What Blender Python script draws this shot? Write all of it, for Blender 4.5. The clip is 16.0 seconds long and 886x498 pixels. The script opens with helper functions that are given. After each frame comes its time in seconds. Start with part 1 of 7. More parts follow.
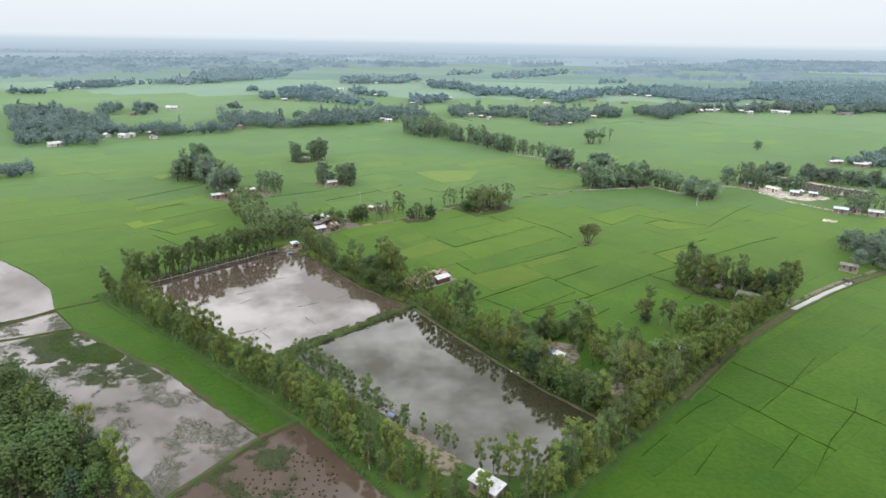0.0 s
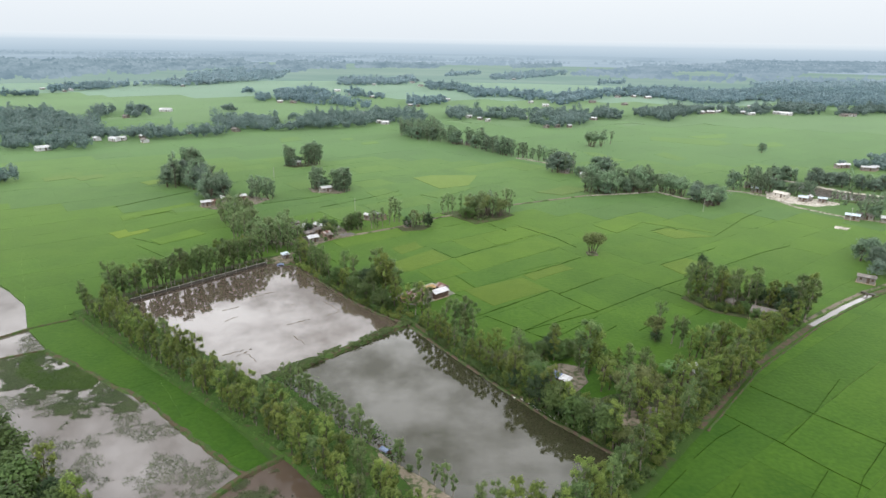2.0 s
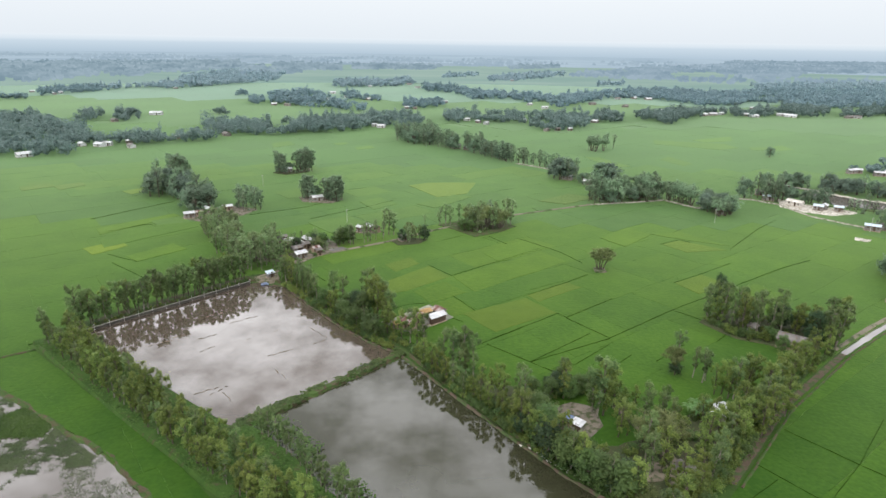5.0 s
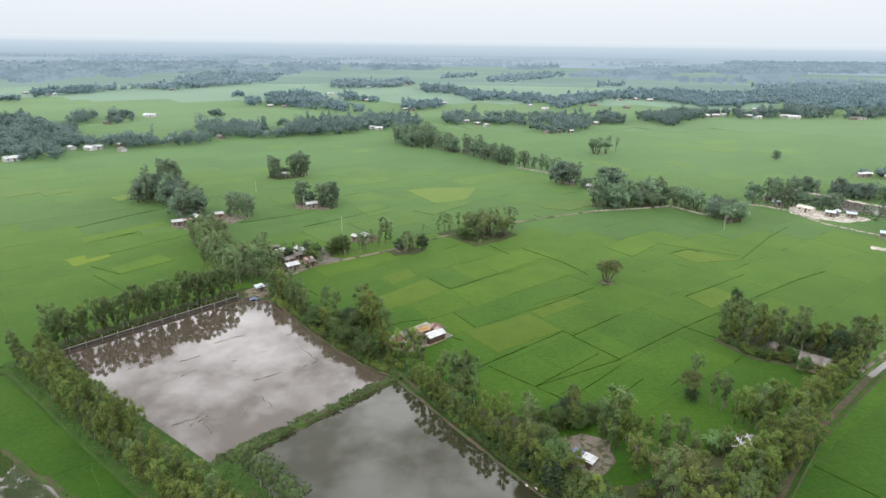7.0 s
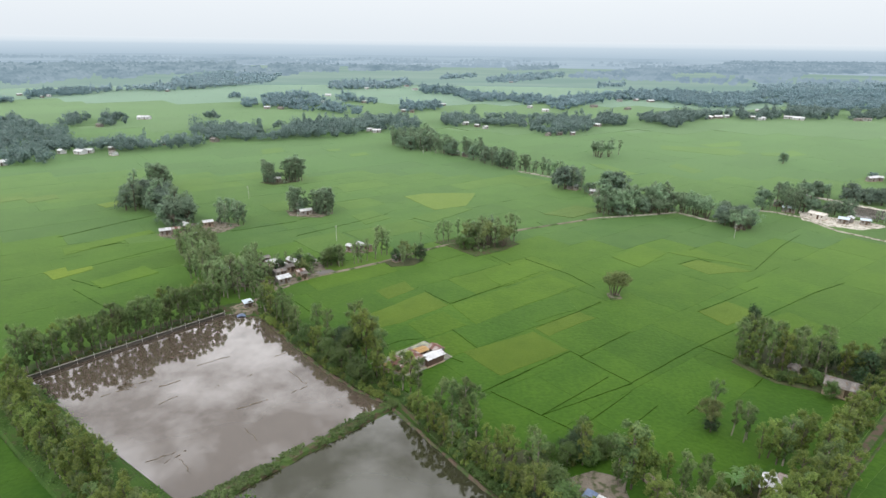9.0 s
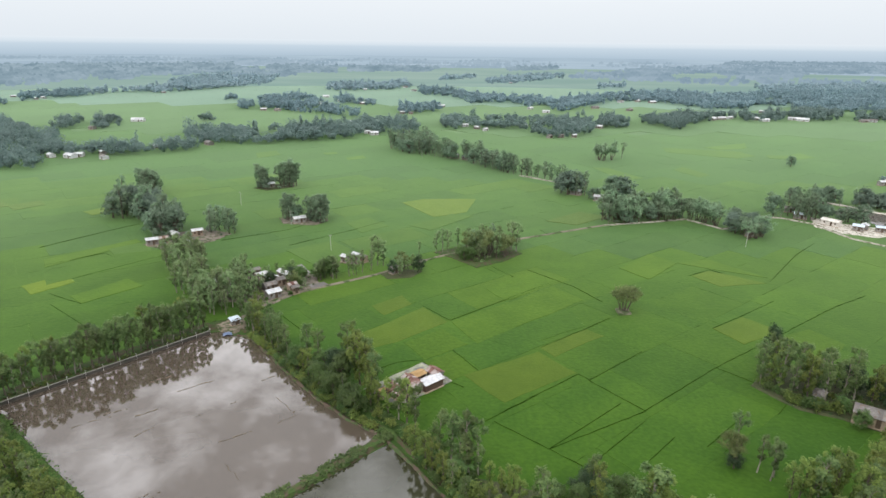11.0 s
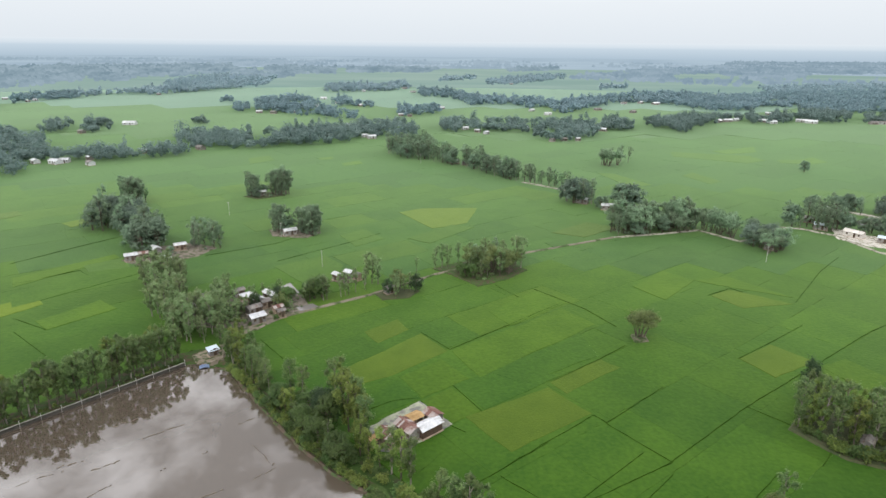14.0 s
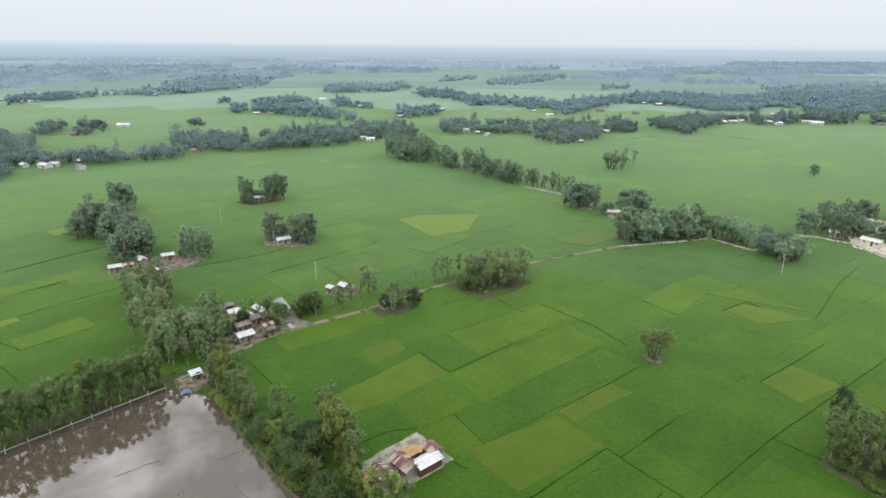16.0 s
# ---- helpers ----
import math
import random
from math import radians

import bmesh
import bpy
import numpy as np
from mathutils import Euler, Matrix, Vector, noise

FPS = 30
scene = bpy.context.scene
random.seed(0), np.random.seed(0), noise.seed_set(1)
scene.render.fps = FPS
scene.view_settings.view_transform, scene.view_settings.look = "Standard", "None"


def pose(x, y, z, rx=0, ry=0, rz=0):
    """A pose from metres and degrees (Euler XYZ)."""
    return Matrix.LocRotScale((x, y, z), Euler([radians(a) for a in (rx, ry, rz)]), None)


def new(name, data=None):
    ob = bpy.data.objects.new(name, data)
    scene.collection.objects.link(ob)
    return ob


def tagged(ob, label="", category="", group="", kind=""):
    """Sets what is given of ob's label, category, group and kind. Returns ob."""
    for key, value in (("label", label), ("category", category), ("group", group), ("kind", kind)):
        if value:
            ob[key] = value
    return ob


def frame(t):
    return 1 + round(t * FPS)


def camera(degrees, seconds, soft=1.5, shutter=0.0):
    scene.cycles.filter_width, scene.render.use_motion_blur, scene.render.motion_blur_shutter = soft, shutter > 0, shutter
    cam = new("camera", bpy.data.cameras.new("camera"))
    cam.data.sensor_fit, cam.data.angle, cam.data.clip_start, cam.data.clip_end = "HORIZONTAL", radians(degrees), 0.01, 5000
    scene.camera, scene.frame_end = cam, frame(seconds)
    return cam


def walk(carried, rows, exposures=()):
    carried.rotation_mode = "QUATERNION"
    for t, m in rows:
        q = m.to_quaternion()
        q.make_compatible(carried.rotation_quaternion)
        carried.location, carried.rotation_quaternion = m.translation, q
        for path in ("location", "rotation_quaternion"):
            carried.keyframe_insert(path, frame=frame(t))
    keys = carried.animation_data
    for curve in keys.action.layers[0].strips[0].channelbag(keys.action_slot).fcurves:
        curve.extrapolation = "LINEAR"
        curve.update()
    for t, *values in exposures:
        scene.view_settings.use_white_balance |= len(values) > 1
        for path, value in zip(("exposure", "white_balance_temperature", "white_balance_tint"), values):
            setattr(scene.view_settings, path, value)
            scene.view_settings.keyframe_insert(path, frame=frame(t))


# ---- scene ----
cam = camera(71.6, 16.0)
PATH = [
    # seconds, x, y, z, pitch, roll, yaw
    (0.0, 0.00, 0.00, 75.00, -18.56, -0.91, 0.00),
    (2.0, 0.19, 11.03, 75.23, -18.50, -0.85, -0.18),
    (4.0, 0.39, 22.14, 75.46, -18.45, -0.80, -0.34),
    (6.0, 0.60, 33.33, 75.69, -18.40, -0.74, -0.47),
    (8.0, 0.84, 44.58, 75.92, -18.36, -0.68, -0.56),
    (10.0, 1.08, 55.86, 76.15, -18.32, -0.63, -0.64),
    (12.0, 1.35, 67.18, 76.38, -18.29, -0.57, -0.68),
    (14.0, 1.63, 78.52, 76.61, -18.26, -0.52, -0.69),
    (16.0, 1.92, 89.85, 76.84, -18.24, -0.46, -0.68),
]
walk(cam, [(t, pose(x, y, z, 90 + pitch, roll, yaw)) for t, x, y, z, pitch, roll, yaw in PATH], exposures=[(0.0, 0.02), (8.0, 0.0), (16.0, -0.06)])

# ---- sky and sun: a bright, broken overcast ----
SUN_ELEVATION, SUN_AZIMUTH = radians(58), radians(215)
world = bpy.data.worlds.new("overcast_sky")
scene.world = world
world.use_nodes = True
wn, wl = world.node_tree.nodes, world.node_tree.links
wn.clear()
w_out = wn.new("ShaderNodeOutputWorld")
sky = wn.new("ShaderNodeTexSky")
sky.sky_type, sky.sun_disc = "NISHITA", False
sky.sun_elevation, sky.sun_rotation = SUN_ELEVATION, SUN_AZIMUTH
sky.dust_density, sky.air_density = 3.0, 1.0
bg_sky = wn.new("ShaderNodeBackground")
bg_sky.inputs["Strength"].default_value = 0.05
wl.new(sky.outputs[0], bg_sky.inputs[0])
w_co = wn.new("ShaderNodeTexCoord")
w_sep = wn.new("ShaderNodeSeparateXYZ")
wl.new(w_co.outputs["Generated"], w_sep.inputs[0])
w_ramp = wn.new("ShaderNodeValToRGB")           # cloud veil, set brightest at z 0.36 to brighten the ponds' reflections
w_ramp.color_ramp.elements[0].position, w_ramp.color_ramp.elements[0].color = 0.0, (0.855, 0.925, 0.995, 1)
w_ramp.color_ramp.elements[1].position, w_ramp.color_ramp.elements[1].color = 0.36, (2.0, 2.0, 2.06, 1)
el = w_ramp.color_ramp.elements.new(0.72)
el.color = (1.42, 1.42, 1.48, 1)
el = w_ramp.color_ramp.elements.new(0.10)
el.color = (1.0, 1.045, 1.09, 1)
wl.new(w_sep.outputs["Z"], w_ramp.inputs[0])
w_map = wn.new("ShaderNodeMapping")
w_map.inputs["Scale"].default_value = (1.0, 1.0, 2.2)
w_map.inputs["Location"].default_value = (0.37, 0.0, 0.21)
wl.new(w_co.outputs["Generated"], w_map.inputs[0])
w_noise = wn.new("ShaderNodeTexNoise")          # cloud masses
w_noise.inputs["Scale"].default_value, w_noise.inputs["Detail"].default_value = 6.0, 8.0
w_noise.inputs["Roughness"].default_value = 0.62
wl.new(w_map.outputs[0], w_noise.inputs["Vector"])
w_cl = wn.new("ShaderNodeMapRange")
w_cl.inputs["From Min"].default_value, w_cl.inputs["From Max"].default_value = 0.40, 0.61
w_cl.inputs["To Min"].default_value, w_cl.inputs["To Max"].default_value = 0.56, 1.58
wl.new(w_noise.outputs["Fac"], w_cl.inputs["Value"])
w_hor = wn.new("ShaderNodeMapRange")            # near the horizon the haze evens the clouds out
w_hor.inputs["From Min"].default_value, w_hor.inputs["From Max"].default_value = 0.06, 0.30
wl.new(w_sep.outputs["Z"], w_hor.inputs["Value"])
w_fac = wn.new("ShaderNodeMix")
w_fac.inputs["A"].default_value = 1.0
wl.new(w_hor.outputs[0], w_fac.inputs["Factor"])
wl.new(w_cl.outputs[0], w_fac.inputs["B"])
bg_cloud = wn.new("ShaderNodeBackground")
wl.new(w_ramp.outputs[0], bg_cloud.inputs[0])
wl.new(w_fac.outputs[0], bg_cloud.inputs[1])
w_mix = wn.new("ShaderNodeMixShader")
w_mix.inputs[0].default_value = 0.9
wl.new(bg_sky.outputs[0], w_mix.inputs[1])
wl.new(bg_cloud.outputs[0], w_mix.inputs[2])
wl.new(w_mix.outputs[0], w_out.inputs[0])

sun = new("sun", bpy.data.lights.new("sun", "SUN"))
sun.data.energy, sun.data.angle, sun.data.color = 1.3, radians(30), (1.0, 0.96, 0.9)
sun.matrix_world = Matrix.Rotation(-SUN_AZIMUTH, 4, "Z") @ pose(0, 0, 200, -math.degrees(math.pi / 2 - SUN_ELEVATION), 0, 0)


# ---- materials ----
def material(name, a, b, scale=1.0, fine=8.0, rough=0.85, bump=0.3, per_object=0.0, spec=0.3, metal=0.0, third=None, third_at=0.62, island=0.0, sheen=0.0, sheen_tint=(0.75, 0.85, 0.75)):
    """Two colours mixed by noise at two scales, some relief, and a third colour in stains."""
    m = bpy.data.materials.new(name)
    m.use_nodes = True
    n, l = m.node_tree.nodes, m.node_tree.links
    bsdf = n["Principled BSDF"]
    geo = n.new("ShaderNodeNewGeometry")
    big = n.new("ShaderNodeTexNoise")
    big.inputs["Scale"].default_value, big.inputs["Detail"].default_value = scale, 4.0
    small = n.new("ShaderNodeTexNoise")
    small.inputs["Scale"].default_value, small.inputs["Detail"].default_value = fine, 3.0
    for t in (big, small):
        l.new(geo.outputs["Position"], t.inputs["Vector"])
    add = n.new("ShaderNodeMath")
    add.operation = "ADD"
    l.new(big.outputs["Fac"], add.inputs[0])
    l.new(small.outputs["Fac"], add.inputs[1])
    rng = n.new("ShaderNodeMapRange")
    rng.inputs["From Min"].default_value, rng.inputs["From Max"].default_value = 0.75, 1.25
    l.new(add.outputs[0], rng.inputs["Value"])
    mix = n.new("ShaderNodeMix")
    mix.data_type = "RGBA"
    mix.inputs["A"].default_value, mix.inputs["B"].default_value = (*a, 1), (*b, 1)
    l.new(rng.outputs[0], mix.inputs["Factor"])
    colour = mix.outputs["Result"]
    if third:
        far = n.new("ShaderNodeTexNoise")
        far.inputs["Scale"].default_value, far.inputs["Detail"].default_value = scale * 2.3, 5.0
        off = n.new("ShaderNodeVectorMath")
        off.inputs[1].default_value = (31.0, 17.0, 5.0)
        l.new(geo.outputs["Position"], off.inputs[0])
        l.new(off.outputs[0], far.inputs["Vector"])
        cut = n.new("ShaderNodeMapRange")
        cut.inputs["From Min"].default_value, cut.inputs["From Max"].default_value = third_at - 0.06, third_at + 0.06
        l.new(far.outputs["Fac"], cut.inputs["Value"])
        mix3 = n.new("ShaderNodeMix")
        mix3.data_type = "RGBA"
        mix3.inputs["B"].default_value = (*third, 1)
        l.new(colour, mix3.inputs["A"])
        l.new(cut.outputs[0], mix3.inputs["Factor"])
        colour = mix3.outputs["Result"]
    if per_object or island:
        hsv = n.new("ShaderNodeHueSaturation")
        val = n.new("ShaderNodeMapRange")
        k = per_object or island
        val.inputs["To Min"].default_value, val.inputs["To Max"].default_value = 1 - k, 1 + k
        if per_object:
            l.new(n.new("ShaderNodeObjectInfo").outputs["Random"], val.inputs["Value"])
        else:
            l.new(geo.outputs["Random Per Island"], val.inputs["Value"])
        l.new(val.outputs[0], hsv.inputs["Value"])
        l.new(colour, hsv.inputs["Color"])
        colour = hsv.outputs[0]
    l.new(colour, bsdf.inputs["Base Color"])
    bsdf.inputs["Roughness"].default_value = rough
    bsdf.inputs["Specular IOR Level"].default_value = spec
    bsdf.inputs["Metallic"].default_value = metal
    if sheen:
        bsdf.inputs["Sheen Weight"].default_value, bsdf.inputs["Sheen Roughness"].default_value = sheen, 0.35
        bsdf.inputs["Sheen Tint"].default_value = (*sheen_tint, 1)
    if bump:
        bp = n.new("ShaderNodeBump")
        bp.inputs["Strength"].default_value, bp.inputs["Distance"].default_value = bump, 0.1
        l.new(small.outputs["Fac"], bp.inputs["Height"])
        l.new(bp.outputs[0], bsdf.inputs["Normal"])
    return m


def patched_tin(name, rust, rust2, pale):
    """Tin roofing laid from old and newer sheets: each sheet has its own state of rust."""
    m = material(name, rust, rust2, 0.9, 4.0, 0.7, 0.2, per_object=0.25)
    n, l = m.node_tree.nodes, m.node_tree.links
    bsdf = n["Principled BSDF"]
    old = bsdf.inputs["Base Color"].links[0].from_socket
    info, geo, streak = n.new("ShaderNodeObjectInfo"), n.new("ShaderNodeNewGeometry"), n.new("ShaderNodeTexNoise")
    streak.inputs["Scale"].default_value, streak.inputs["Detail"].default_value = 0.8, 4.0
    l.new(geo.outputs["Position"], streak.inputs["Vector"])
    add = n.new("ShaderNodeMath")
    add.operation = "ADD"
    l.new(info.outputs["Random"], add.inputs[0])
    l.new(streak.outputs["Fac"], add.inputs[1])
    cut = n.new("ShaderNodeMapRange")
    cut.inputs["From Min"].default_value, cut.inputs["From Max"].default_value = 1.00, 1.25
    l.new(add.outputs[0], cut.inputs["Value"])
    mix = n.new("ShaderNodeMix")
    mix.data_type = "RGBA"
    mix.inputs["B"].default_value = (*pale, 1)
    l.new(old, mix.inputs["A"])
    l.new(cut.outputs[0], mix.inputs["Factor"])
    l.new(mix.outputs["Result"], bsdf.inputs["Base Color"])
    return m


def leaves(name, dark, light, tip=None, gleam=0.12, through_leaf=0.40, sheen=0.07):
    """Foliage: each leaf spray has its own green, each tree its own cast; some light passes through."""
    m = bpy.data.materials.new(name)
    m.use_nodes = True
    n, l = m.node_tree.nodes, m.node_tree.links
    bsdf, out = n["Principled BSDF"], n["Material Output"]
    geo, info = n.new("ShaderNodeNewGeometry"), n.new("ShaderNodeObjectInfo")
    mix = n.new("ShaderNodeMix")
    mix.data_type = "RGBA"
    mix.inputs["A"].default_value, mix.inputs["B"].default_value = (*dark, 1), (*light, 1)
    stand = n.new("ShaderNodeTexNoise")              # neighbouring crowns differ
    stand.inputs["Scale"].default_value, stand.inputs["Detail"].default_value = 0.16, 3.0
    l.new(geo.outputs["Position"], stand.inputs["Vector"])
    spread = n.new("ShaderNodeMapRange")
    spread.inputs["From Min"].default_value, spread.inputs["From Max"].default_value = 0.35, 0.65
    l.new(stand.outputs["Fac"], spread.inputs["Value"])
    blend = n.new("ShaderNodeMix")
    blend.inputs["Factor"].default_value = 0.4
    l.new(geo.outputs["Random Per Island"], blend.inputs["A"])
    l.new(spread.outputs[0], blend.inputs["B"])
    l.new(blend.outputs[0], mix.inputs["Factor"])
    hue = n.new("ShaderNodeHueSaturation")
    for out_name, lo, hi in (("Hue", 0.490, 0.515), ("Value", 0.80, 1.22)):
        r = n.new("ShaderNodeMapRange")
        r.inputs["To Min"].default_value, r.inputs["To Max"].default_value = lo, hi
        l.new(info.outputs["Random"], r.inputs["Value"])
        l.new(r.outputs[0], hue.inputs[out_name])
    l.new(mix.outputs["Result"], hue.inputs["Color"])
    bsdf.inputs["Roughness"].default_value = 0.55
    bsdf.inputs["Specular IOR Level"].default_value = gleam
    bsdf.inputs["Sheen Weight"].default_value, bsdf.inputs["Sheen Roughness"].default_value = sheen, 0.5
    trans = n.new("ShaderNodeBsdfTranslucent")
    both = n.new("ShaderNodeMixShader")
    both.inputs[0].default_value = through_leaf
    l.new(hue.outputs[0], bsdf.inputs["Base Color"])
    l.new(hue.outputs[0], trans.inputs[0])
    l.new(bsdf.outputs[0], both.inputs[1])
    l.new(trans.outputs[0], both.inputs[2])
    l.new(both.outputs[0], out.inputs[0])
    return m


def water(name, mud, mud2, ior=2.15, ripple=0.006, scale=0.05):
    """Silty water: a muddy body under a reflecting surface with faint ripples."""
    m = bpy.data.materials.new(name)
    m.use_nodes = True
    n, l = m.node_tree.nodes, m.node_tree.links
    bsdf = n["Principled BSDF"]
    geo = n.new("ShaderNodeNewGeometry")
    big, rip = n.new("ShaderNodeTexNoise"), n.new("ShaderNodeTexNoise")
    big.inputs["Scale"].default_value, big.inputs["Detail"].default_value = scale, 5.0
    rip.inputs["Scale"].default_value, rip.inputs["Detail"].default_value = 1.6, 2.0
    for t in (big, rip):
        l.new(geo.outputs["Position"], t.inputs["Vector"])
    mix = n.new("ShaderNodeMix")
    mix.data_type = "RGBA"
    mix.inputs["A"].default_value, mix.inputs["B"].default_value = (*mud, 1), (*mud2, 1)
    l.new(big.outputs["Fac"], mix.inputs["Factor"])
    l.new(mix.outputs["Result"], bsdf.inputs["Base Color"])
    bsdf.inputs["Roughness"].default_value = 0.012
    bsdf.inputs["IOR"].default_value = ior
    bp = n.new("ShaderNodeBump")
    bp.inputs["Strength"].default_value, bp.inputs["Distance"].default_value = ripple, 0.05
    l.new(rip.outputs["Fac"], bp.inputs["Height"])
    l.new(bp.outputs[0], bsdf.inputs["Normal"])
    return m


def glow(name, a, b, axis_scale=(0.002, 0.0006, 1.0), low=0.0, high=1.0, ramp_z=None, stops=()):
    """The far distance as glowing surfaces, with its haze put into their colours."""
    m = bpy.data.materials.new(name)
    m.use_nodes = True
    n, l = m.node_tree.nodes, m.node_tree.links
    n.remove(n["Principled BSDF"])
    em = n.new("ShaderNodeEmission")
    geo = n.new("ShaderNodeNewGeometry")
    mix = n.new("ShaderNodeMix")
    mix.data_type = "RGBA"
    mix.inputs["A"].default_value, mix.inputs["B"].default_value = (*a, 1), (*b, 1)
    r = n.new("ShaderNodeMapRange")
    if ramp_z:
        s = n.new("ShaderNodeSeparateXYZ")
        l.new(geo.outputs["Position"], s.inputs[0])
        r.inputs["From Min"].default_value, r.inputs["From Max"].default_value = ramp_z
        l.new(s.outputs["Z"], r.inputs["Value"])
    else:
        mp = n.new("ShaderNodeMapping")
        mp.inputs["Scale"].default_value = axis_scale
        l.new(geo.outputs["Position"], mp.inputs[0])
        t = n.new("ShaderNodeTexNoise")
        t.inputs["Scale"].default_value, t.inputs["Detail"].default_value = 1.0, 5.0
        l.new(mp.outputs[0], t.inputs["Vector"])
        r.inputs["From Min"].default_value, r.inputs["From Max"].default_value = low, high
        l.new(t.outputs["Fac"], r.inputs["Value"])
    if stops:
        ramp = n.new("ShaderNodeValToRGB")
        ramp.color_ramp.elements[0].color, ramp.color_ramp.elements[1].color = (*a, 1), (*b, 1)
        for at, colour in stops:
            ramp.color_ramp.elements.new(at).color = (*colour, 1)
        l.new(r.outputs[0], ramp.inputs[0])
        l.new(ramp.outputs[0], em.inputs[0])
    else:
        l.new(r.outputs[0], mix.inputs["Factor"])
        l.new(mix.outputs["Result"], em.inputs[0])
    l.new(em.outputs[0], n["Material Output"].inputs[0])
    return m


CANOPY = (0.60, 0.85, 0.30)
SHADES = {
    "green": ((0.024, 0.070, 0.006), (0.044, 0.100, 0.009), 0.07, 1.1),
    "deep": ((0.020, 0.063, 0.006), (0.037, 0.090, 0.009), 0.07, 1.1),
    "light": ((0.035, 0.082, 0.006), (0.056, 0.112, 0.009), 0.07, 1.1),
    "yellow": ((0.078, 0.122, 0.009), (0.100, 0.146, 0.012), 0.15, 1.5),
    "ripe": ((0.046, 0.083, 0.008), (0.068, 0.108, 0.011), 0.12, 2.6),
}
RICE = {k: material("rice_" + k, a, b, scale, fine, 0.8, 0.6, per_object=0.07, sheen=0.60, sheen_tint=CANOPY, spec=0.08) for k, (a, b, scale, fine) in SHADES.items()}
# the farther strips get a cooler green, haze put into the rice colours
RICE_HAZED = {k: material("young_rice_" + k, (a[0], a[1], a[2] + 0.006), (b[0], b[1], b[2] + 0.008), scale, fine, 0.8, 0.5, per_object=0.07, sheen=0.56, sheen_tint=(0.60, 0.84, 0.39), spec=0.08) for k, (a, b, scale, fine) in SHADES.items()}
M_SOIL = material("paddy_bund_soil", (0.026, 0.062, 0.010), (0.042, 0.086, 0.014), 0.2, 3.0, 0.95, 0.5, third=(0.045, 0.052, 0.022), sheen=0.3, sheen_tint=CANOPY)
# wet earth, with the shade between the plots put into its dark colour
M_DITCH = material("wet_shaded_ditch", (0.020, 0.050, 0.006), (0.034, 0.072, 0.009), 0.3, 3.0, 0.95, 0.4, spec=0.04)
M_PLAIN = material("plain_fields", (0.060, 0.140, 0.030), (0.085, 0.170, 0.040), 0.006, 0.03, 0.9, 0.0, sheen=0.3)
# field colours paled and blued band by band to paint in distance haze
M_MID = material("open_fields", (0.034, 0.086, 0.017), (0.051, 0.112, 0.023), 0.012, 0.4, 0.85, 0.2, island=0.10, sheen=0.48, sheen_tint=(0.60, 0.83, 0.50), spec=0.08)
M_OPEN = material("hazed_open_fields", (0.045, 0.100, 0.027), (0.063, 0.125, 0.036), 0.010, 0.3, 0.88, 0.1, island=0.08, sheen=0.48, sheen_tint=(0.62, 0.83, 0.54), spec=0.08)
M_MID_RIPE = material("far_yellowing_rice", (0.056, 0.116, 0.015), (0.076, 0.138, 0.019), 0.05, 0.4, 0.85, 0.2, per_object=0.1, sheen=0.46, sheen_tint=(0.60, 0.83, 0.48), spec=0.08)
M_FAR = material("hazed_far_fields", (0.070, 0.138, 0.088), (0.092, 0.162, 0.104), 0.008, 0.2, 0.9, 0.0, island=0.06, sheen=0.52, sheen_tint=(0.66, 0.84, 0.68), spec=0.1)
M_GRASS = material("bank_grass", (0.030, 0.062, 0.014), (0.056, 0.096, 0.022), 0.35, 4.0, 0.95, 0.7, third=(0.075, 0.060, 0.036), third_at=0.53)
M_EARTH = material("bare_earth", (0.14, 0.122, 0.092), (0.215, 0.19, 0.145), 0.12, 5.0, 0.95, 0.5, third=(0.050, 0.082, 0.024), third_at=0.54)
M_YARD = material("swept_yard_mud", (0.13, 0.112, 0.092), (0.22, 0.19, 0.155), 0.3, 4.0, 0.9, 0.4, third=(0.060, 0.075, 0.030), third_at=0.55)
M_FARMYARD = material("wet_pale_yard", (0.20, 0.212, 0.150), (0.32, 0.335, 0.245), 0.25, 3.0, 0.7, 0.3, third=(0.150, 0.148, 0.135), third_at=0.52)
M_SAND = material("pale_sand", (0.28, 0.262, 0.215), (0.40, 0.378, 0.32), 0.3, 5.0, 0.95, 0.4, third=(0.12, 0.125, 0.075), third_at=0.56)
M_CHALK = material("whitish_dried_mud", (0.40, 0.375, 0.325), (0.58, 0.55, 0.49), 0.35, 4.0, 0.9, 0.4, third=(0.17, 0.165, 0.11), third_at=0.56)
M_VERGE = material("damp_verge_grass", (0.027, 0.068, 0.010), (0.050, 0.102, 0.016), 0.35, 4.0, 0.95, 0.7, third=(0.065, 0.062, 0.030), third_at=0.62)
M_SILT = material("grey_brown_silt", (0.17, 0.142, 0.108), (0.26, 0.222, 0.172), 0.3, 5.0, 0.95, 0.5, third=(0.055, 0.080, 0.028), third_at=0.53)
M_MUD = material("red_brown_mud", (0.070, 0.048, 0.034), (0.11, 0.08, 0.058), 0.25, 3.0, 0.7, 0.4, third=(0.045, 0.075, 0.02), third_at=0.52)
M_GROVE = material("grove_floor", (0.040, 0.055, 0.022), (0.072, 0.075, 0.036), 0.4, 4.0, 0.95, 0.6, third=(0.032, 0.066, 0.018))
M_CONCRETE = material("weathered_concrete", (0.042, 0.040, 0.034), (0.085, 0.078, 0.066), 0.5, 6.0, 0.9, 0.3, third=(0.035, 0.042, 0.026))
M_POST = material("pale_concrete_post", (0.45, 0.44, 0.41), (0.58, 0.57, 0.54), 1.0, 8.0, 0.85, 0.2)
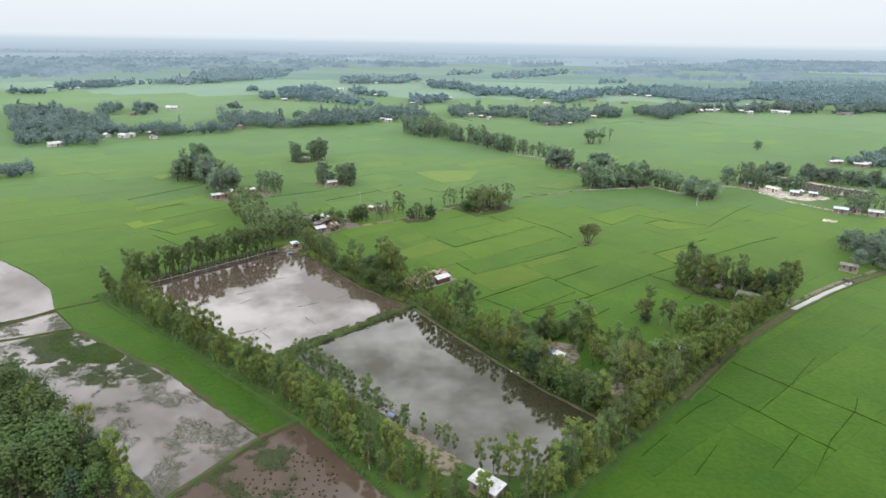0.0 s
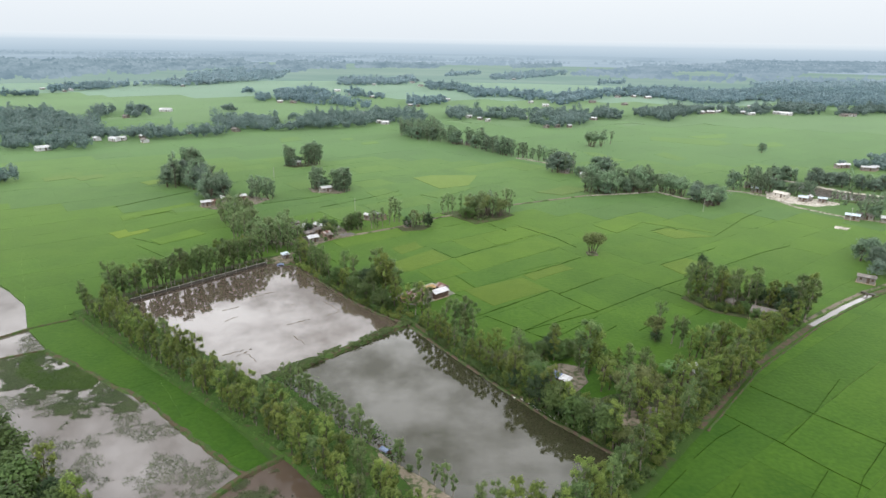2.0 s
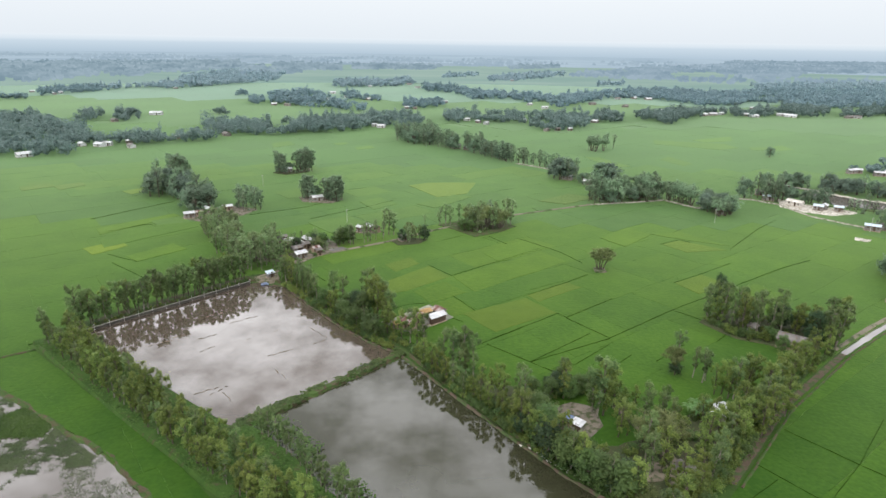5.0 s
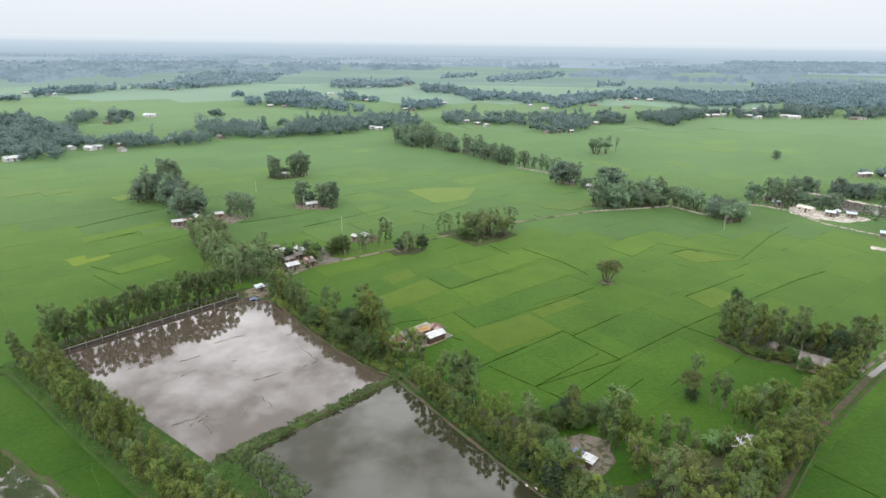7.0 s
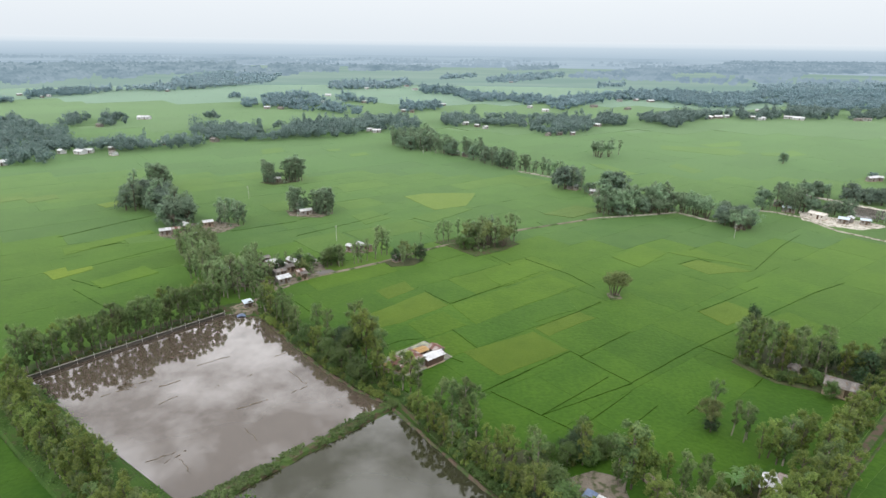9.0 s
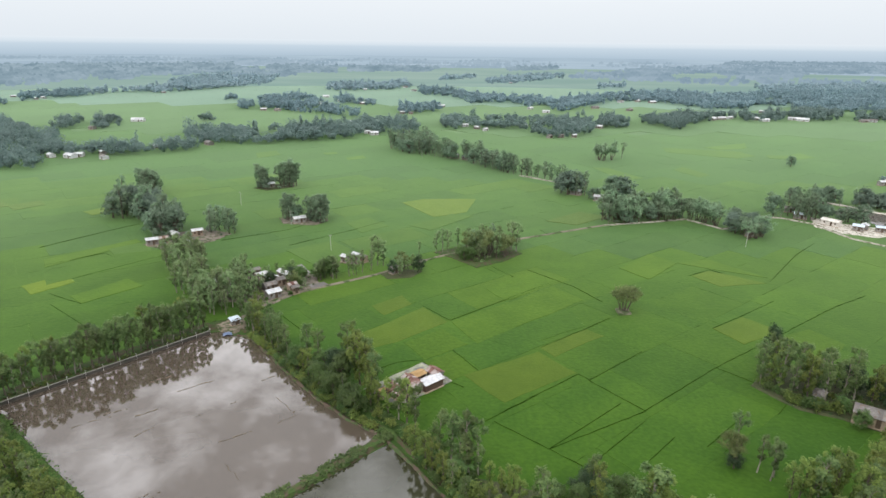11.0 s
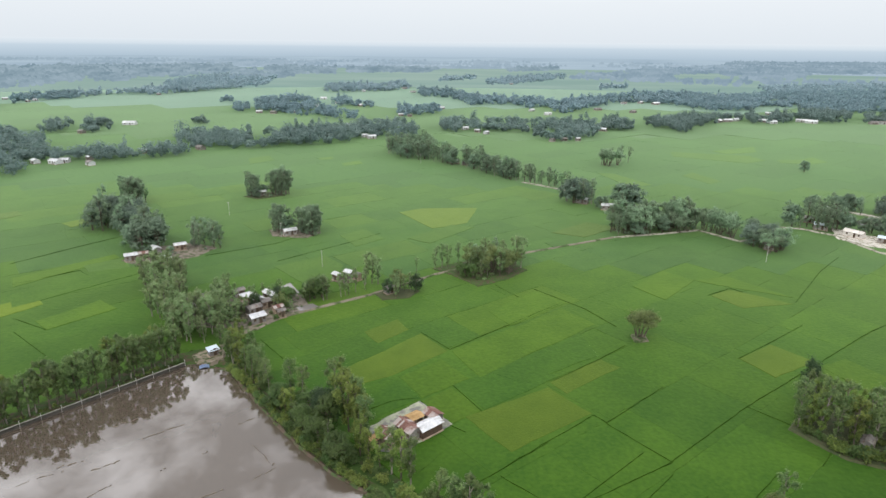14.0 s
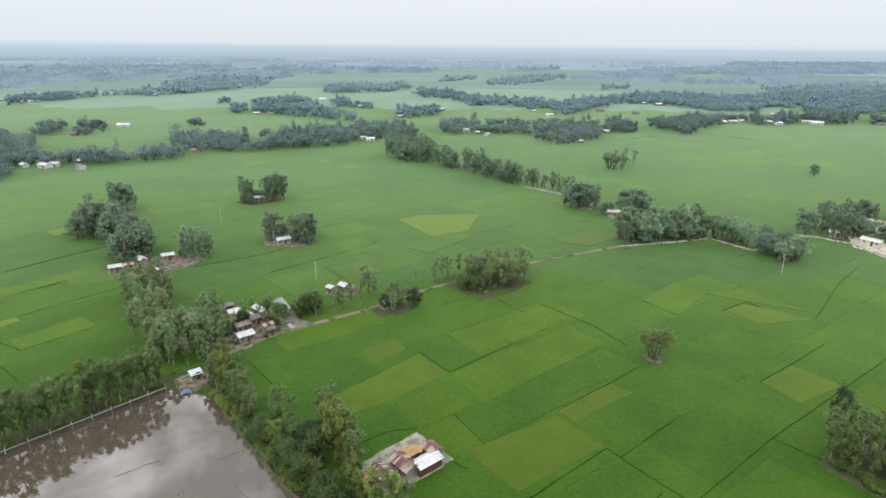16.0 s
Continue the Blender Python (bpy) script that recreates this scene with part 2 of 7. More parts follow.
M_CAP = material("worn_pale_concrete", (0.20, 0.195, 0.175), (0.31, 0.30, 0.27), 0.6, 6.0, 0.9, 0.3, third=(0.12, 0.125, 0.09))
M_POND = water("silty_pond_water", (0.074, 0.058, 0.044), (0.098, 0.080, 0.062))
M_POND_DARK = water("green_brown_pond_water", (0.032, 0.034, 0.018), (0.043, 0.044, 0.025), 1.70)
M_FLOOD = water("flood_water", (0.105, 0.092, 0.080), (0.14, 0.126, 0.113), 1.75, scale=0.08)
M_FIELD_MUD = water("brown_field_water", (0.060, 0.042, 0.030), (0.095, 0.072, 0.054), 1.42, scale=0.12)
M_CANAL = water("canal_water", (0.16, 0.15, 0.14), (0.22, 0.21, 0.20), 1.6)
M_TIN = material("galvanised_tin", (0.46, 0.475, 0.49), (0.66, 0.67, 0.68), 0.7, 3.0, 0.45, 0.1, per_object=0.14, spec=0.5, metal=0.15, third=(0.34, 0.32, 0.30), third_at=0.64)
M_TIN_OLD = material("weathered_grey_tin", (0.135, 0.124, 0.115), (0.245, 0.23, 0.215), 0.7, 4.0, 0.6, 0.2, per_object=0.25, third=(0.16, 0.105, 0.075), metal=0.1)
M_RUST = patched_tin("rusty_patched_tin", (0.125, 0.058, 0.046), (0.235, 0.125, 0.100), (0.36, 0.32, 0.30))
M_BLUE_TIN = material("pale_blue_tin", (0.50, 0.60, 0.68), (0.62, 0.70, 0.76), 0.5, 3.0, 0.45, 0.1, per_object=0.06, metal=0.1)
M_STRAW = material("orange_straw", (0.30, 0.155, 0.045), (0.42, 0.24, 0.085), 1.2, 14.0, 0.95, 0.9)
M_THATCH = material("straw_thatch", (0.34, 0.22, 0.10), (0.48, 0.33, 0.16), 1.0, 12.0, 0.95, 0.8)
M_WALL_TIN = material("tin_wall", (0.20, 0.19, 0.18), (0.32, 0.30, 0.28), 0.7, 5.0, 0.65, 0.2, per_object=0.2, third=(0.18, 0.12, 0.09))
M_WALL_RUST = material("rusty_dark_tin_wall", (0.075, 0.046, 0.036), (0.135, 0.085, 0.066), 0.8, 5.0, 0.75, 0.2, per_object=0.15)
M_WALL_MUD = material("mud_plaster_wall", (0.25, 0.19, 0.14), (0.36, 0.29, 0.22), 0.7, 6.0, 0.95, 0.4, per_object=0.15)
M_WALL_WHITE = material("limewashed_wall", (0.55, 0.52, 0.47), (0.70, 0.67, 0.62), 0.7, 6.0, 0.9, 0.2, per_object=0.1, third=(0.40, 0.36, 0.31))
M_DOOR = material("dark_timber", (0.07, 0.05, 0.035), (0.12, 0.085, 0.06), 1.0, 9.0, 0.7, 0.3)
M_BARK = material("grey_brown_bark", (0.085, 0.070, 0.054), (0.17, 0.14, 0.11), 1.2, 7.0, 0.95, 0.6)
M_PALE_BARK = material("pale_smooth_bark", (0.19, 0.165, 0.135), (0.31, 0.28, 0.24), 1.2, 7.0, 0.9, 0.4)
M_BAMBOO = material("grey_bamboo", (0.10, 0.08, 0.055), (0.17, 0.14, 0.10), 1.0, 8.0, 0.8, 0.3)
M_BLUE = material("blue_tarpaulin", (0.11, 0.155, 0.26), (0.18, 0.24, 0.35), 0.8, 4.0, 0.5, 0.3)
M_BAG = material("white_sandbag_cloth", (0.48, 0.46, 0.43), (0.62, 0.60, 0.57), 1.0, 6.0, 0.9, 0.3, per_object=0.15)
M_BRICK = material("red_brick_stack", (0.22, 0.09, 0.06), (0.32, 0.14, 0.09), 1.0, 7.0, 0.9, 0.4)

L_EUC = leaves("eucalyptus_leaves", (0.052, 0.096, 0.034), (0.212, 0.282, 0.104))
L_ACACIA = leaves("acacia_leaves", (0.058, 0.100, 0.024), (0.262, 0.325, 0.082))
L_MANGO = leaves("mango_leaves", (0.042, 0.088, 0.022), (0.135, 0.205, 0.058), gleam=0.3)
L_DARK = leaves("dark_evergreen_leaves", (0.034, 0.066, 0.032), (0.075, 0.120, 0.056))
L_DRY = leaves("greyish_dry_leaves", (0.100, 0.138, 0.050), (0.245, 0.285, 0.110))
L_GRASS = leaves("bank_grass_leaves", (0.048, 0.100, 0.020), (0.105, 0.175, 0.042))
L_BANANA = leaves("banana_leaves", (0.080, 0.170, 0.045), (0.140, 0.250, 0.070), gleam=0.4)
L_SEEDLING = leaves("seedling_leaves", (0.030, 0.045, 0.020), (0.060, 0.080, 0.032))
L_WEED = leaves("water_weed", (0.060, 0.088, 0.038), (0.125, 0.150, 0.072))
# woods farther off: the blue of distance haze is mixed into these leaf colours
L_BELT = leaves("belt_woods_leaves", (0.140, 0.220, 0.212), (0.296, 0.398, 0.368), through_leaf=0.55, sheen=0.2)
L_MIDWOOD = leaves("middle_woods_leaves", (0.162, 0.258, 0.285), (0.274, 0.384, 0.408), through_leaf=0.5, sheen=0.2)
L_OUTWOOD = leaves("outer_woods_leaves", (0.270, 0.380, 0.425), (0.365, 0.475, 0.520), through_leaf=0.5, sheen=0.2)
# copies of the near leaf colours, paled and blued as haze for farther trees
L_CROWN_THIN_HAZE = leaves("blue_gum_leaves", (0.127, 0.198, 0.083), (0.271, 0.354, 0.161), sheen=0.09)
L_CROWN_HAZED = leaves("far_gum_leaves", (0.183, 0.271, 0.171), (0.323, 0.429, 0.275), through_leaf=0.52, sheen=0.09)
L_DARK_HAZED = leaves("far_evergreen_leaves", (0.120, 0.173, 0.134), (0.185, 0.254, 0.189), sheen=0.09)
L_MANGO_HAZED = leaves("litchi_leaves", (0.124, 0.193, 0.128), (0.222, 0.311, 0.205), sheen=0.09)
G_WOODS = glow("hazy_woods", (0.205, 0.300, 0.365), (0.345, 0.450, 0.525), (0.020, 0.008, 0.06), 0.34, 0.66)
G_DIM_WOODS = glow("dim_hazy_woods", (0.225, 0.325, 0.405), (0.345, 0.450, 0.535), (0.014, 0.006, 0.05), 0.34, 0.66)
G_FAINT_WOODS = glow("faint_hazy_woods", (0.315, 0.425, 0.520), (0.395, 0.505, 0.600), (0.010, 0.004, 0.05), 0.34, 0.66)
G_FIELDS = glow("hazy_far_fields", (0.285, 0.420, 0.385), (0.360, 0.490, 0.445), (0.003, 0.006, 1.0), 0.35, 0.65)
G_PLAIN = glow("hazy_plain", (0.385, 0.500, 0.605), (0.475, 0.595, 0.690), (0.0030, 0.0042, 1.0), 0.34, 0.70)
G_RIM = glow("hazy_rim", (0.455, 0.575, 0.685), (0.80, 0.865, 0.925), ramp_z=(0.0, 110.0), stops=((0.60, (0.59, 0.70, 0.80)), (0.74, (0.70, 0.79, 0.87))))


# ---- building helpers ----
def mesh_from(name, verts, faces, mat):
    me = bpy.data.meshes.new(name)
    me.from_pydata([tuple(map(float, v)) for v in verts], [], faces)
    me.materials.append(mat)
    me.update()
    return me


def thing(name, m, label, category, group="", kind=""):
    ob = new(name)
    ob.empty_display_size = 0.3
    ob.matrix_world = m
    return tagged(ob, label, category, group, kind)


def attach(name, me, parent, m=None, label="", kind=""):
    ob = new(name, me)
    if parent is not None:
        ob.parent = parent
    if m is not None:
        ob.matrix_basis = m
    return tagged(ob, label, "", "", kind)


def part(name, bm, mat, parent, label=""):
    me = bpy.data.meshes.new(name)
    bm.to_mesh(me)
    bm.free()
    me.materials.append(mat)
    return attach(name, me, parent, None, label)


def box(bm, cx, cy, cz, sx, sy, sz, bevel=0.0, turn=0.0):
    made = bmesh.ops.create_cube(bm, size=1.0, matrix=pose(cx, cy, cz, 0, 0, turn) @ Matrix.Diagonal((sx, sy, sz, 1)))
    if bevel:
        edges = list({e for v in made["verts"] for e in v.link_edges})
        bmesh.ops.bevel(bm, geom=edges, offset=bevel, segments=1, affect="EDGES")
    return bm


def rod_data(points, radii, sides=6):
    """Vertices and faces of a tapered rod through the points."""
    verts, faces = [], []
    pts = [Vector(p) for p in points]
    for i, p in enumerate(pts):
        d = (pts[min(i + 1, len(pts) - 1)] - pts[max(i - 1, 0)]).normalized()
        a = d.orthogonal().normalized()
        b = d.cross(a)
        for k in range(sides):
            w = 2 * math.pi * k / sides
            verts.append(p + (a * math.cos(w) + b * math.sin(w)) * radii[i])
    for i in range(len(pts) - 1):
        for k in range(sides):
            k2 = (k + 1) % sides
            faces.append((i * sides + k, i * sides + k2, (i + 1) * sides + k2, (i + 1) * sides + k))
    faces.append(tuple(range(sides))[::-1])
    faces.append(tuple((len(pts) - 1) * sides + k for k in range(sides)))
    return verts, faces


def join(pieces):
    verts, faces = [], []
    for v, f in pieces:
        o = len(verts)
        verts.extend(v)
        faces.extend(tuple(i + o for i in q) for q in f)
    return verts, faces


def cards(centres, normals, size, aspect, rs):
    """Pointed leaf sprays at the centres, facing about along the normals."""
    n = len(centres)
    nr = normals / np.maximum(np.linalg.norm(normals, axis=1, keepdims=True), 1e-6)
    t = np.cross(nr, rs.normal(size=(n, 3)))
    t /= np.maximum(np.linalg.norm(t, axis=1, keepdims=True), 1e-6)
    b = np.cross(nr, t)
    s = (size * rs.uniform(0.7, 1.3, n))[:, None]
    quad = np.stack([centres - t * s * aspect, centres - b * s * 0.5 - nr * s * 0.1, centres + t * s * aspect, centres + b * s * 0.5 - nr * s * 0.1], 1)
    return quad.reshape(-1, 3), [(4 * i, 4 * i + 1, 4 * i + 2, 4 * i + 3) for i in range(n)]


def inside(poly, x, y):
    hit = False
    for (x0, y0), (x1, y1) in zip(poly, poly[1:] + poly[:1]):
        if (y0 > y) != (y1 > y) and x < (x1 - x0) * (y - y0) / (y1 - y0) + x0:
            hit = not hit
    return hit


def half(poly, a, b, keep_left):
    """The part of a convex polygon on one side of the line a-b."""
    side = lambda p: ((b[0] - a[0]) * (p[1] - a[1]) - (b[1] - a[1]) * (p[0] - a[0])) * (1 if keep_left else -1)
    out = []
    for p, q in zip(poly, poly[1:] + poly[:1]):
        sp, sq = side(p), side(q)
        if sp >= 0:
            out.append(p)
        if sp * sq < 0:
            k = sp / (sp - sq)
            out.append((p[0] + k * (q[0] - p[0]), p[1] + k * (q[1] - p[1])))
    return out


def area(poly):
    return 0.5 * sum(p[0] * q[1] - q[0] * p[1] for p, q in zip(poly, poly[1:] + poly[:1]))


def minus(polys, hole):
    """Convex polygons less a convex hole; those clear of it stay whole."""
    if area(hole) < 0:
        hole = hole[::-1]
    out = []
    for poly in polys:
        rest, off = poly, []
        for a, b in zip(hole, hole[1:] + hole[:1]):
            cut = half(rest, a, b, False)
            if len(cut) > 2 and abs(area(cut)) > 0.3:
                off.append(cut)
            rest = half(rest, a, b, True)
            if len(rest) < 3:
                break
        out += [poly] if len(rest) < 3 or abs(area(rest)) < 0.05 else off
    return out


def slab(polys, z0, z1, lip=0.12):
    """Low prisms with a chamfered rim."""
    verts, faces = [], []
    for poly in polys:
        if area(poly) < 0:
            poly = poly[::-1]
        cx, cy = sum(p[0] for p in poly) / len(poly), sum(p[1] for p in poly) / len(poly)
        n, o = len(poly), len(verts)
        for z, pull in ((z0, 0.0), (z1 - 0.08, 0.0), (z1, lip)):
            for x, y in poly:
                d = math.hypot(cx - x, cy - y) or 1
                verts.append((x + (cx - x) / d * pull, y + (cy - y) / d * pull, z))
        for r in (0, 1):
            for i in range(n):
                j = (i + 1) % n
                faces.append((o + r * n + i, o + r * n + j, o + (r + 1) * n + j, o + (r + 1) * n + i))
        faces.append(tuple(o + 2 * n + i for i in range(n)))
    return verts, faces


def resample(points, step, closed=False):
    pts = [Vector((*p, 0)) for p in points]
    if closed:
        pts.append(pts[0])
    out = []
    for a, b in zip(pts, pts[1:]):
        k = max(1, round((b - a).length / step))
        out += [a.lerp(b, i / k) for i in range(k)]
    if not closed:
        out.append(pts[-1])
    return out


def mound(name, poly, height, mat, label, category, slope=0.7, rough=0.5, step=2.0, base=0.0, kind="structure"):
    """A raised patch of ground with an uneven, sloping rim."""
    if area(poly) < 0:
        poly = poly[::-1]
    rim = resample(poly, step, True)
    n = len(rim)
    top, foot = [], []
    for i, p in enumerate(rim):
        d = (rim[(i + 1) % n] - rim[i - 1]).normalized()
        out = Vector((d.y, -d.x, 0))
        w = noise.noise(p * 0.23) * rough + noise.noise(p * 0.8) * rough * 0.5
        top.append(p + out * w + Vector((0, 0, height + 0.05 * noise.noise(p * 0.7))))
        foot.append(p + out * (w + slope) + Vector((0, 0, base)))
    faces = [(i, (i + 1) % n, n + (i + 1) % n, n + i) for i in range(n)] + [tuple(range(n, 2 * n))]
    return tagged(new(name, mesh_from(name, foot + top, faces, mat)), label, category, "", kind)


def bank(name, points, width, height, mat, label, category, slope=0.9, wobble=0.35, step=1.5, base=0.0):
    """An earthen bank, road or bund along a line: flat top, sloping uneven sides."""
    line = resample(points, step)
    verts, faces = [], []
    for i, p in enumerate(line):
        d = (line[min(i + 1, len(line) - 1)] - line[max(i - 1, 0)]).normalized()
        s = Vector((d.y, -d.x, 0))
        for side, z in ((-width / 2 - slope, base), (-width / 2, height), (0, height + 0.06), (width / 2, height), (width / 2 + slope, base)):
            w = wobble * noise.noise(p * 0.35 + Vector((side * 3.0, 0, 2)))
            lift = 0.12 * noise.noise(p * 0.5 + Vector((side, 9, 0))) if z > base else 0
            verts.append(p + s * (side + w) + Vector((0, 0, z + lift)))
    for i in range(len(line) - 1):
        for k in range(4):
            faces.append((5 * i + k, 5 * i + k + 1, 5 * i + k + 6, 5 * i + k + 5))
    faces += [(0, 1, 2, 3, 4), tuple(5 * (len(line) - 1) + k for k in (4, 3, 2, 1, 0))]
    return tagged(new(name, mesh_from(name, verts, faces, mat)), label, category, "", "structure")


def sheet(name, poly, z, mat, label, category):
    if area(poly) < 0:
        poly = poly[::-1]
    return tagged(new(name, mesh_from(name, [(x, y, z) for x, y in poly], [tuple(range(len(poly)))], mat)), label, category, "", "structure")



# ---- the plain: ground to the horizon, distance, fields ----
def disc(name, r0, r1, z, mat, label, category, steps=96):
    verts, faces = [], []
    for r in (r0, r1):
        verts += [(r * math.sin(2 * math.pi * k / steps), r * math.cos(2 * math.pi * k / steps), z) for k in range(steps)]
    if r0 == 0:
        return tagged(new(name, mesh_from(name, verts[steps:], [tuple(range(steps))[::-1]], mat)), label, category, "", "structure")
    faces = [(k, steps + k, steps + (k + 1) % steps, (k + 1) % steps) for k in range(steps)]
    return tagged(new(name, mesh_from(name, verts, faces, mat)), label, category, "", "structure")


disc("ground", 0, 4950, 0.0, M_PLAIN, "flat green farmland reaching out to the horizon", "ground")
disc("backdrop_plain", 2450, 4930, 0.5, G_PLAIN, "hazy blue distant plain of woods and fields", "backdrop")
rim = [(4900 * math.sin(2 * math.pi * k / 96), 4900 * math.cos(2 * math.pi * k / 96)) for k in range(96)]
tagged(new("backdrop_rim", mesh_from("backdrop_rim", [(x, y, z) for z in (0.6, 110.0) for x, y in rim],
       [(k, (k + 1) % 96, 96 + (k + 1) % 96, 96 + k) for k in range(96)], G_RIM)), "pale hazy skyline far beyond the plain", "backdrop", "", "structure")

# the ponds and their surrounds
A, B, C, D = (-57.6, 217.4), (-94.0, 178.5), (-8.9, 170.2), (-41.0, 136.5)
POND_1 = [(-95.4, 178.4), (-60.3, 216.7), A, (-48.6, 214.4), (-34.2, 195.4), (-24.2, 183.2), (-16.4, 175.4), C, D]
POND_2 = [(-38.3, 137.6), (-8.0, 166.5), (3.7, 151.4), (14.7, 136.1), (24.0, 123.4), (35.0, 111.5), (25.0, 99.5), (17.0, 93.0), (9.0, 94.0), (4.8, 96.7), (-1.6, 103.8), (-7.8, 108.2), (-11.2, 112.2), (-18.5, 118.0), (-25.1, 126.0), (-34.5, 135.4)]
SURROUND_1 = [(-105, 172), (-62, 224), (-51, 222), (-3.5, 172.5), (-44, 121.5)]
SURROUND_2 = [(-44, 121.5), (-3.5, 172.5), (9.0, 157.0), (43.0, 110.0), (20, 84), (-6, 84)]
CANAL = [(14, 79), (24, 88.5), (36.5, 100.5), (55.0, 120.4), (78, 145.6), (107.5, 171.0), (126.3, 185.0), (142.4, 195.8), (160.7, 206), (215, 240)]
FLOODS = [
    [(-98.7, 150.5), (-63.5, 128.3), (-34.6, 103.8), (-50, 80), (-130, 80), (-128, 140)],
    [(-110.6, 161.9), (-98.7, 150.5), (-128, 140), (-128, 148)],
    [(-155.0, 204.1), (-133.3, 188.4), (-121.5, 178.0), (-110.8, 162.1), (-119, 151), (-190, 130), (-190, 215)],
    [(-28.9, 109.5), (-34.6, 103.8), (-50, 80), (-2, 80)],
]
canal_holes = []
for p, q in zip(CANAL, CANAL[1:]):
    d = Vector((q[0] - p[0], q[1] - p[1])).normalized()
    s = Vector((d.y, -d.x)) * 1.2
    canal_holes.append([(p[0] + s.x, p[1] + s.y), (q[0] + s.x, q[1] + s.y), (q[0] - s.x, q[1] - s.y), (p[0] - s.x, p[1] - s.y)])
HOLES = [SURROUND_1, SURROUND_2] + FLOODS + canal_holes

# rice plots in strips: listed lines fit the camera's view, the rest are random
AX, AY = math.cos(radians(37.5)), math.sin(radians(37.5))
to_world = lambda s, r: (s * AX + r * AY, s * AY - r * AX)
rand = random.Random(11)
strip_lines = [10, -4, -18, -33, -50, -64, -78, -94, -110.4, -129, -147.5, -160, -175.7]
while strip_lines[-1] > -460:
    strip_lines.append(strip_lines[-1] - rand.uniform(13, 20))
# plots known by a place in them and their crop
CROPS = [(70, 110, "deep"), (90, 120, "green"), (-60, 140, "deep"), (-70, 146, "deep"), (-40, 118, "deep"), (-90, 158, "deep"), (50, 105, "deep")]
fields = thing("rice_fields", Matrix(), "patchwork of flooded rice plots in several greens", "rice fields", "", "structure")
plots = []
for r1, r0 in zip(strip_lines, strip_lines[1:]):
    s = -120.0 + rand.uniform(0, 20)
    while s < 520:
        length = rand.choice((16, 20, 24, 30, 38, 50)) * rand.uniform(0.9, 1.15)
        if abs(r0 + 129) < 1 or abs(r0 + 147.5) < 1:
            length = 24.0
            for stop in (93.0, 117.0, 148.8, 170.0, 200.0):
                if abs(r0 + 147.5) < 1 and s < stop - 0.5:
                    length = min(length if stop != 148.8 else 40.0, stop - s)
                    break
        gap_s, gap_r = rand.choice((0.0, 0.0, 0.0, 0.02)), rand.choice((0.0, 0.0, 0.01, 0.04))
        quad = [to_world(s + gap_s, r0 + gap_r), to_world(s + length - gap_s, r0 + gap_r), to_world(s + length - gap_s, r1 - gap_r), to_world(s + gap_s, r1 - gap_r)]
        cx, cy = to_world(s + length / 2, (r0 + r1) / 2)
        if 70 < cy < 425 and abs(cx) < 0.80 * cy + 24:
            plots.append((cy, quad, s, length))
        s += length
plots.sort(key=lambda p: p[0])


def near_canal(x, y):
    best = 99.0
    for (x0, y0), (x1, y1) in zip(CANAL, CANAL[1:]):
        dx, dy = x1 - x0, y1 - y0
        u = min(1, max(0, ((x - x0) * dx + (y - y0) * dy) / (dx * dx + dy * dy)))
        best = min(best, math.hypot(x - x0 - u * dx, y - y0 - u * dy))
    return best


def drift(x, y):
    """Hand-dug plot edges wander a little."""
    k = 0.25 if near_canal(x, y) < 3.5 else 1.0
    p, q = Vector((x * 0.05, y * 0.05, 1.0)), Vector((x * 0.31, y * 0.31, 4.0))
    return (x + k * (0.6 * noise.noise(p) + 0.34 * noise.noise(q)), y + k * (0.6 * noise.noise(p + Vector((9, 4, 2))) + 0.34 * noise.noise(q + Vector((5, 8, 3)))))


for cy, quad, s, length in plots:
    pieces = [quad]
    for hole in HOLES:
        pieces = minus(pieces, hole)
    pieces = [p for p in pieces if abs(area(p)) > 1.0]
    if not pieces:
        continue
    crop = rand.choices(("green", "deep", "light"), (0.70, 0.14, 0.16))[0]
    mx, my = sum(p[0] for p in pieces[0]) / len(pieces[0]), sum(p[1] for p in pieces[0]) / len(pieces[0])
    if mx < -20 and my < 178:
        crop = "deep"
    elif mx < -75 and my < 330:
        # darker rice on this side also stands in for the lens's edge falloff
        crop = "deep"
    if mx > 45 and my < 0.93 * mx + 78:
        crop = rand.choice(("deep", "deep", "green"))
    if mx > 10 and my < 215 and crop == "light":
        crop = "green"
    if mx > 85 and my > 0.93 * mx + 78:
        # mostly the dark rice colour, to paint in the lens's darkening on the right
        crop = rand.choice(("deep", "deep", "deep", "green"))
    for x, y, kind in CROPS:
        if inside(quad, x, y):
            crop = kind
    pieces = [[drift(p.x, p.y) for p in resample(piece, 2.5 if my < 240 else 5.0, True)] for piece in pieces]
    v, f = slab(pieces, 0.0, 0.24 + rand.uniform(0.0, 0.03), 0.02)
    attach("rice_plot", mesh_from("rice_plot", v, f, (RICE_HAZED if my > 285 else RICE)[crop]), fields)
sheet("paddy_ground", [(-330, 60), (330, 60), (420, 470), (-420, 470)], 0.006, M_SOIL, "dark earth and grass between the rice plots", "ground")


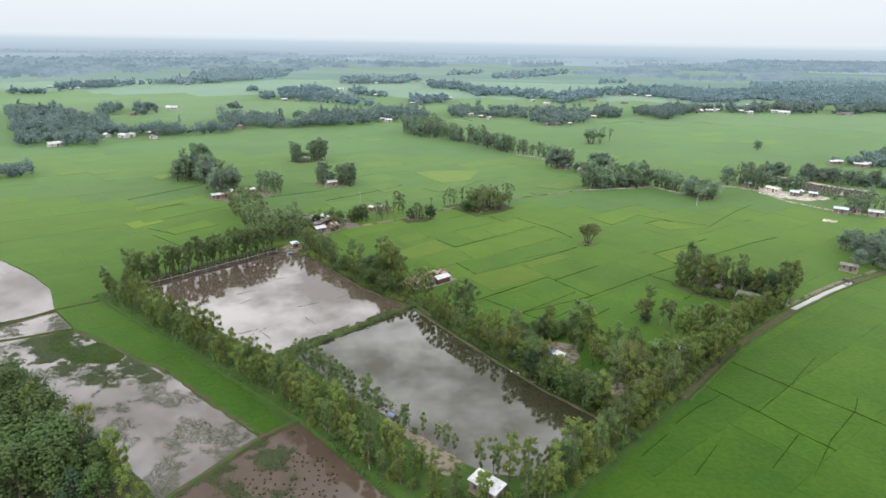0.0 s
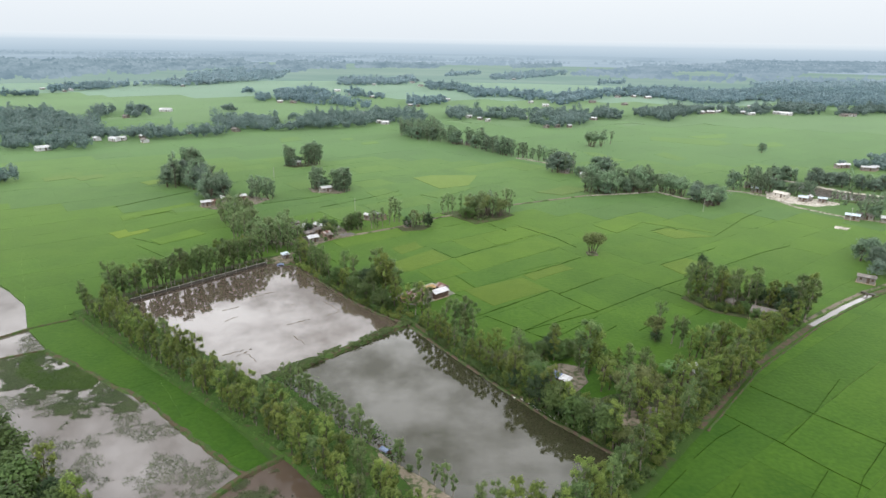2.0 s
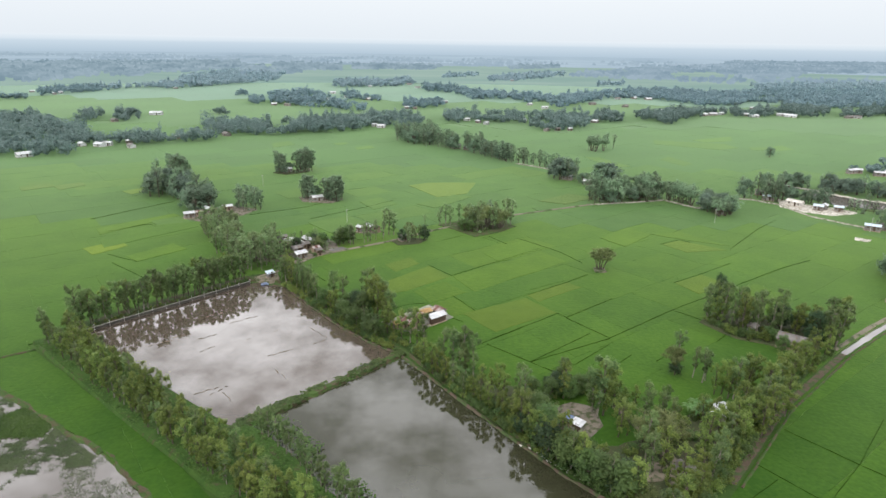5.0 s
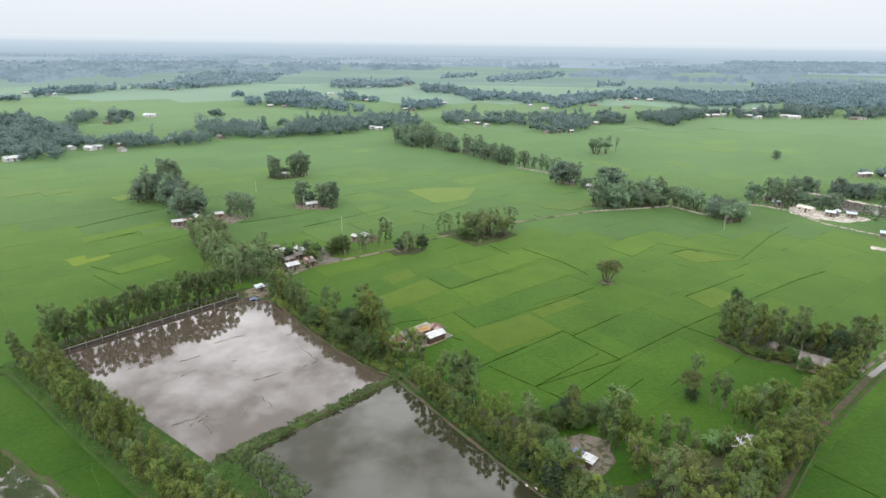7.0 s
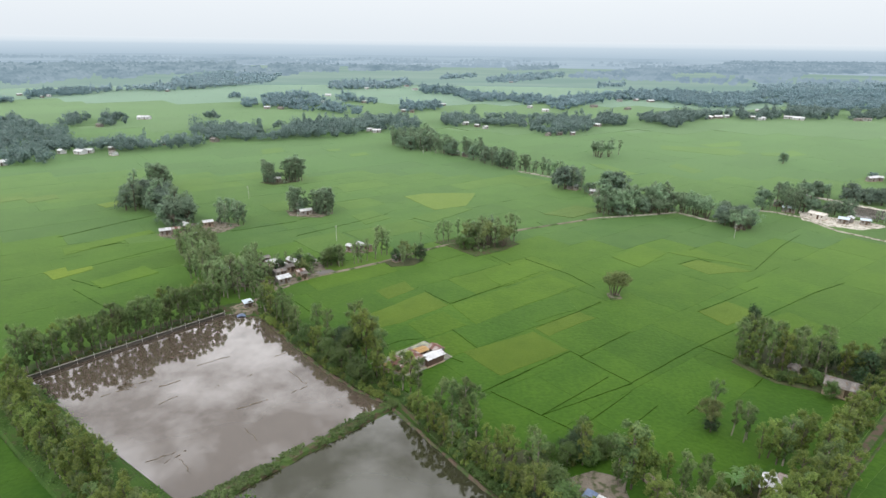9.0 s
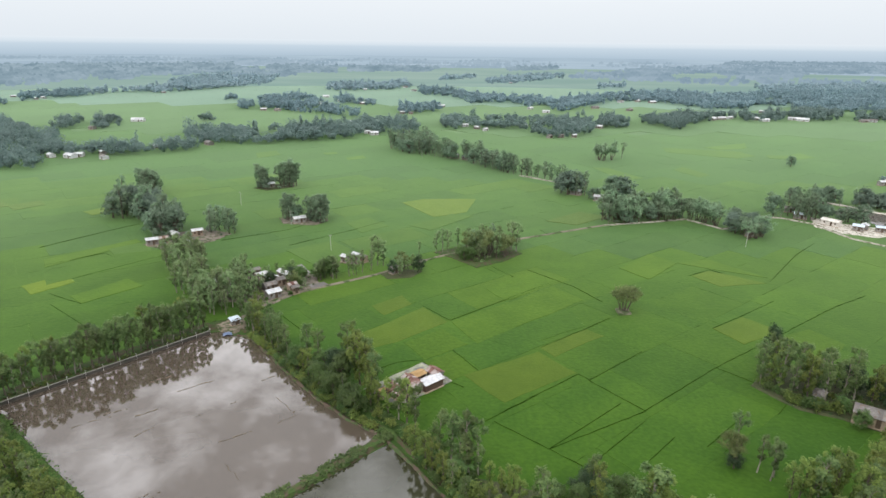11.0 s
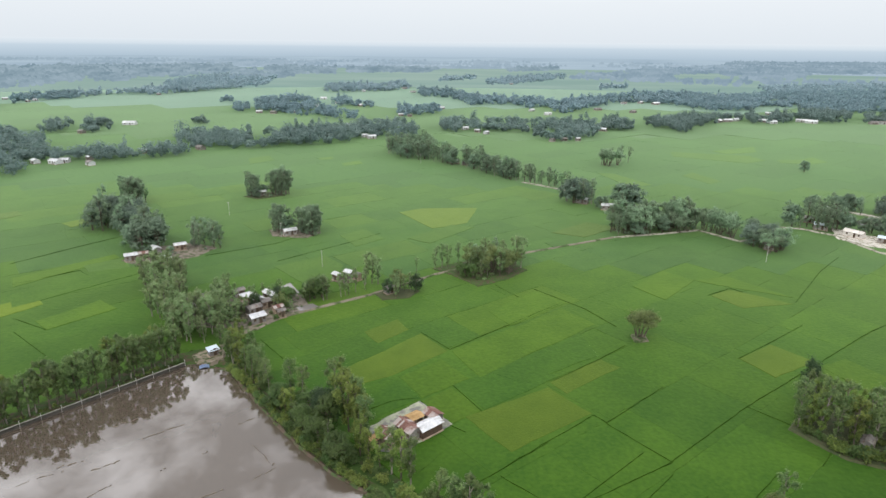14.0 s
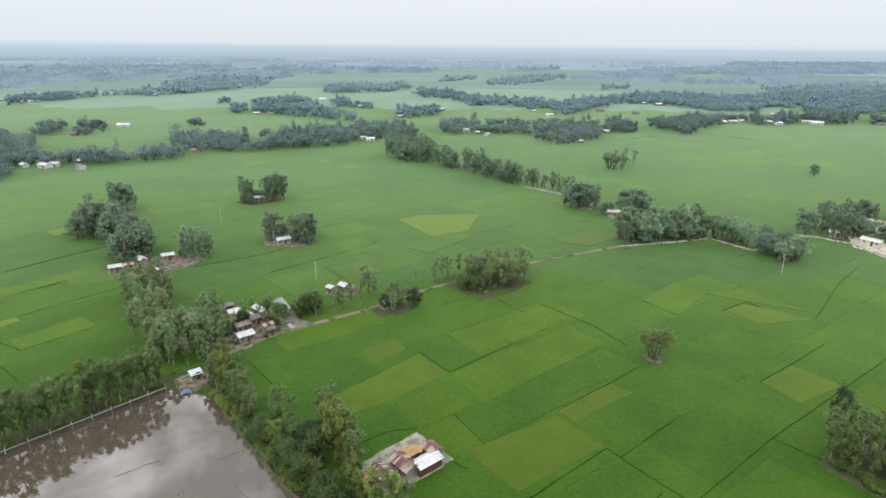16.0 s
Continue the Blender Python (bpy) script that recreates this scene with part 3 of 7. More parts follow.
# plots that stand out by their crop, and the wet, shaded ditches between plots
CROP_PLOTS_A = [
    ("ripe", [(-24.3, 210.5), (-1.8, 234.6), (5.7, 224.2), (-8.6, 211.3), (-19.3, 205.3)]),
    ("deep", [(-33.6, 219.8), (-19.2, 233.5), (-11.2, 224.1), (-25.6, 210.5)]),
    ("ripe", [(-17.9, 235.2), (-9.2, 244.1), (-5.4, 236.9), (-13.4, 228.1)]),
    ("light", [(-6.9, 210.6), (3.9, 219.6), (10.3, 210.1), (-1.0, 201.2)]),
    ("deep", [(-17.1, 196.6), (-7.1, 209.3), (-1.3, 201.2), (-12.9, 191.4)]),
    ("light", [(-1.4, 199.7), (5.9, 205.8), (12.3, 196.0), (5.5, 190.5)]),
    ("deep", [(6.2, 206.7), (24.5, 220.8), (32.1, 210.7), (13.1, 196.4)]),
    ("ripe", [(29.9, 208.2), (44.4, 219.7), (48.5, 215.6), (32.8, 203.1)]),
    ("ripe", [(8.7, 193.6), (28.8, 206.0), (36.3, 195.0), (17.3, 181.5)]),
    ("light", [(18.4, 249.6), (35.7, 266.5), (43.6, 256.3), (23.4, 239.9)]),
    ("light", [(6.7, 224.2), (41.0, 252.1), (48.6, 240.7), (13.0, 210.6)]),
]
CROP_PLOTS_B = [
    ("deep", [(15.5, 212.7), (42.4, 234.5), (44.2, 221.4), (23.5, 207.2)]),
    ("ripe", [(81.2, 220.1), (93.4, 228.5), (100.1, 218.2), (85.8, 210.3)]),
    ("ripe", [(91.9, 263.2), (100.4, 268.0), (114.9, 256.0), (97.4, 252.5)]),
    ("light", [(91.8, 276.3), (105.4, 280.6), (117.9, 261.2), (105.1, 268.0)]),
    ("yellow", [(-15.4, 366.1), (-4.8, 373.7), (22.8, 375.4), (16.7, 347.5), (0.8, 338.5)]),
    ("light", [(-37.7, 327.3), (-29.6, 338.0), (-18.7, 323.7), (-30.0, 312.6)]),
    ("light", [(-56.2, 288.3), (-40.1, 301.2), (-31.2, 290.3), (-33.0, 276.6), (-40.0, 269.1)]),
    ("yellow", [(-133.3, 249.9), (-124.8, 261.1), (-118.3, 253.8), (-125.7, 242.7)]),
    ("yellow", [(-164.7, 343.9), (-156.0, 355.1), (-149.2, 349.3), (-156.4, 337.4)]),
    ("ripe", [(-206.6, 354.4), (-196.9, 365.1), (-189.6, 356.3), (-197.7, 345.0)]),
    ("ripe", [(-223.1, 351.2), (-211.9, 360.5), (-205.0, 353.2), (-215.5, 342.0)]),
]
CROP_PLOTS_C = [
    ("light", [(-142.2, 275.6), (-119.9, 301.4), (-115.9, 297.7), (-136.7, 267.3)]),
    ("light", [(-125.0, 288.1), (-114.9, 297.7), (-107.5, 286.6), (-115.0, 276.9)]),
    ("light", [(-113.3, 241.6), (-102.8, 257.3), (-94.6, 251.2), (-106.5, 235.7)]),
    ("deep", [(-132.8, 261.5), (-122.9, 281.0), (-102.4, 288.4), (-101.1, 281.2), (-125.8, 251.0)]),
    ("light", [(99.4, 215.5), (108.7, 220.2), (113.4, 210.8), (102.3, 199.2), (96.6, 198.1)]),
    ("deep", [(47.1, 318.7), (59.8, 328.0), (63.6, 318.9), (49.8, 312.3)]),
    ("light", [(-9.5, 323.8), (9.5, 344.7), (19.3, 340.5), (-0.2, 316.6)]),
    ("light", [(68.8, 270.1), (83.8, 285.9), (91.8, 276.3), (75.7, 258.7)]),
    ("ripe", [(52.4, 332.7), (71.0, 350.3), (83.9, 341.6), (65.4, 326.5)]),
]
FAR_CROPS = [
    [(106, 467), (116, 466), (130, 432), (115, 427)],
    [(158, 460), (169, 472), (176, 444), (166, 436)],
    [(220, 559), (265, 583), (253, 555), (225, 546)],
    [(216, 519), (239, 532), (242, 518), (222, 506)],
    [(261, 518), (284, 533), (284, 513), (264, 503)],
    [(-130, 513), (-118, 524), (-110, 506), (-123, 492)],
    [(-82, 516), (-72, 522), (-70, 511), (-78, 508)],
    [(-62, 496), (-51, 507), (-47, 495), (-59, 486)],
    [(185, 554), (241, 537), (219, 508), (179, 533)],
    [(251, 521), (279, 522), (261, 506), (247, 508)],
]
DITCHES_A = [
    (0.28, [(6.4, 225.1), (23.5, 240.6), (41.8, 256.3)]),
    (0.28, [(-1.8, 235.2), (6.4, 224.8)]),
    (0.11, [(22.4, 270.7), (28.9, 260.5)]),
    (0.11, [(34.9, 267.4), (47.8, 252.2), (54.2, 239.0)]),
    (0.28, [(-16.7, 193.3), (-7.8, 200.1), (-2.0, 201.2)]),
    (0.28, [(-1.4, 200.1), (5.5, 190.5), (8.9, 187.9)]),
    (0.11, [(6.0, 207.0), (12.5, 195.8)]),
    (0.28, [(-45.6, 230.1), (-36.1, 218.4)]),
    (0.28, [(-35.9, 220.6), (-28.3, 208.8)]),
    (0.5, [(15.5, 177.1), (22.7, 183.0), (36.5, 194.4), (38.5, 191.6), (55.6, 205.9)]),
    (0.5, [(46.8, 177.4), (72.2, 197.4), (100.9, 217.9), (125.4, 235.9), (141.7, 245.0)]),
    (0.28, [(72.2, 197.4), (78.9, 189.2)]),
    (0.28, [(76.8, 177.0), (81.9, 182.1)]),
]
DITCHES_B = [
    (0.11, [(30.2, 208.2), (44.4, 220.0), (53.1, 227.4)]),
    (0.11, [(91.0, 263.2), (101.1, 269.4), (103.9, 265.6)]),
    (0.11, [(116.2, 256.8), (142.4, 286.5), (158.3, 301.7)]),
    (0.11, [(80.8, 220.1), (93.5, 229.2), (109.1, 240.3)]),
    (0.28, [(73.4, 136.8), (81.4, 126.2), (90.6, 115.1), (94.1, 110.0)]),
    (0.28, [(69.8, 114.8), (82.0, 126.3), (97.0, 140.7)]),
    (0.28, [(95.1, 120.9), (90.7, 115.3), (79.7, 105.3), (69.7, 94.2)]),
    (0.11, [(50.3, 110.0), (56.7, 116.0), (63.8, 121.3)]),
    (0.11, [(62.8, 96.2), (74.0, 106.9)]),
    (0.28, [(47.7, 94.1), (55.7, 103.1)]),
    (0.11, [(39.4, 99.3), (47.2, 106.4)]),
]
DITCHES_C = [
    (0.11, [(62.0, 125.8), (69.8, 114.8), (74.4, 107.4), (78.5, 101.6)]),
    (0.11, [(-138.3, 269.7), (-123.5, 283.7), (-117.7, 278.4)]),
    (0.11, [(-114.9, 234.7), (-97.8, 220.4)]),
    (0.11, [(-106.5, 235.7), (-120.7, 243.4)]),
    (0.11, [(-151.9, 290.1), (-136.7, 313.2), (-128.7, 323.6)]),
    (0.11, [(-56.6, 294.4), (-33.0, 317.7), (-21.0, 331.3)]),
    (0.11, [(-85.1, 300.6), (-62.7, 315.7), (-54.0, 327.0)]),
]
DITCHES_D = [
    (0.4, [(48.0, 178.1), (35.5, 171.0), (24.4, 165.0), (14.3, 174.5)]),
    (0.3, [(24.4, 165.0), (30.0, 159.7)]),
    (0.28, [(3.4, 167.4), (15.7, 177.1), (25.0, 184.4)]),
    (0.2, [(24.4, 165.0), (43.1, 181.1)]),
    (0.2, [(31.0, 159.7), (46.8, 174.5)]),
    (0.11, [(38.4, 191.4), (48.0, 178.1)]),
    (0.2, [(42.4, 160.4), (51.5, 169.1)]),
    (0.2, [(56.6, 165.8), (67.3, 175.3)]),
    (0.2, [(99.7, 215.8), (104.0, 203.6), (106.5, 193.5)]),
]
for i, (crop, poly) in enumerate(CROP_PLOTS_A + CROP_PLOTS_B + CROP_PLOTS_C):
    pieces = [poly]
    for hole in HOLES:
        pieces = minus(pieces, hole)
    pieces = [[drift(p.x, p.y) for p in resample(piece, 2.5, True)] for piece in pieces]
    v, f = slab(pieces, 0.0, 0.285 + 0.003 * i, 0.08)
    attach("rice_plot", mesh_from("rice_plot", v, f, (RICE_HAZED if poly[0][1] > 285 else RICE)[crop]), fields)
for wide, line in DITCHES_A + DITCHES_B + DITCHES_C + DITCHES_D:
    bank("field_ditch", [drift(*p) for p in line], 0.18 * wide, 0.34, M_DITCH, "dark wet ditch and bund between rice plots", "ditch", 0.16 * wide, 0.40 * wide, 1.0)


def far_fields(name, y0, y1, size, mat, label, seed, clear=1.0, top=0.35):
    rs = random.Random(seed)
    polys = []
    r = -y1 * 1.45
    while r < 120:
        w = size * rs.uniform(0.6, 1.2)
        s = -y1 * 0.6
        while s < y1 * 1.6:
            length = size * rs.uniform(0.9, 2.4)
            q = [to_world(s, r), to_world(s + length, r), to_world(s + length, r + w), to_world(s, r + w)]
            cx, cy = to_world(s + length / 2, r + w / 2)
            if y0 < cy < y1 and abs(cx) < 0.80 * cy + 60 and rs.random() <= clear:
                polys.append(q)
            s += length
        r += w
    v, f = [], []
    for q in polys:
        pv, pf = slab([q], 0.0, top + rs.uniform(-0.015, 0.015), 0.03)
        f += [tuple(i + len(v) for i in face) for face in pf]
        v += pv
    return tagged(new(name, mesh_from(name, v, f, mat)), label, "fields", "", "stuff")


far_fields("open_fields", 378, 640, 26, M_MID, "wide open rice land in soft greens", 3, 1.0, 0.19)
far_fields("hazed_fields", 615, 930, 40, M_OPEN, "paler open rice land beyond the first tree belt", 5, 1.0, 0.24)
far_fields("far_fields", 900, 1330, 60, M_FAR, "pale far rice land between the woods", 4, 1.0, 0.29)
for i, poly in enumerate(FAR_CROPS):
    v, f = slab([poly], 0.0, 0.225 + 0.003 * i)
    attach("rice_plot", mesh_from("rice_plot", v, f, M_MID_RIPE), fields)
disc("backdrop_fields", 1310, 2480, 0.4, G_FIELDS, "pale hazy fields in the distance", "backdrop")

# ---- ponds, flood water, canal ----
sheet("pond_water", POND_1, 0.05, M_POND, "silty grey-brown fish pond mirroring the clouds", "pond")
sheet("pond_water_dark", POND_2, 0.05, M_POND_DARK, "dark green-brown fish pond mirroring the clouds", "pond")
for poly, label in zip(FLOODS, ("flooded fallow field with weed patches", "small flooded plot between bunds", "sheet of flood water over a field", "shallow muddy field with brown water")):
    sheet("flood_water", poly, 0.03, M_FIELD_MUD if "muddy" in label else M_FLOOD, label, "water")
for p, q, mat, label in ((3, 5, M_MUD, "drained canal bed of red-brown mud"), (5, 7, M_CANAL, "canal with pale open water"), (7, 9, M_MUD, "dark muddy canal")):
    run = [(v.x, v.y) for v in resample(CANAL[p:q + 1], 3.0)]
    left, right = [], []
    for i, c in enumerate(run):
        a, b = run[max(i - 1, 0)], run[min(i + 1, len(run) - 1)]
        d = Vector((b[0] - a[0], b[1] - a[1])).normalized()
        w = 0.78 + 0.3 * noise.noise(Vector((i * 1.9, p, 0)))
        left.append((c[0] - d.y * w, c[1] + d.x * w))
        right.append((c[0] + d.y * w, c[1] - d.x * w))
    verts = [(x, y, 0.02) for x, y in left + right]
    k = len(run)
    tagged(new("canal", mesh_from("canal", verts, [(k + i, k + i + 1, i + 1, i) for i in range(k - 1)], mat)), label, "canal", "", "structure")
north = [(x - 1.4, y + 1.7) for x, y in CANAL]
south = [(x + 1.2, y - 1.4) for x, y in CANAL]
bank("canal_bank", north[5:], 0.5, 0.5, M_EARTH, "raised bare earth path along the canal", "bank")
bank("canal_bund", south[3:], 0.3, 0.4, M_GRASS, "low grassy bund along the canal", "bank", 0.4, 0.3)

# banks round the ponds
bank("pond_road", [(-56, 219.6), (-47.2, 215.8), (-33.0, 196.6), (-23.1, 184.4), (-15.4, 176.5), (-7.4, 170.4), (-1.6, 162.2), (4.6, 153.2), (15.8, 137.2), (20, 131)], 0.6, 0.55, M_GRASS, "grown-over earth track on the pond bank", "bank", 0.45)
SHORE = [(-57.0, 217.0), (-48.6, 213.6), (-34.4, 194.8), (-24.4, 182.6), (-16.6, 174.8), (-9.3, 169.4), (-3.0, 160.6), (3.5, 151.2), (14.5, 135.9), (23.8, 123.2), (34.8, 111.4)]
bank("pond_shore", SHORE, 0.3, 0.32, M_MUD, "dark muddy water's edge of the ponds", "bank", 0.35, 0.5, 1.0)
bank("pond_dike", [(-43.5, 133.8), (-37.5, 139.0), (-9.0, 168.0), (-7.2, 170.6)], 1.5, 0.65, M_GRASS, "low grassy dike between two ponds", "bank", 0.7, 0.7)
mound("west_bank", [(-104.5, 173.2), (-97, 179.5), (-92.8, 177.0), (-41.2, 134.8), (-38.6, 137.0), (-34.8, 134.9), (-25.4, 125.4), (-18.8, 117.4), (-11.4, 111.6), (-8, 107.6), (-2, 103.2), (4.4, 96.2), (9, 93.4), (17, 92), (26, 99),
       (33, 104), (38, 108), (33, 98), (20, 85), (-3, 84), (-28.7, 109.7), (-69.5, 143.0)], 0.7, M_VERGE, "overgrown grassy bank along the ponds", "bank", 0.5, 0.25)
bank("north_bank", [(-98.5, 181.2), (-63.2, 219.8), (-54, 224)], 4.6, 0.5, M_GRASS, "grassy verge behind the pond wall", "bank", 0.8, 0.5)

# ---- pond wall, posts, small structures ----
def fence_wall():
    a, b = Vector((-60.6, 216.2, 0)), Vector((-95.6, 178.2, 0))
    d = (b - a)
    run, ang = d.length, math.degrees(math.atan2(d.y, d.x))
    ob = thing("pond_wall", pose(a.x, a.y, 0, 0, 0, ang), "low dark weathered retaining wall along a pond", "wall", "", "structure")
    k = round(run / 4.0)
    step = run / k
    bm = box(bmesh.new(), step / 2, 0, 0.40, step - 0.03, 0.30, 1.1, 0.03)
    panel = part("panel", bm, M_CONCRETE, ob)
    cap = part("cap", box(bmesh.new(), step / 2, 0, 0.97, step - 0.02, 0.36, 0.08, 0.02), M_CAP, ob, "pale concrete cap")
    post = part("post", box(bmesh.new(), 0, 0.1, 0.8, 0.10, 0.10, 2.0, 0.02), M_POST, ob, "pale concrete fence post")
    for i in range(1, k):
        for o in (panel, cap, post):
            attach(o.name.split(".")[0], o.data, ob, pose(i * step, 0, 0))


fence_wall()


def sheet_mesh(length, width, waves=5):
    """A roofing sheet, corrugated, with thickness."""
    verts, faces = [], []
    for i in range(waves * 2 + 1):
        x = width * i / (waves * 2)
        z = 0.025 if i % 2 else 0.0
        verts += [(x, 0, z), (x, length, z), (x, 0, z - 0.02), (x, length, z - 0.02)]
    for i in range(waves * 2):
        a, b = 4 * i, 4 * (i + 1)
        faces += [(a, b, b + 1, a + 1), (a + 3, b + 3, b + 2, a + 2), (a, a + 2, b + 2, b), (a + 1, b + 1, b + 3, a + 3)]
    return verts, faces


def house(x, y, turn, length, width, height, roof, wall, label, z=0.45, pitch=24, sheet_w=0.9, lean_to=False, category="house", group=""):
    """A small tin or mud house: walls with gables, door, windows, gabled roof laid in sheets."""
    ob = thing("village_house" if category == "house" else category.replace(" ", "_"), pose(x, y, z, 0, 0, turn), label, category, group)
    rise = width / 2 * math.tan(radians(pitch))
    bm = bmesh.new()
    t = 0.12
    box(bm, 0, -width / 2 + t / 2, height / 2, length, t, height)
    box(bm, 0, width / 2 - t / 2, height / 2, length, t, height)
    for sx in (-1, 1):
        cx = sx * (length / 2 - t / 2)
        box(bm, cx, 0, height / 2, t, width - 2 * t, height)
        if not lean_to:
            vs = [bm.verts.new((cx + dx * t / 2, yy, zz)) for dx in (-1, 1) for yy, zz in ((-width / 2, height), (width / 2, height), (0, height + rise))]
            bm.faces.new((vs[0], vs[1], vs[2]))
            bm.faces.new((vs[5], vs[4], vs[3]))
            for i, j in ((0, 1), (1, 2), (2, 0)):
                bm.faces.new((vs[i], vs[j], vs[j + 3], vs[i + 3]))
    bmesh.ops.recalc_face_normals(bm, faces=bm.faces)
    part("wall", bm, wall, ob)
    part("plinth", box(bmesh.new(), 0, 0, -0.2, length + 0.5, width + 0.5, 0.5, 0.05), M_WALL_MUD, ob, "mud plinth")
    part("door", box(bmesh.new(), length * 0.12, -width / 2 - 0.02, 1.0, 0.9, 0.06, 1.95, 0.01), M_DOOR, ob, "dark timber door")
    for wx in (-0.28, 0.36):
        part("window", box(bmesh.new(), length * wx, -width / 2 - 0.02, 1.35, 0.7, 0.06, 0.8, 0.01), M_DOOR, ob, "dark shuttered window")
    n = max(3, round((length + 0.6) / sheet_w))
    w = (length + 0.6) / n
    over = 0.35
    bm = bmesh.new()
    if lean_to:
        for u in (0.12, 0.88):
            box(bm, 0, -width / 2 - over + (width + 2 * over) * u, height - 0.05 + (width + 2 * over) * u * 0.18, length + 0.5, 0.08, 0.08)
        roof_part = part("roof", bm, M_DOOR, ob, "tin roof on dark timber battens")
        slope = math.hypot(width + 2 * over, (width + 2 * over) * 0.18)
        v, f = sheet_mesh(slope, w + 0.03)
        me = mesh_from("roof_sheet", v, f, roof)
        for i in range(n):
            attach("roof_sheet", me, roof_part, pose(-length / 2 - 0.3 + i * w, -width / 2 - over, height + 0.03 + 0.004 * (i % 2), 10.2, 0, 0))
    else:
        for sgn in (-1, 1):
            box(bm, 0, sgn * 0.13, height + rise + 0.055, length + 0.66, 0.30, 0.03, 0.005)
        roof_part = part("roof", bm, roof, ob)
        slope = (width / 2 + over) / math.cos(radians(pitch))
        v, f = sheet_mesh(slope, w + 0.03)
        me = mesh_from("roof_sheet", v, f, roof)
        low = height - over * math.tan(radians(pitch)) + 0.05
        for i in range(n):
            lift = 0.004 * (i % 2)
            attach("roof_sheet", me, roof_part, pose(-length / 2 - 0.3 + i * w, -width / 2 - over, low + lift, pitch, 0, 0))
            attach("roof_sheet", me, roof_part, pose(-length / 2 - 0.3 + (i + 1) * w, width / 2 + over, low + lift, pitch, 0, 180))
    return ob


# the farmstead on its mud platform in the rice
mound("farm_yard", [(-14.8, 187.2), (-1.6, 199.6), (5.6, 191.0), (-4.6, 181.4), (-8.5, 182.0)], 0.42, M_FARMYARD, "pale trodden mud yard of a farmstead", "yard", 0.5, 0.5)
house(0.6, 188.0, 41, 5.3, 2.7, 2.0, M_TIN, M_WALL_RUST, "farm house with a bright new tin roof", 0.45, 20)
house(1.6, 191.6, -49, 3.2, 2.6, 2.2, M_RUST, M_WALL_TIN, "small farm wing with rust-streaked tin roof", 0.45, 24)
house(-3.6, 187.2, -49, 5.0, 3.0, 2.1, M_RUST, M_WALL_TIN, "farm house with rusty striped tin roof", 0.45, 26, 0.5)
house(-7.2, 184.3, -46, 5.2, 2.8, 2.0, M_RUST, M_WALL_MUD, "low farm house with rusty patched tin roof", 0.45, 26, 0.5)
house(-2.4, 191.0, 40, 2.8, 2.2, 1.9, M_THATCH, M_WALL_MUD, "small straw-thatched cooking hut in a farm yard", 0.45, 16, 0.5, False, "hut")
house(-10.3, 183.8, 40, 2.0, 1.6, 1.5, M_THATCH, M_WALL_MUD, "tiny thatched fowl hut beside a farm house", 0.45, 16, 0.5, False, "hut")

# sheds at the ponds
house(8.7, 87.7, -43, 5.6, 2.6, 2.3, M_TIN, M_WALL_TIN, "pond keeper's shed with a white tin roof", 0.75, 9, 0.8, True, "shed")
house(-55.0, 220.6, 40, 2.3, 1.7, 1.5, M_BLUE_TIN, M_WALL_TIN, "small shed with pale blue tin roof by a pond corner", 0.9, 9, 0.8, True, "shed")
mound("corner_yard", [(-60.2, 220.0), (-57.6, 223.6), (-53.2, 223.4), (-52.0, 219.0), (-54.4, 216.2), (-57.4, 217.4)], 0.85, M_SILT, "bare grey yard round a small shed", "yard", 0.5, 0.3, 1.0)
tarp_bm = bmesh.new()
bmesh.ops.create_grid(tarp_bm, x_segments=9, y_segments=9, size=1.0)
for v in tarp_bm.verts:
    v.co = Vector((v.co.x * 1.2, v.co.y * 0.9, 0.62 - 0.5 * (v.co.x ** 2 + v.co.y ** 2) * 0.55 + 0.12 * noise.noise(v.co * 3)))
bmesh.ops.solidify(tarp_bm, geom=tarp_bm.faces[:], thickness=0.02)
part("covered_heap", tarp_bm, M_BLUE, None)
heap = bpy.data.objects["covered_heap"]
heap.matrix_world = pose(-55.6, 215.6, 0.05, 0, 0, 20)
tagged(heap, "heap under a faded blue tarpaulin at the water", "tarpaulin heap")
part("brick_stack", box(box(bmesh.new(), 0, 0, 0.3, 2.0, 1.0, 0.6, 0.05), 0.8, 0.7, 0.2, 1.2, 0.8, 0.4, 0.04), M_BRICK, None)
stack = bpy.data.objects["brick_stack"]
stack.matrix_world = pose(11.3, 84.6, 0.7, 0, 0, -40)
tagged(stack, "low stack of red bricks beside a shed", "brick stack")
mound("sand_bank", [(-11.6, 111.0), (-8.0, 107.7), (-2.0, 103.4), (4.6, 96.2), (2.4, 92.0), (-1.8, 94.4), (-4.4, 101.2), (-9.6, 107.8)], 0.80, M_SILT, "bare silty sand bank beside a pond", "sand", 0.4, 0.5)


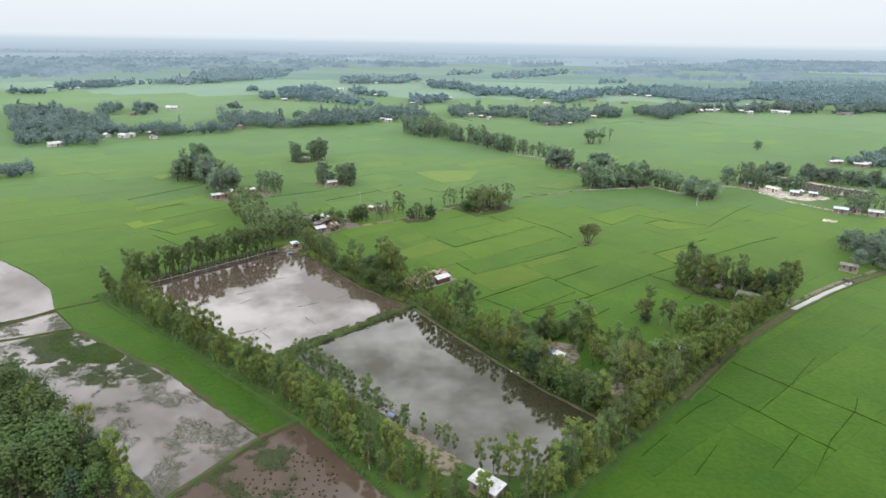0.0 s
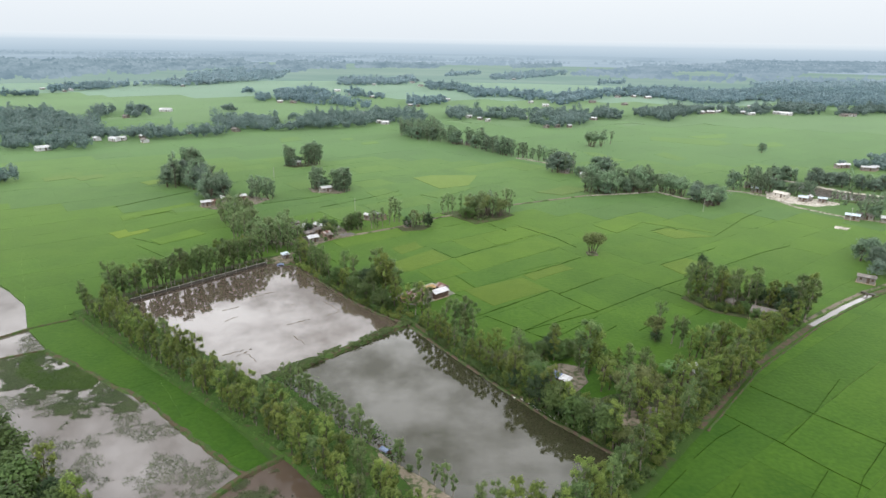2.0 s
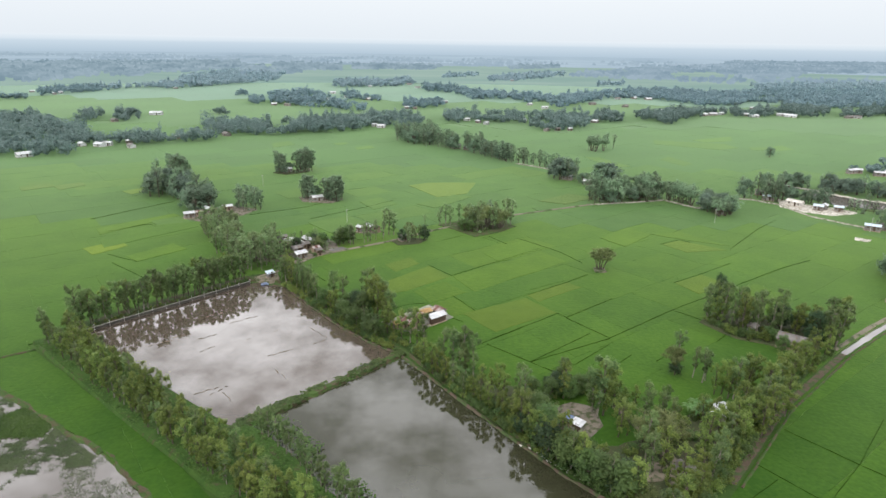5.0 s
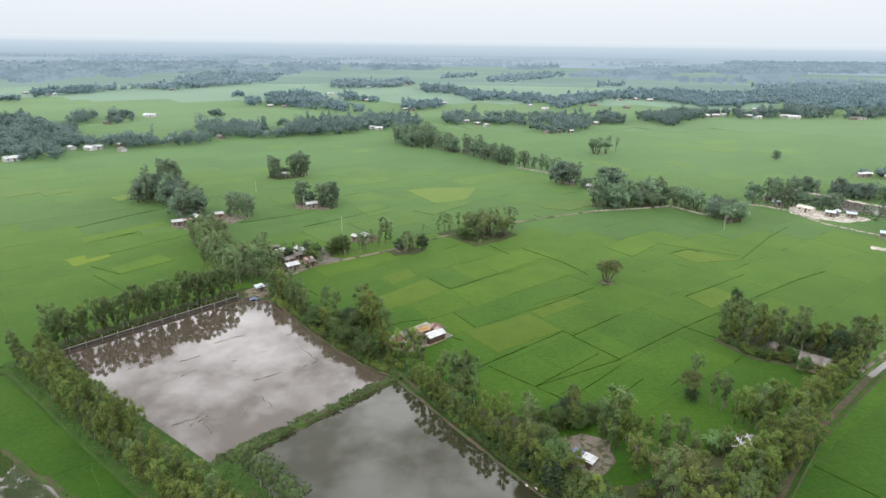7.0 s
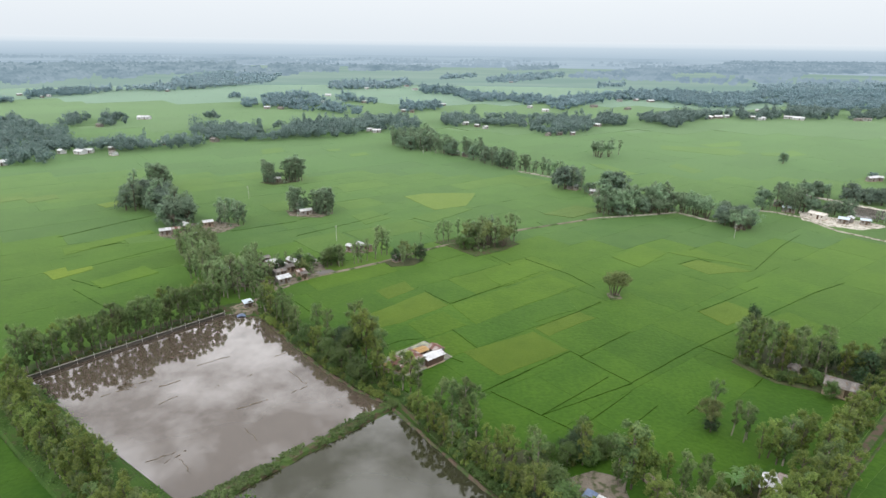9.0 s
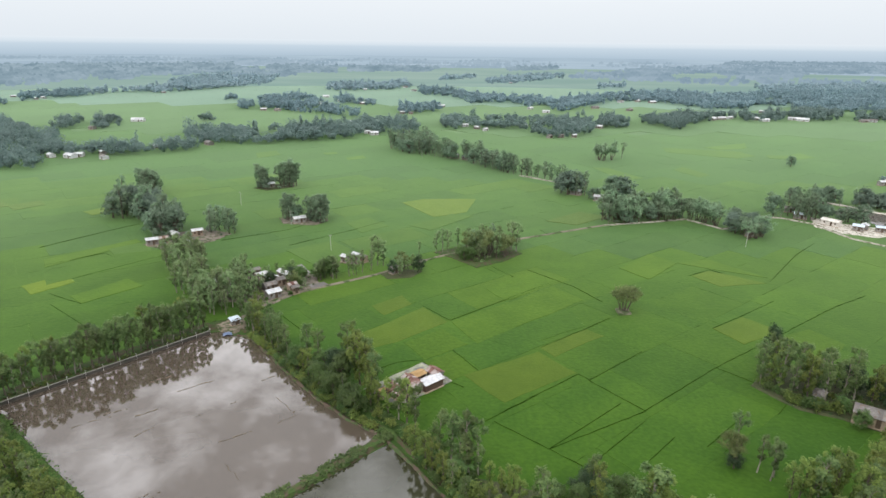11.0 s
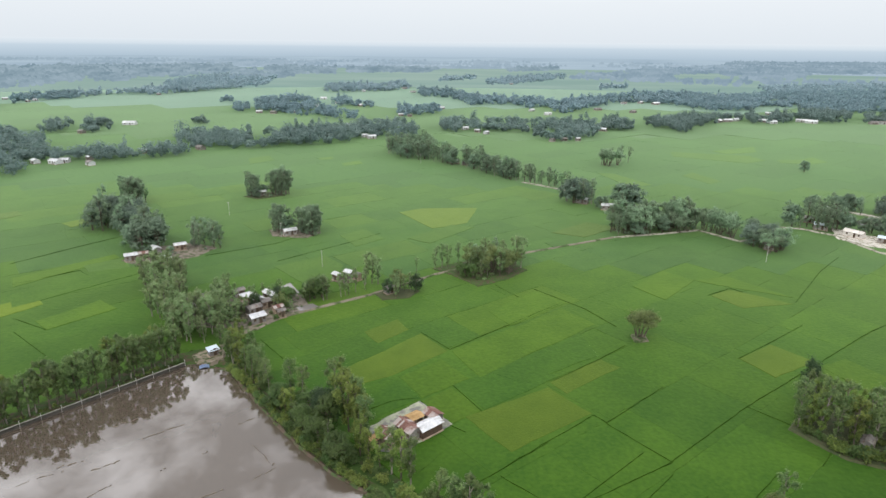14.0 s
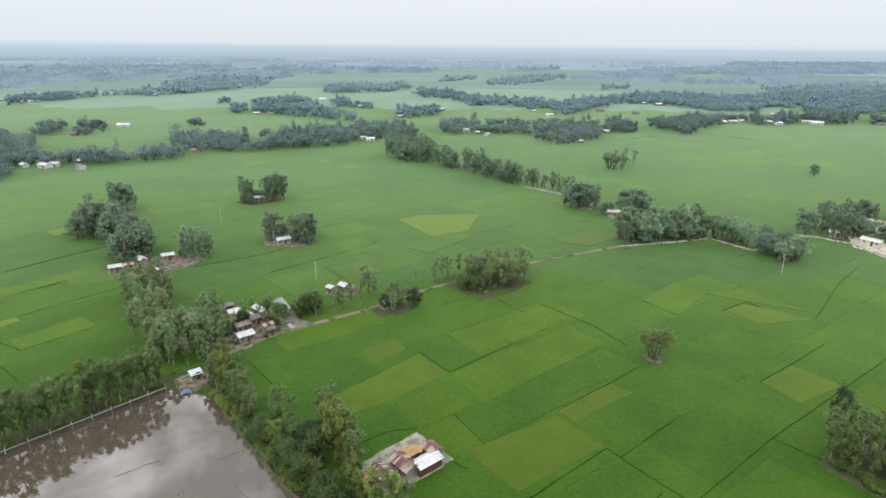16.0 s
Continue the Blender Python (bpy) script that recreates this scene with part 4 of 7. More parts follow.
def boat():
    ob = thing("fishing_boat", pose(-9.6, 110.6, 0.86, 0, 0, -40), "small dark wooden boat with a blue tarpaulin on the bank", "boat")
    n, verts, faces = 9, [], []
    for i in range(n):
        u = i / (n - 1) * 2 - 1
        w = 0.55 * (1 - abs(u) ** 2.2) + 0.04
        z = 0.25 * u * u
        verts += [(u * 1.9, -w, 0.42 + z), (u * 1.9, -w * 0.6, 0.03 + z * 0.7), (u * 1.9, w * 0.6, 0.03 + z * 0.7), (u * 1.9, w, 0.42 + z),
                  (u * 1.86, w * 0.86, 0.42 + z), (u * 1.86, w * 0.5, 0.10 + z * 0.7), (u * 1.86, -w * 0.5, 0.10 + z * 0.7), (u * 1.86, -w * 0.86, 0.42 + z)]
    for i in range(n - 1):
        for k in range(8):
            faces.append((8 * i + k, 8 * i + (k + 1) % 8, 8 * i + 8 + (k + 1) % 8, 8 * i + 8 + k))
    faces += [tuple(range(8)), tuple(range(8 * n - 1, 8 * n - 9, -1))]
    attach("hull", mesh_from("hull", verts, faces, M_DOOR), ob)
    bm = bmesh.new()
    bmesh.ops.create_grid(bm, x_segments=8, y_segments=6, size=0.5)
    for v in bm.verts:
        v.co = Vector((v.co.x * 2.0, v.co.y * 1.25, 0.62 - 1.1 * v.co.y ** 2 + 0.08 * noise.noise(v.co * 5)))
    bmesh.ops.solidify(bm, geom=bm.faces[:], thickness=0.02)
    part("tarpaulin", bm, M_BLUE, ob, "crumpled blue tarpaulin")


boat()

# homesteads among the trees by the canal
mound("homestead_yard", [(24.0, 137.4), (24.4, 143.4), (31.0, 146.4), (35.8, 144.0), (35.4, 138.0), (31.0, 132.4), (25.4, 131.8)], 0.58, M_YARD, "brown swept yard of a homestead", "yard")
mound("grove_ground", [(9.5, 156), (22, 152), (24, 148), (22, 140), (28, 129.5), (37, 131), (44, 134), (56, 142), (68, 146), (74, 144), (54, 123), (42.5, 111.5), (40, 113.5), (28.5, 127.5), (19, 140.5)], 0.38,
      M_GROVE, "leaf-strewn ground under homestead trees", "ground")
bank("homestead_path", [(40.6, 145.5), (42.6, 140.0), (45.0, 133.4), (46.4, 125.6), (44.4, 118.6)], 2.2, 0.55, M_SILT, "grey trodden mud path between homesteads", "path", 0.4)
mound("drying_yard", [(37.6, 120.0), (38.2, 123.6), (42.0, 126.0), (45.4, 124.4), (42.4, 120.6)], 0.6, M_SILT, "bare grey drying yard beside a path", "yard", 0.4, 0.4)


def haystack(x, y, z):
    """A rounded straw stack round a pole, its straw hanging in uneven courses."""
    ob = thing("haystack", pose(x, y, z), "round orange-brown straw stack with a pole on top", "haystack")
    rs = random.Random(3)
    rings, sides, verts, faces = 9, 20, [], []
    for i in range(rings):
        u = i / (rings - 1)
        r = 1.05 * (1 - u ** 2.4) ** 0.5 * (0.86 + 0.14 * math.cos(6 * u)) + 0.05
        for k in range(sides):
            w = 2 * math.pi * k / sides
            q = r * (1 + rs.uniform(-0.05, 0.05))
            verts.append((q * math.cos(w), q * math.sin(w), 1.75 * u + rs.uniform(-0.04, 0.04)))
    for i in range(rings - 1):
        for k in range(sides):
            faces.append((i * sides + k, i * sides + (k + 1) % sides, (i + 1) * sides + (k + 1) % sides, (i + 1) * sides + k))
    faces.append(tuple((rings - 1) * sides + k for k in range(sides)))
    attach("straw", mesh_from("straw", verts, faces, M_STRAW), ob)
    v, f = rod_data([(0, 0, 0), (0.02, 0, 2.3)], [0.05, 0.035], 6)
    attach("pole", mesh_from("pole", v, f, M_BAMBOO), ob, None, "bamboo pole")


haystack(31.6, 124.6, 0.45)
mound("haystack_ground", [(29.4, 124.0), (30.6, 127.2), (33.6, 126.2), (33.4, 122.6), (31.4, 121.4)], 0.46, M_YARD, "bare brown earth round a straw stack", "yard", 0.3, 0.3, 1.0)
house(29.9, 135.6, -43, 2.0, 1.5, 1.8, M_TIN, M_WALL_TIN, "little tin-roofed hut in a homestead yard", 0.6, 12, 0.8, True, "hut")
house(28.2, 137.6, -43, 1.5, 1.4, 1.6, M_BLUE, M_WALL_MUD, "lean-to covered with a blue tarpaulin", 0.6, 9, 1.1, True, "hut")
house(61.4, 140.4, 55, 4.4, 2.9, 2.2, M_TIN, M_WALL_TIN, "homestead house with pale tin roof under trees", 0.5, 24)
house(65.4, 140.2, -40, 5.0, 3.0, 2.2, M_RUST, M_WALL_MUD, "homestead house with rusty brown tin roof", 0.5, 24)
house(47.0, 121.8, -45, 3.5, 2.5, 2.0, M_TIN_OLD, M_WALL_TIN, "small grey tin hut among canal trees", 0.5, 20)
mound("island_yard", [(77, 189), (83, 179), (90.5, 175), (97, 169.5), (103, 174), (110, 184), (104, 190), (92, 198), (85, 197)], 0.6, M_GROVE, "wooded house mound above the rice", "ground")
house(95.4, 173.6, -38, 7.2, 4.2, 2.4, M_TIN_OLD, M_WALL_MUD, "long house with weathered grey tin roof on a mound", 0.65, 26)
house(88.9, 182.6, 40, 2.4, 2.0, 1.9, M_TIN_OLD, M_WALL_TIN, "small grey-roofed hut under tall trees", 0.65, 20)
house(145.6, 205.0, -38, 5.2, 3.0, 2.2, M_TIN_OLD, M_WALL_TIN, "long shed with pale grey roof beside a canal", 0.45, 14, 0.9, False, "shed")


def footbridge():
    ob = thing("foot_bridge", pose(138.6, 193.6, 0.9, 0, 0, -54), "small weathered plank bridge across the canal", "bridge")
    for i in range(8):
        part("plank", box(bmesh.new(), -1.75 + i * 0.5, 0, 0.05, 0.46, 1.1, 0.08, 0.01), M_CONCRETE, ob)
    for s in (-1, 1):
        part("beam", box(bmesh.new(), 0, s * 0.4, -0.08, 4.0, 0.14, 0.16), M_DOOR, ob)
        for px_ in (-1.6, 0.0, 1.6):
            part("pile", box(bmesh.new(), px_, s * 0.4, -0.5, 0.16, 0.16, 0.95), M_DOOR, ob)


footbridge()

# the village at the far pond corner
bank("village_road", [(-55, 226), (-51.0, 235.0), (-45.0, 244.0), (-18.6, 262.6), (2.2, 281.4), (38.2, 306.0), (77, 326.4)], 1.1, 0.5, M_EARTH, "raised earth road through the rice", "road", 0.5, 0.3)
bank("east_road", [(77, 326.4), (104, 333.4), (118.5, 338.0), (129.5, 321.8), (144.0, 329.0), (157.0, 343.5), (166, 341), (175, 331), (178.5, 308), (192, 290), (215, 276)], 1.3, 0.5, M_SAND, "pale earth road on a low bank", "road", 0.6, 0.4)
mound("village_yard", [(-60, 238), (-48.5, 236.5), (-42.5, 246), (-36, 251), (-41, 262), (-49, 262), (-60, 259), (-75, 262), (-80, 250), (-70, 238)], 0.45, M_YARD, "trodden village yard between houses", "yard")
sheet("village_tank", [(-49.3, 268.6), (-46.8, 272.0), (-41.9, 263.4), (-43.6, 259.6)], 0.52, M_CANAL, "small pale tank of water", "pond")
sheet("roadside_tank", [(-40.5, 251.5), (-36.0, 254.6), (-33.6, 252.0), (-38.4, 248.6)], 0.56, M_CANAL, "small pale roadside tank of water", "pond")
for x, y, turn, ln, wd, roof, wall, label in (
        (-49.4, 241.2, 40, 5.0, 3.4, M_TIN, M_WALL_TIN, "village house with bright white tin roof"),
        (-57.0, 256.6, 42, 4.6, 3.0, M_TIN, M_WALL_MUD, "village house with white tin roof beside trees"),
        (-53.2, 254.4, -46, 5.2, 3.4, M_TIN, M_WALL_TIN, "village house with white tin roof turned to the yard"),
        (-49.6, 252.2, 40, 4.0, 3.0, M_TIN_OLD, M_WALL_MUD, "village house with grey tin roof"),
        (-47.6, 256.2, -48, 4.4, 3.0, M_TIN, M_WALL_TIN, "narrow village house with white tin roof"),
        (-52.0, 247.4, 42, 4.8, 3.0, M_TIN_OLD, M_WALL_TIN, "village house with weathered tin roof"),
        (-45.0, 247.6, 40, 3.2, 2.4, M_RUST, M_WALL_MUD, "small rusty-roofed hut by the road"),
        (-69.2, 247.6, -50, 5.2, 3.4, M_TIN, M_WALL_TIN, "white tin-roofed house half hidden by trees"),
        (-69.8, 255.8, 40, 4.6, 3.2, M_TIN_OLD, M_WALL_MUD, "grey tin-roofed house under trees"),
        (-74.2, 251.4, -46, 4.4, 3.0, M_RUST, M_WALL_MUD, "rusty-roofed house in a shady yard"),
        (-60.6, 260.6, 42, 4.0, 2.6, M_TIN_OLD, M_WALL_TIN, "low grey-roofed house at a yard corner"),
        (-50.6, 258.8, -48, 3.6, 2.6, M_TIN, M_WALL_TIN, "little white-roofed house behind a dark tree"),
        (-55.4, 250.4, -46, 3.4, 2.6, M_RUST, M_WALL_MUD, "brown-roofed hut in a village yard"),
        (-43.4, 244.8, 40, 2.6, 2.0, M_TIN_OLD, M_WALL_MUD, "grey roadside hut with a low roof"),
        (-66.0, 251.6, 40, 3.4, 2.6, M_RUST, M_WALL_MUD, "rusty-roofed hut under village trees"),
        (-31.6, 275.4, -42, 3.0, 2.4, M_TIN, M_WALL_TIN, "lone hut with white tin roof in the rice"),
        (-27.6, 277.4, -42, 3.8, 3.0, M_TIN, M_WALL_TIN, "lone house with pale tin roof in the rice"),
        (-24.6, 275.6, -42, 2.8, 2.2, M_TIN_OLD, M_WALL_MUD, "low grey hut beside a lone house"),
        (-12.9, 263.8, 40, 3.2, 2.6, M_TIN_OLD, M_WALL_TIN, "grey hut beside a thicket"),
        (-59.4, 327.8, 32, 6.4, 3.6, M_TIN, M_WALL_TIN, "house with pale tin roof under a tree clump"),
        (-90.6, 398.6, 30, 6.0, 3.6, M_TIN, M_WALL_TIN, "white-roofed house on a far tree mound"),
        (-110.4, 294.4, 30, 5.0, 3.2, M_TIN, M_WALL_TIN, "end house of a hamlet with white tin roof"),
        (-105.0, 302.8, -46, 5.4, 3.4, M_TIN, M_WALL_TIN, "hamlet house with bright tin roof"),
        (-96.0, 291.6, -50, 6.6, 3.2, M_TIN, M_WALL_TIN, "long hamlet house with white tin roof"),
        (-97.4, 307.4, 30, 5.0, 3.2, M_TIN, M_WALL_MUD, "hamlet house with a light tin roof"),
        (-106.8, 296.8, 30, 3.6, 2.8, M_RUST, M_WALL_MUD, "rust-brown hut in a hamlet yard"),
        (87.6, 373.6, -20, 7.0, 4.6, M_TIN, M_WALL_TIN, "wide white-roofed house on a far mound"),
        (78.0, 387.0, -30, 7.0, 4.4, M_TIN, M_WALL_TIN, "pale house among far mound trees"),
        (136.0, 311.4, -30, 4.0, 3.0, M_TIN_OLD, M_WALL_TIN, "grey hut beside the pale road"),
        (174.5, 340.6, -30, 6.5, 4.0, M_BLUE_TIN, M_WALL_TIN, "bluish tin-roofed house in a grove"),
        (15.0, 499.0, -25, 8.0, 4.0, M_TIN, M_WALL_TIN, "large white-roofed house on the tree line"),
        (23.0, 493.0, -25, 6.0, 4.0, M_BLUE_TIN, M_WALL_TIN, "pale blue-roofed house on the tree line"),
        (46.0, 463.0, -30, 6.0, 4.0, M_TIN, M_WALL_TIN, "white-roofed house at the tree line's end"),
        (182.0, 329.0, -58, 9.0, 4.6, M_WALL_WHITE, M_WALL_WHITE, "long whitish-roofed shed on a bare mud plot"),
        (189.0, 320.6, -40, 5.0, 3.6, M_BLUE_TIN, M_WALL_TIN, "bluish tin shed on a bare mud plot"),
        (193.2, 322.4, 50, 4.0, 3.0, M_TIN, M_WALL_TIN, "small white-roofed shed on a bare mud plot"),
        (197.6, 318.4, -30, 4.6, 3.0, M_BLUE_TIN, M_WALL_TIN, "small bluish shed by a fish pond"),
        (209.5, 380.0, -30, 7.5, 4.4, M_TIN, M_WALL_TIN, "white-roofed house at a fish pond corner"),
        (192.4, 285.8, -35, 7.0, 3.6, M_BLUE_TIN, M_WALL_TIN, "bluish house half hidden by roadside trees"),
        (175.8, 352.6, -20, 5.0, 3.6, M_TIN_OLD, M_WALL_TIN, "grey-roofed house inside a small grove"),
        (244.5, 373.0, -30, 6.5, 3.6, M_TIN, M_WALL_TIN, "white-roofed hut among pond trees"),
        (248.0, 352.5, -30, 6.0, 3.6, M_TIN, M_WALL_TIN, "pale-roofed hut on a pond dike"),
        (266.8, 416.5, 10, 6.0, 3.6, M_TIN, M_WALL_TIN, "white-roofed house at the edge of a far grove"),
        (281.0, 408.4, -20, 10.0, 4.0, M_TIN, M_WALL_TIN, "long white-roofed house in front of a far grove"),
        (198.0, 369.0, -30, 7.0, 4.4, M_TIN, M_WALL_TIN, "white-roofed house beyond a fish pond"),
        (199.0, 287.0, -30, 8.0, 4.0, M_TIN_OLD, M_WALL_TIN, "long grey-roofed house by a pale road"),
        (206.0, 281.0, -30, 7.0, 4.0, M_TIN, M_WALL_TIN, "white-roofed house by a pale road"),
        (272.0, 418.0, -20, 6.0, 4.0, M_TIN, M_WALL_TIN, "white-roofed house in a far grove"),
        (287.0, 411.0, -20, 5.0, 3.6, M_TIN, M_WALL_TIN, "pale-roofed house in a far grove")):
    far = y > 285
    k = 0.84 if y < 285 else 0.82
    house(x, y, turn, ln * k, wd * k, 2.2, roof, wall, label, 0.5, 22, 1.8 if far else 1.0)
mound("hut_yard", [(-34, 274), (-28, 279), (-22.5, 276.5), (-26, 272.6)], 0.42, M_YARD, "small bare yard round lone huts", "yard", 0.4, 0.3)
mound("thicket_ground", [(-18, 264), (-13, 269), (-3, 266), (-6.5, 259.8), (-14.5, 258)], 0.42, M_GROVE, "dry ground under a roadside thicket", "ground", 0.4, 0.3)
mound("tree_island_ground", [(1, 287), (8, 280.5), (16.5, 269.8), (26, 276), (35, 286), (29, 298), (16, 297), (7, 291)], 0.45, M_GRASS, "raised ground of a tree island in rice", "ground", 0.6, 0.6)
mound("lone_tree_ground", [(56.8, 229.0), (60.4, 230.0), (60.6, 233.2), (57.0, 233.4)], 0.75, M_EARTH, "little bare mound under a lone tree", "ground", 0.4, 0.2, 0.8)
mound("clump_ground", [(-70, 335), (-66, 326), (-52, 323.5), (-47, 331), (-56, 338)], 0.45, M_YARD, "house mound under a tree clump", "ground", 0.5, 0.5)
mound("far_clump_ground", [(-99, 397), (-90, 391), (-78, 400), (-86, 408)], 0.45, M_GROVE, "house mound under far trees", "ground", 0.5, 0.5)
mound("hamlet_ground", [(-114, 294), (-103, 288), (-88, 300), (-84, 310), (-96, 316), (-110, 310)], 0.45, M_YARD, "bare yard of a hamlet", "yard", 0.5, 0.5)
mound("mud_plot", [(173, 326), (181, 343), (186, 335.5), (193, 327.5), (202, 324), (206, 316), (199, 312.5), (190, 310.5), (180, 316.5)], 0.45, M_CHALK, "bare whitish mud plot round sheds", "yard", 0.5, 1.2)
sheet("fish_pond", [(196, 352), (210.6, 361), (222, 345), (240, 330), (228, 318), (204, 330)], 0.40, M_FLOOD, "silty brown fish pond among paddies", "pond")
bank("fish_pond_bank", [(204, 374), (211, 366.5), (216.5, 359), (220, 350.5), (228, 341), (240, 333)], 2.6, 0.6, M_CHALK, "whitish bare bank of a fish pond", "bank", 0.7, 1.6, 1.2)
bank("fish_pond_dike", [(192, 331), (203, 327), (216, 319), (228, 316)], 1.0, 0.6, M_GRASS, "grassy dike of a fish pond", "bank", 0.6, 0.6)
mound("pale_patch", [(175.5, 271.0), (178.0, 275.0), (182.4, 271.4), (179.4, 268.6)], 0.42, M_CHALK, "small whitish bare patch in the rice", "ground", 0.3, 0.4, 1.0)

# utility poles along the fields
def pole(x, y, h=6.5):
    ob = thing("utility_pole", pose(x, y, 0.2), "slim pale concrete utility pole in the rice", "pole", "utility poles")
    v, f = rod_data([(0, 0, 0), (0, 0, h)], [0.10, 0.06], 8)
    attach("shaft", mesh_from("shaft", v, f, M_POST), ob)
    part("crossarm", box(bmesh.new(), 0, 0, h - 0.5, 1.0, 0.08, 0.08, 0.01), M_POST, ob)
    for k in (-0.42, 0, 0.42):
        part("insulator", box(bmesh.new(), k, 0, h - 0.35, 0.09, 0.09, 0.2, 0.02), M_POST, ob)


for x, y in ((-62.2, 324.5), (-38.9, 288.7), (127.0, 295.9), (-94.8, 359.4), (6.8, 164.7), (190.0, 283.5), (-8, 500), (44, 452)):
    pole(x, y)

# sandbags along the water's edge
bag_bm = bmesh.new()
bmesh.ops.create_cube(bag_bm, size=1.0)
bmesh.ops.subdivide_edges(bag_bm, edges=bag_bm.edges[:], cuts=1, use_grid_fill=True)
for v in bag_bm.verts:
    v.co = Vector((v.co.x * 0.8, v.co.y * 0.45, v.co.z * 0.22)) * (1.1 - 0.25 * v.co.length)
bag_me = bpy.data.meshes.new("sandbag")
bag_bm.to_mesh(bag_me)
bag_me.materials.append(M_BAG)
rand = random.Random(5)
for i in range(20):
    u = rand.random()
    x, y = 18.0 + 12.5 * u, 131.6 - 13.0 * u
    b = new("sandbag", bag_me)
    b.matrix_world = pose(x - 0.2 + rand.uniform(-0.3, 0.3), y - 0.3 + rand.uniform(-0.3, 0.3), 0.13 + rand.uniform(0, 0.12), 0, 0, rand.uniform(-75, -25)) @ Matrix.Scale(rand.uniform(0.5, 0.9), 4)
    tagged(b, "pale cloth sandbag at the water's edge", "sandbag", "sandbags along the pond")

# dark rods standing in for lines of floating weeds in the first pond
def floating_weed_rod(x0, y0, x1, y1, r=0.09):
    mid = Vector(((x0 + x1) / 2, (y0 + y1) / 2, 0))
    p, q = Vector((x0, y0, 0)) - mid, Vector((x1, y1, 0)) - mid
    v, f = rod_data([p, p.lerp(q, 0.33) + Vector((0.1, 0.15, 0.02)), p.lerp(q, 0.7) + Vector((-0.1, -0.1, 0.0)), q], [r, r * 1.1, r, r * 0.7], 6)
    ob = new("floating_weed_rod", mesh_from("floating_weed_rod", v, f, M_BAMBOO))
    ob.location = (mid.x, mid.y, 0.06)
    tagged(ob, "dark rod standing in for a floating line of weeds", "bamboo pole", "floating bamboo poles")


WEED_LINES = [(-58, 186, -50, 192), (-40, 191, -36, 194), (-35, 184, -29, 178), (-63, 176, -59, 179), (-74, 172, -68, 176), (-70, 177, -66, 179), (-42, 167, -36, 171), (-60, 169, -57, 172),
          (-48, 150, -44, 146), (-50, 149, -47, 153), (-54, 149, -49, 152), (-44, 181, -43, 182), (-50, 176, -49, 177), (-38, 160, -34, 156), (-32, 174, -28, 177), (-66, 190, -62, 193)]
split = random.Random(6)
for x0, y0, x1, y1 in WEED_LINES:
    u = 0.0
    while u < 1.0:
        w = u + split.uniform(0.18, 0.5)
        e = min(w, 1.0)
        dx, dy = split.uniform(-0.35, 0.35), split.uniform(-0.35, 0.35)
        floating_weed_rod(x0 + (x1 - x0) * u + dx, y0 + (y1 - y0) * u + dy, x0 + (x1 - x0) * e + dx, y0 + (y1 - y0) * e - dy, split.uniform(0.05, 0.10))
        u = w + split.uniform(0.05, 0.22)

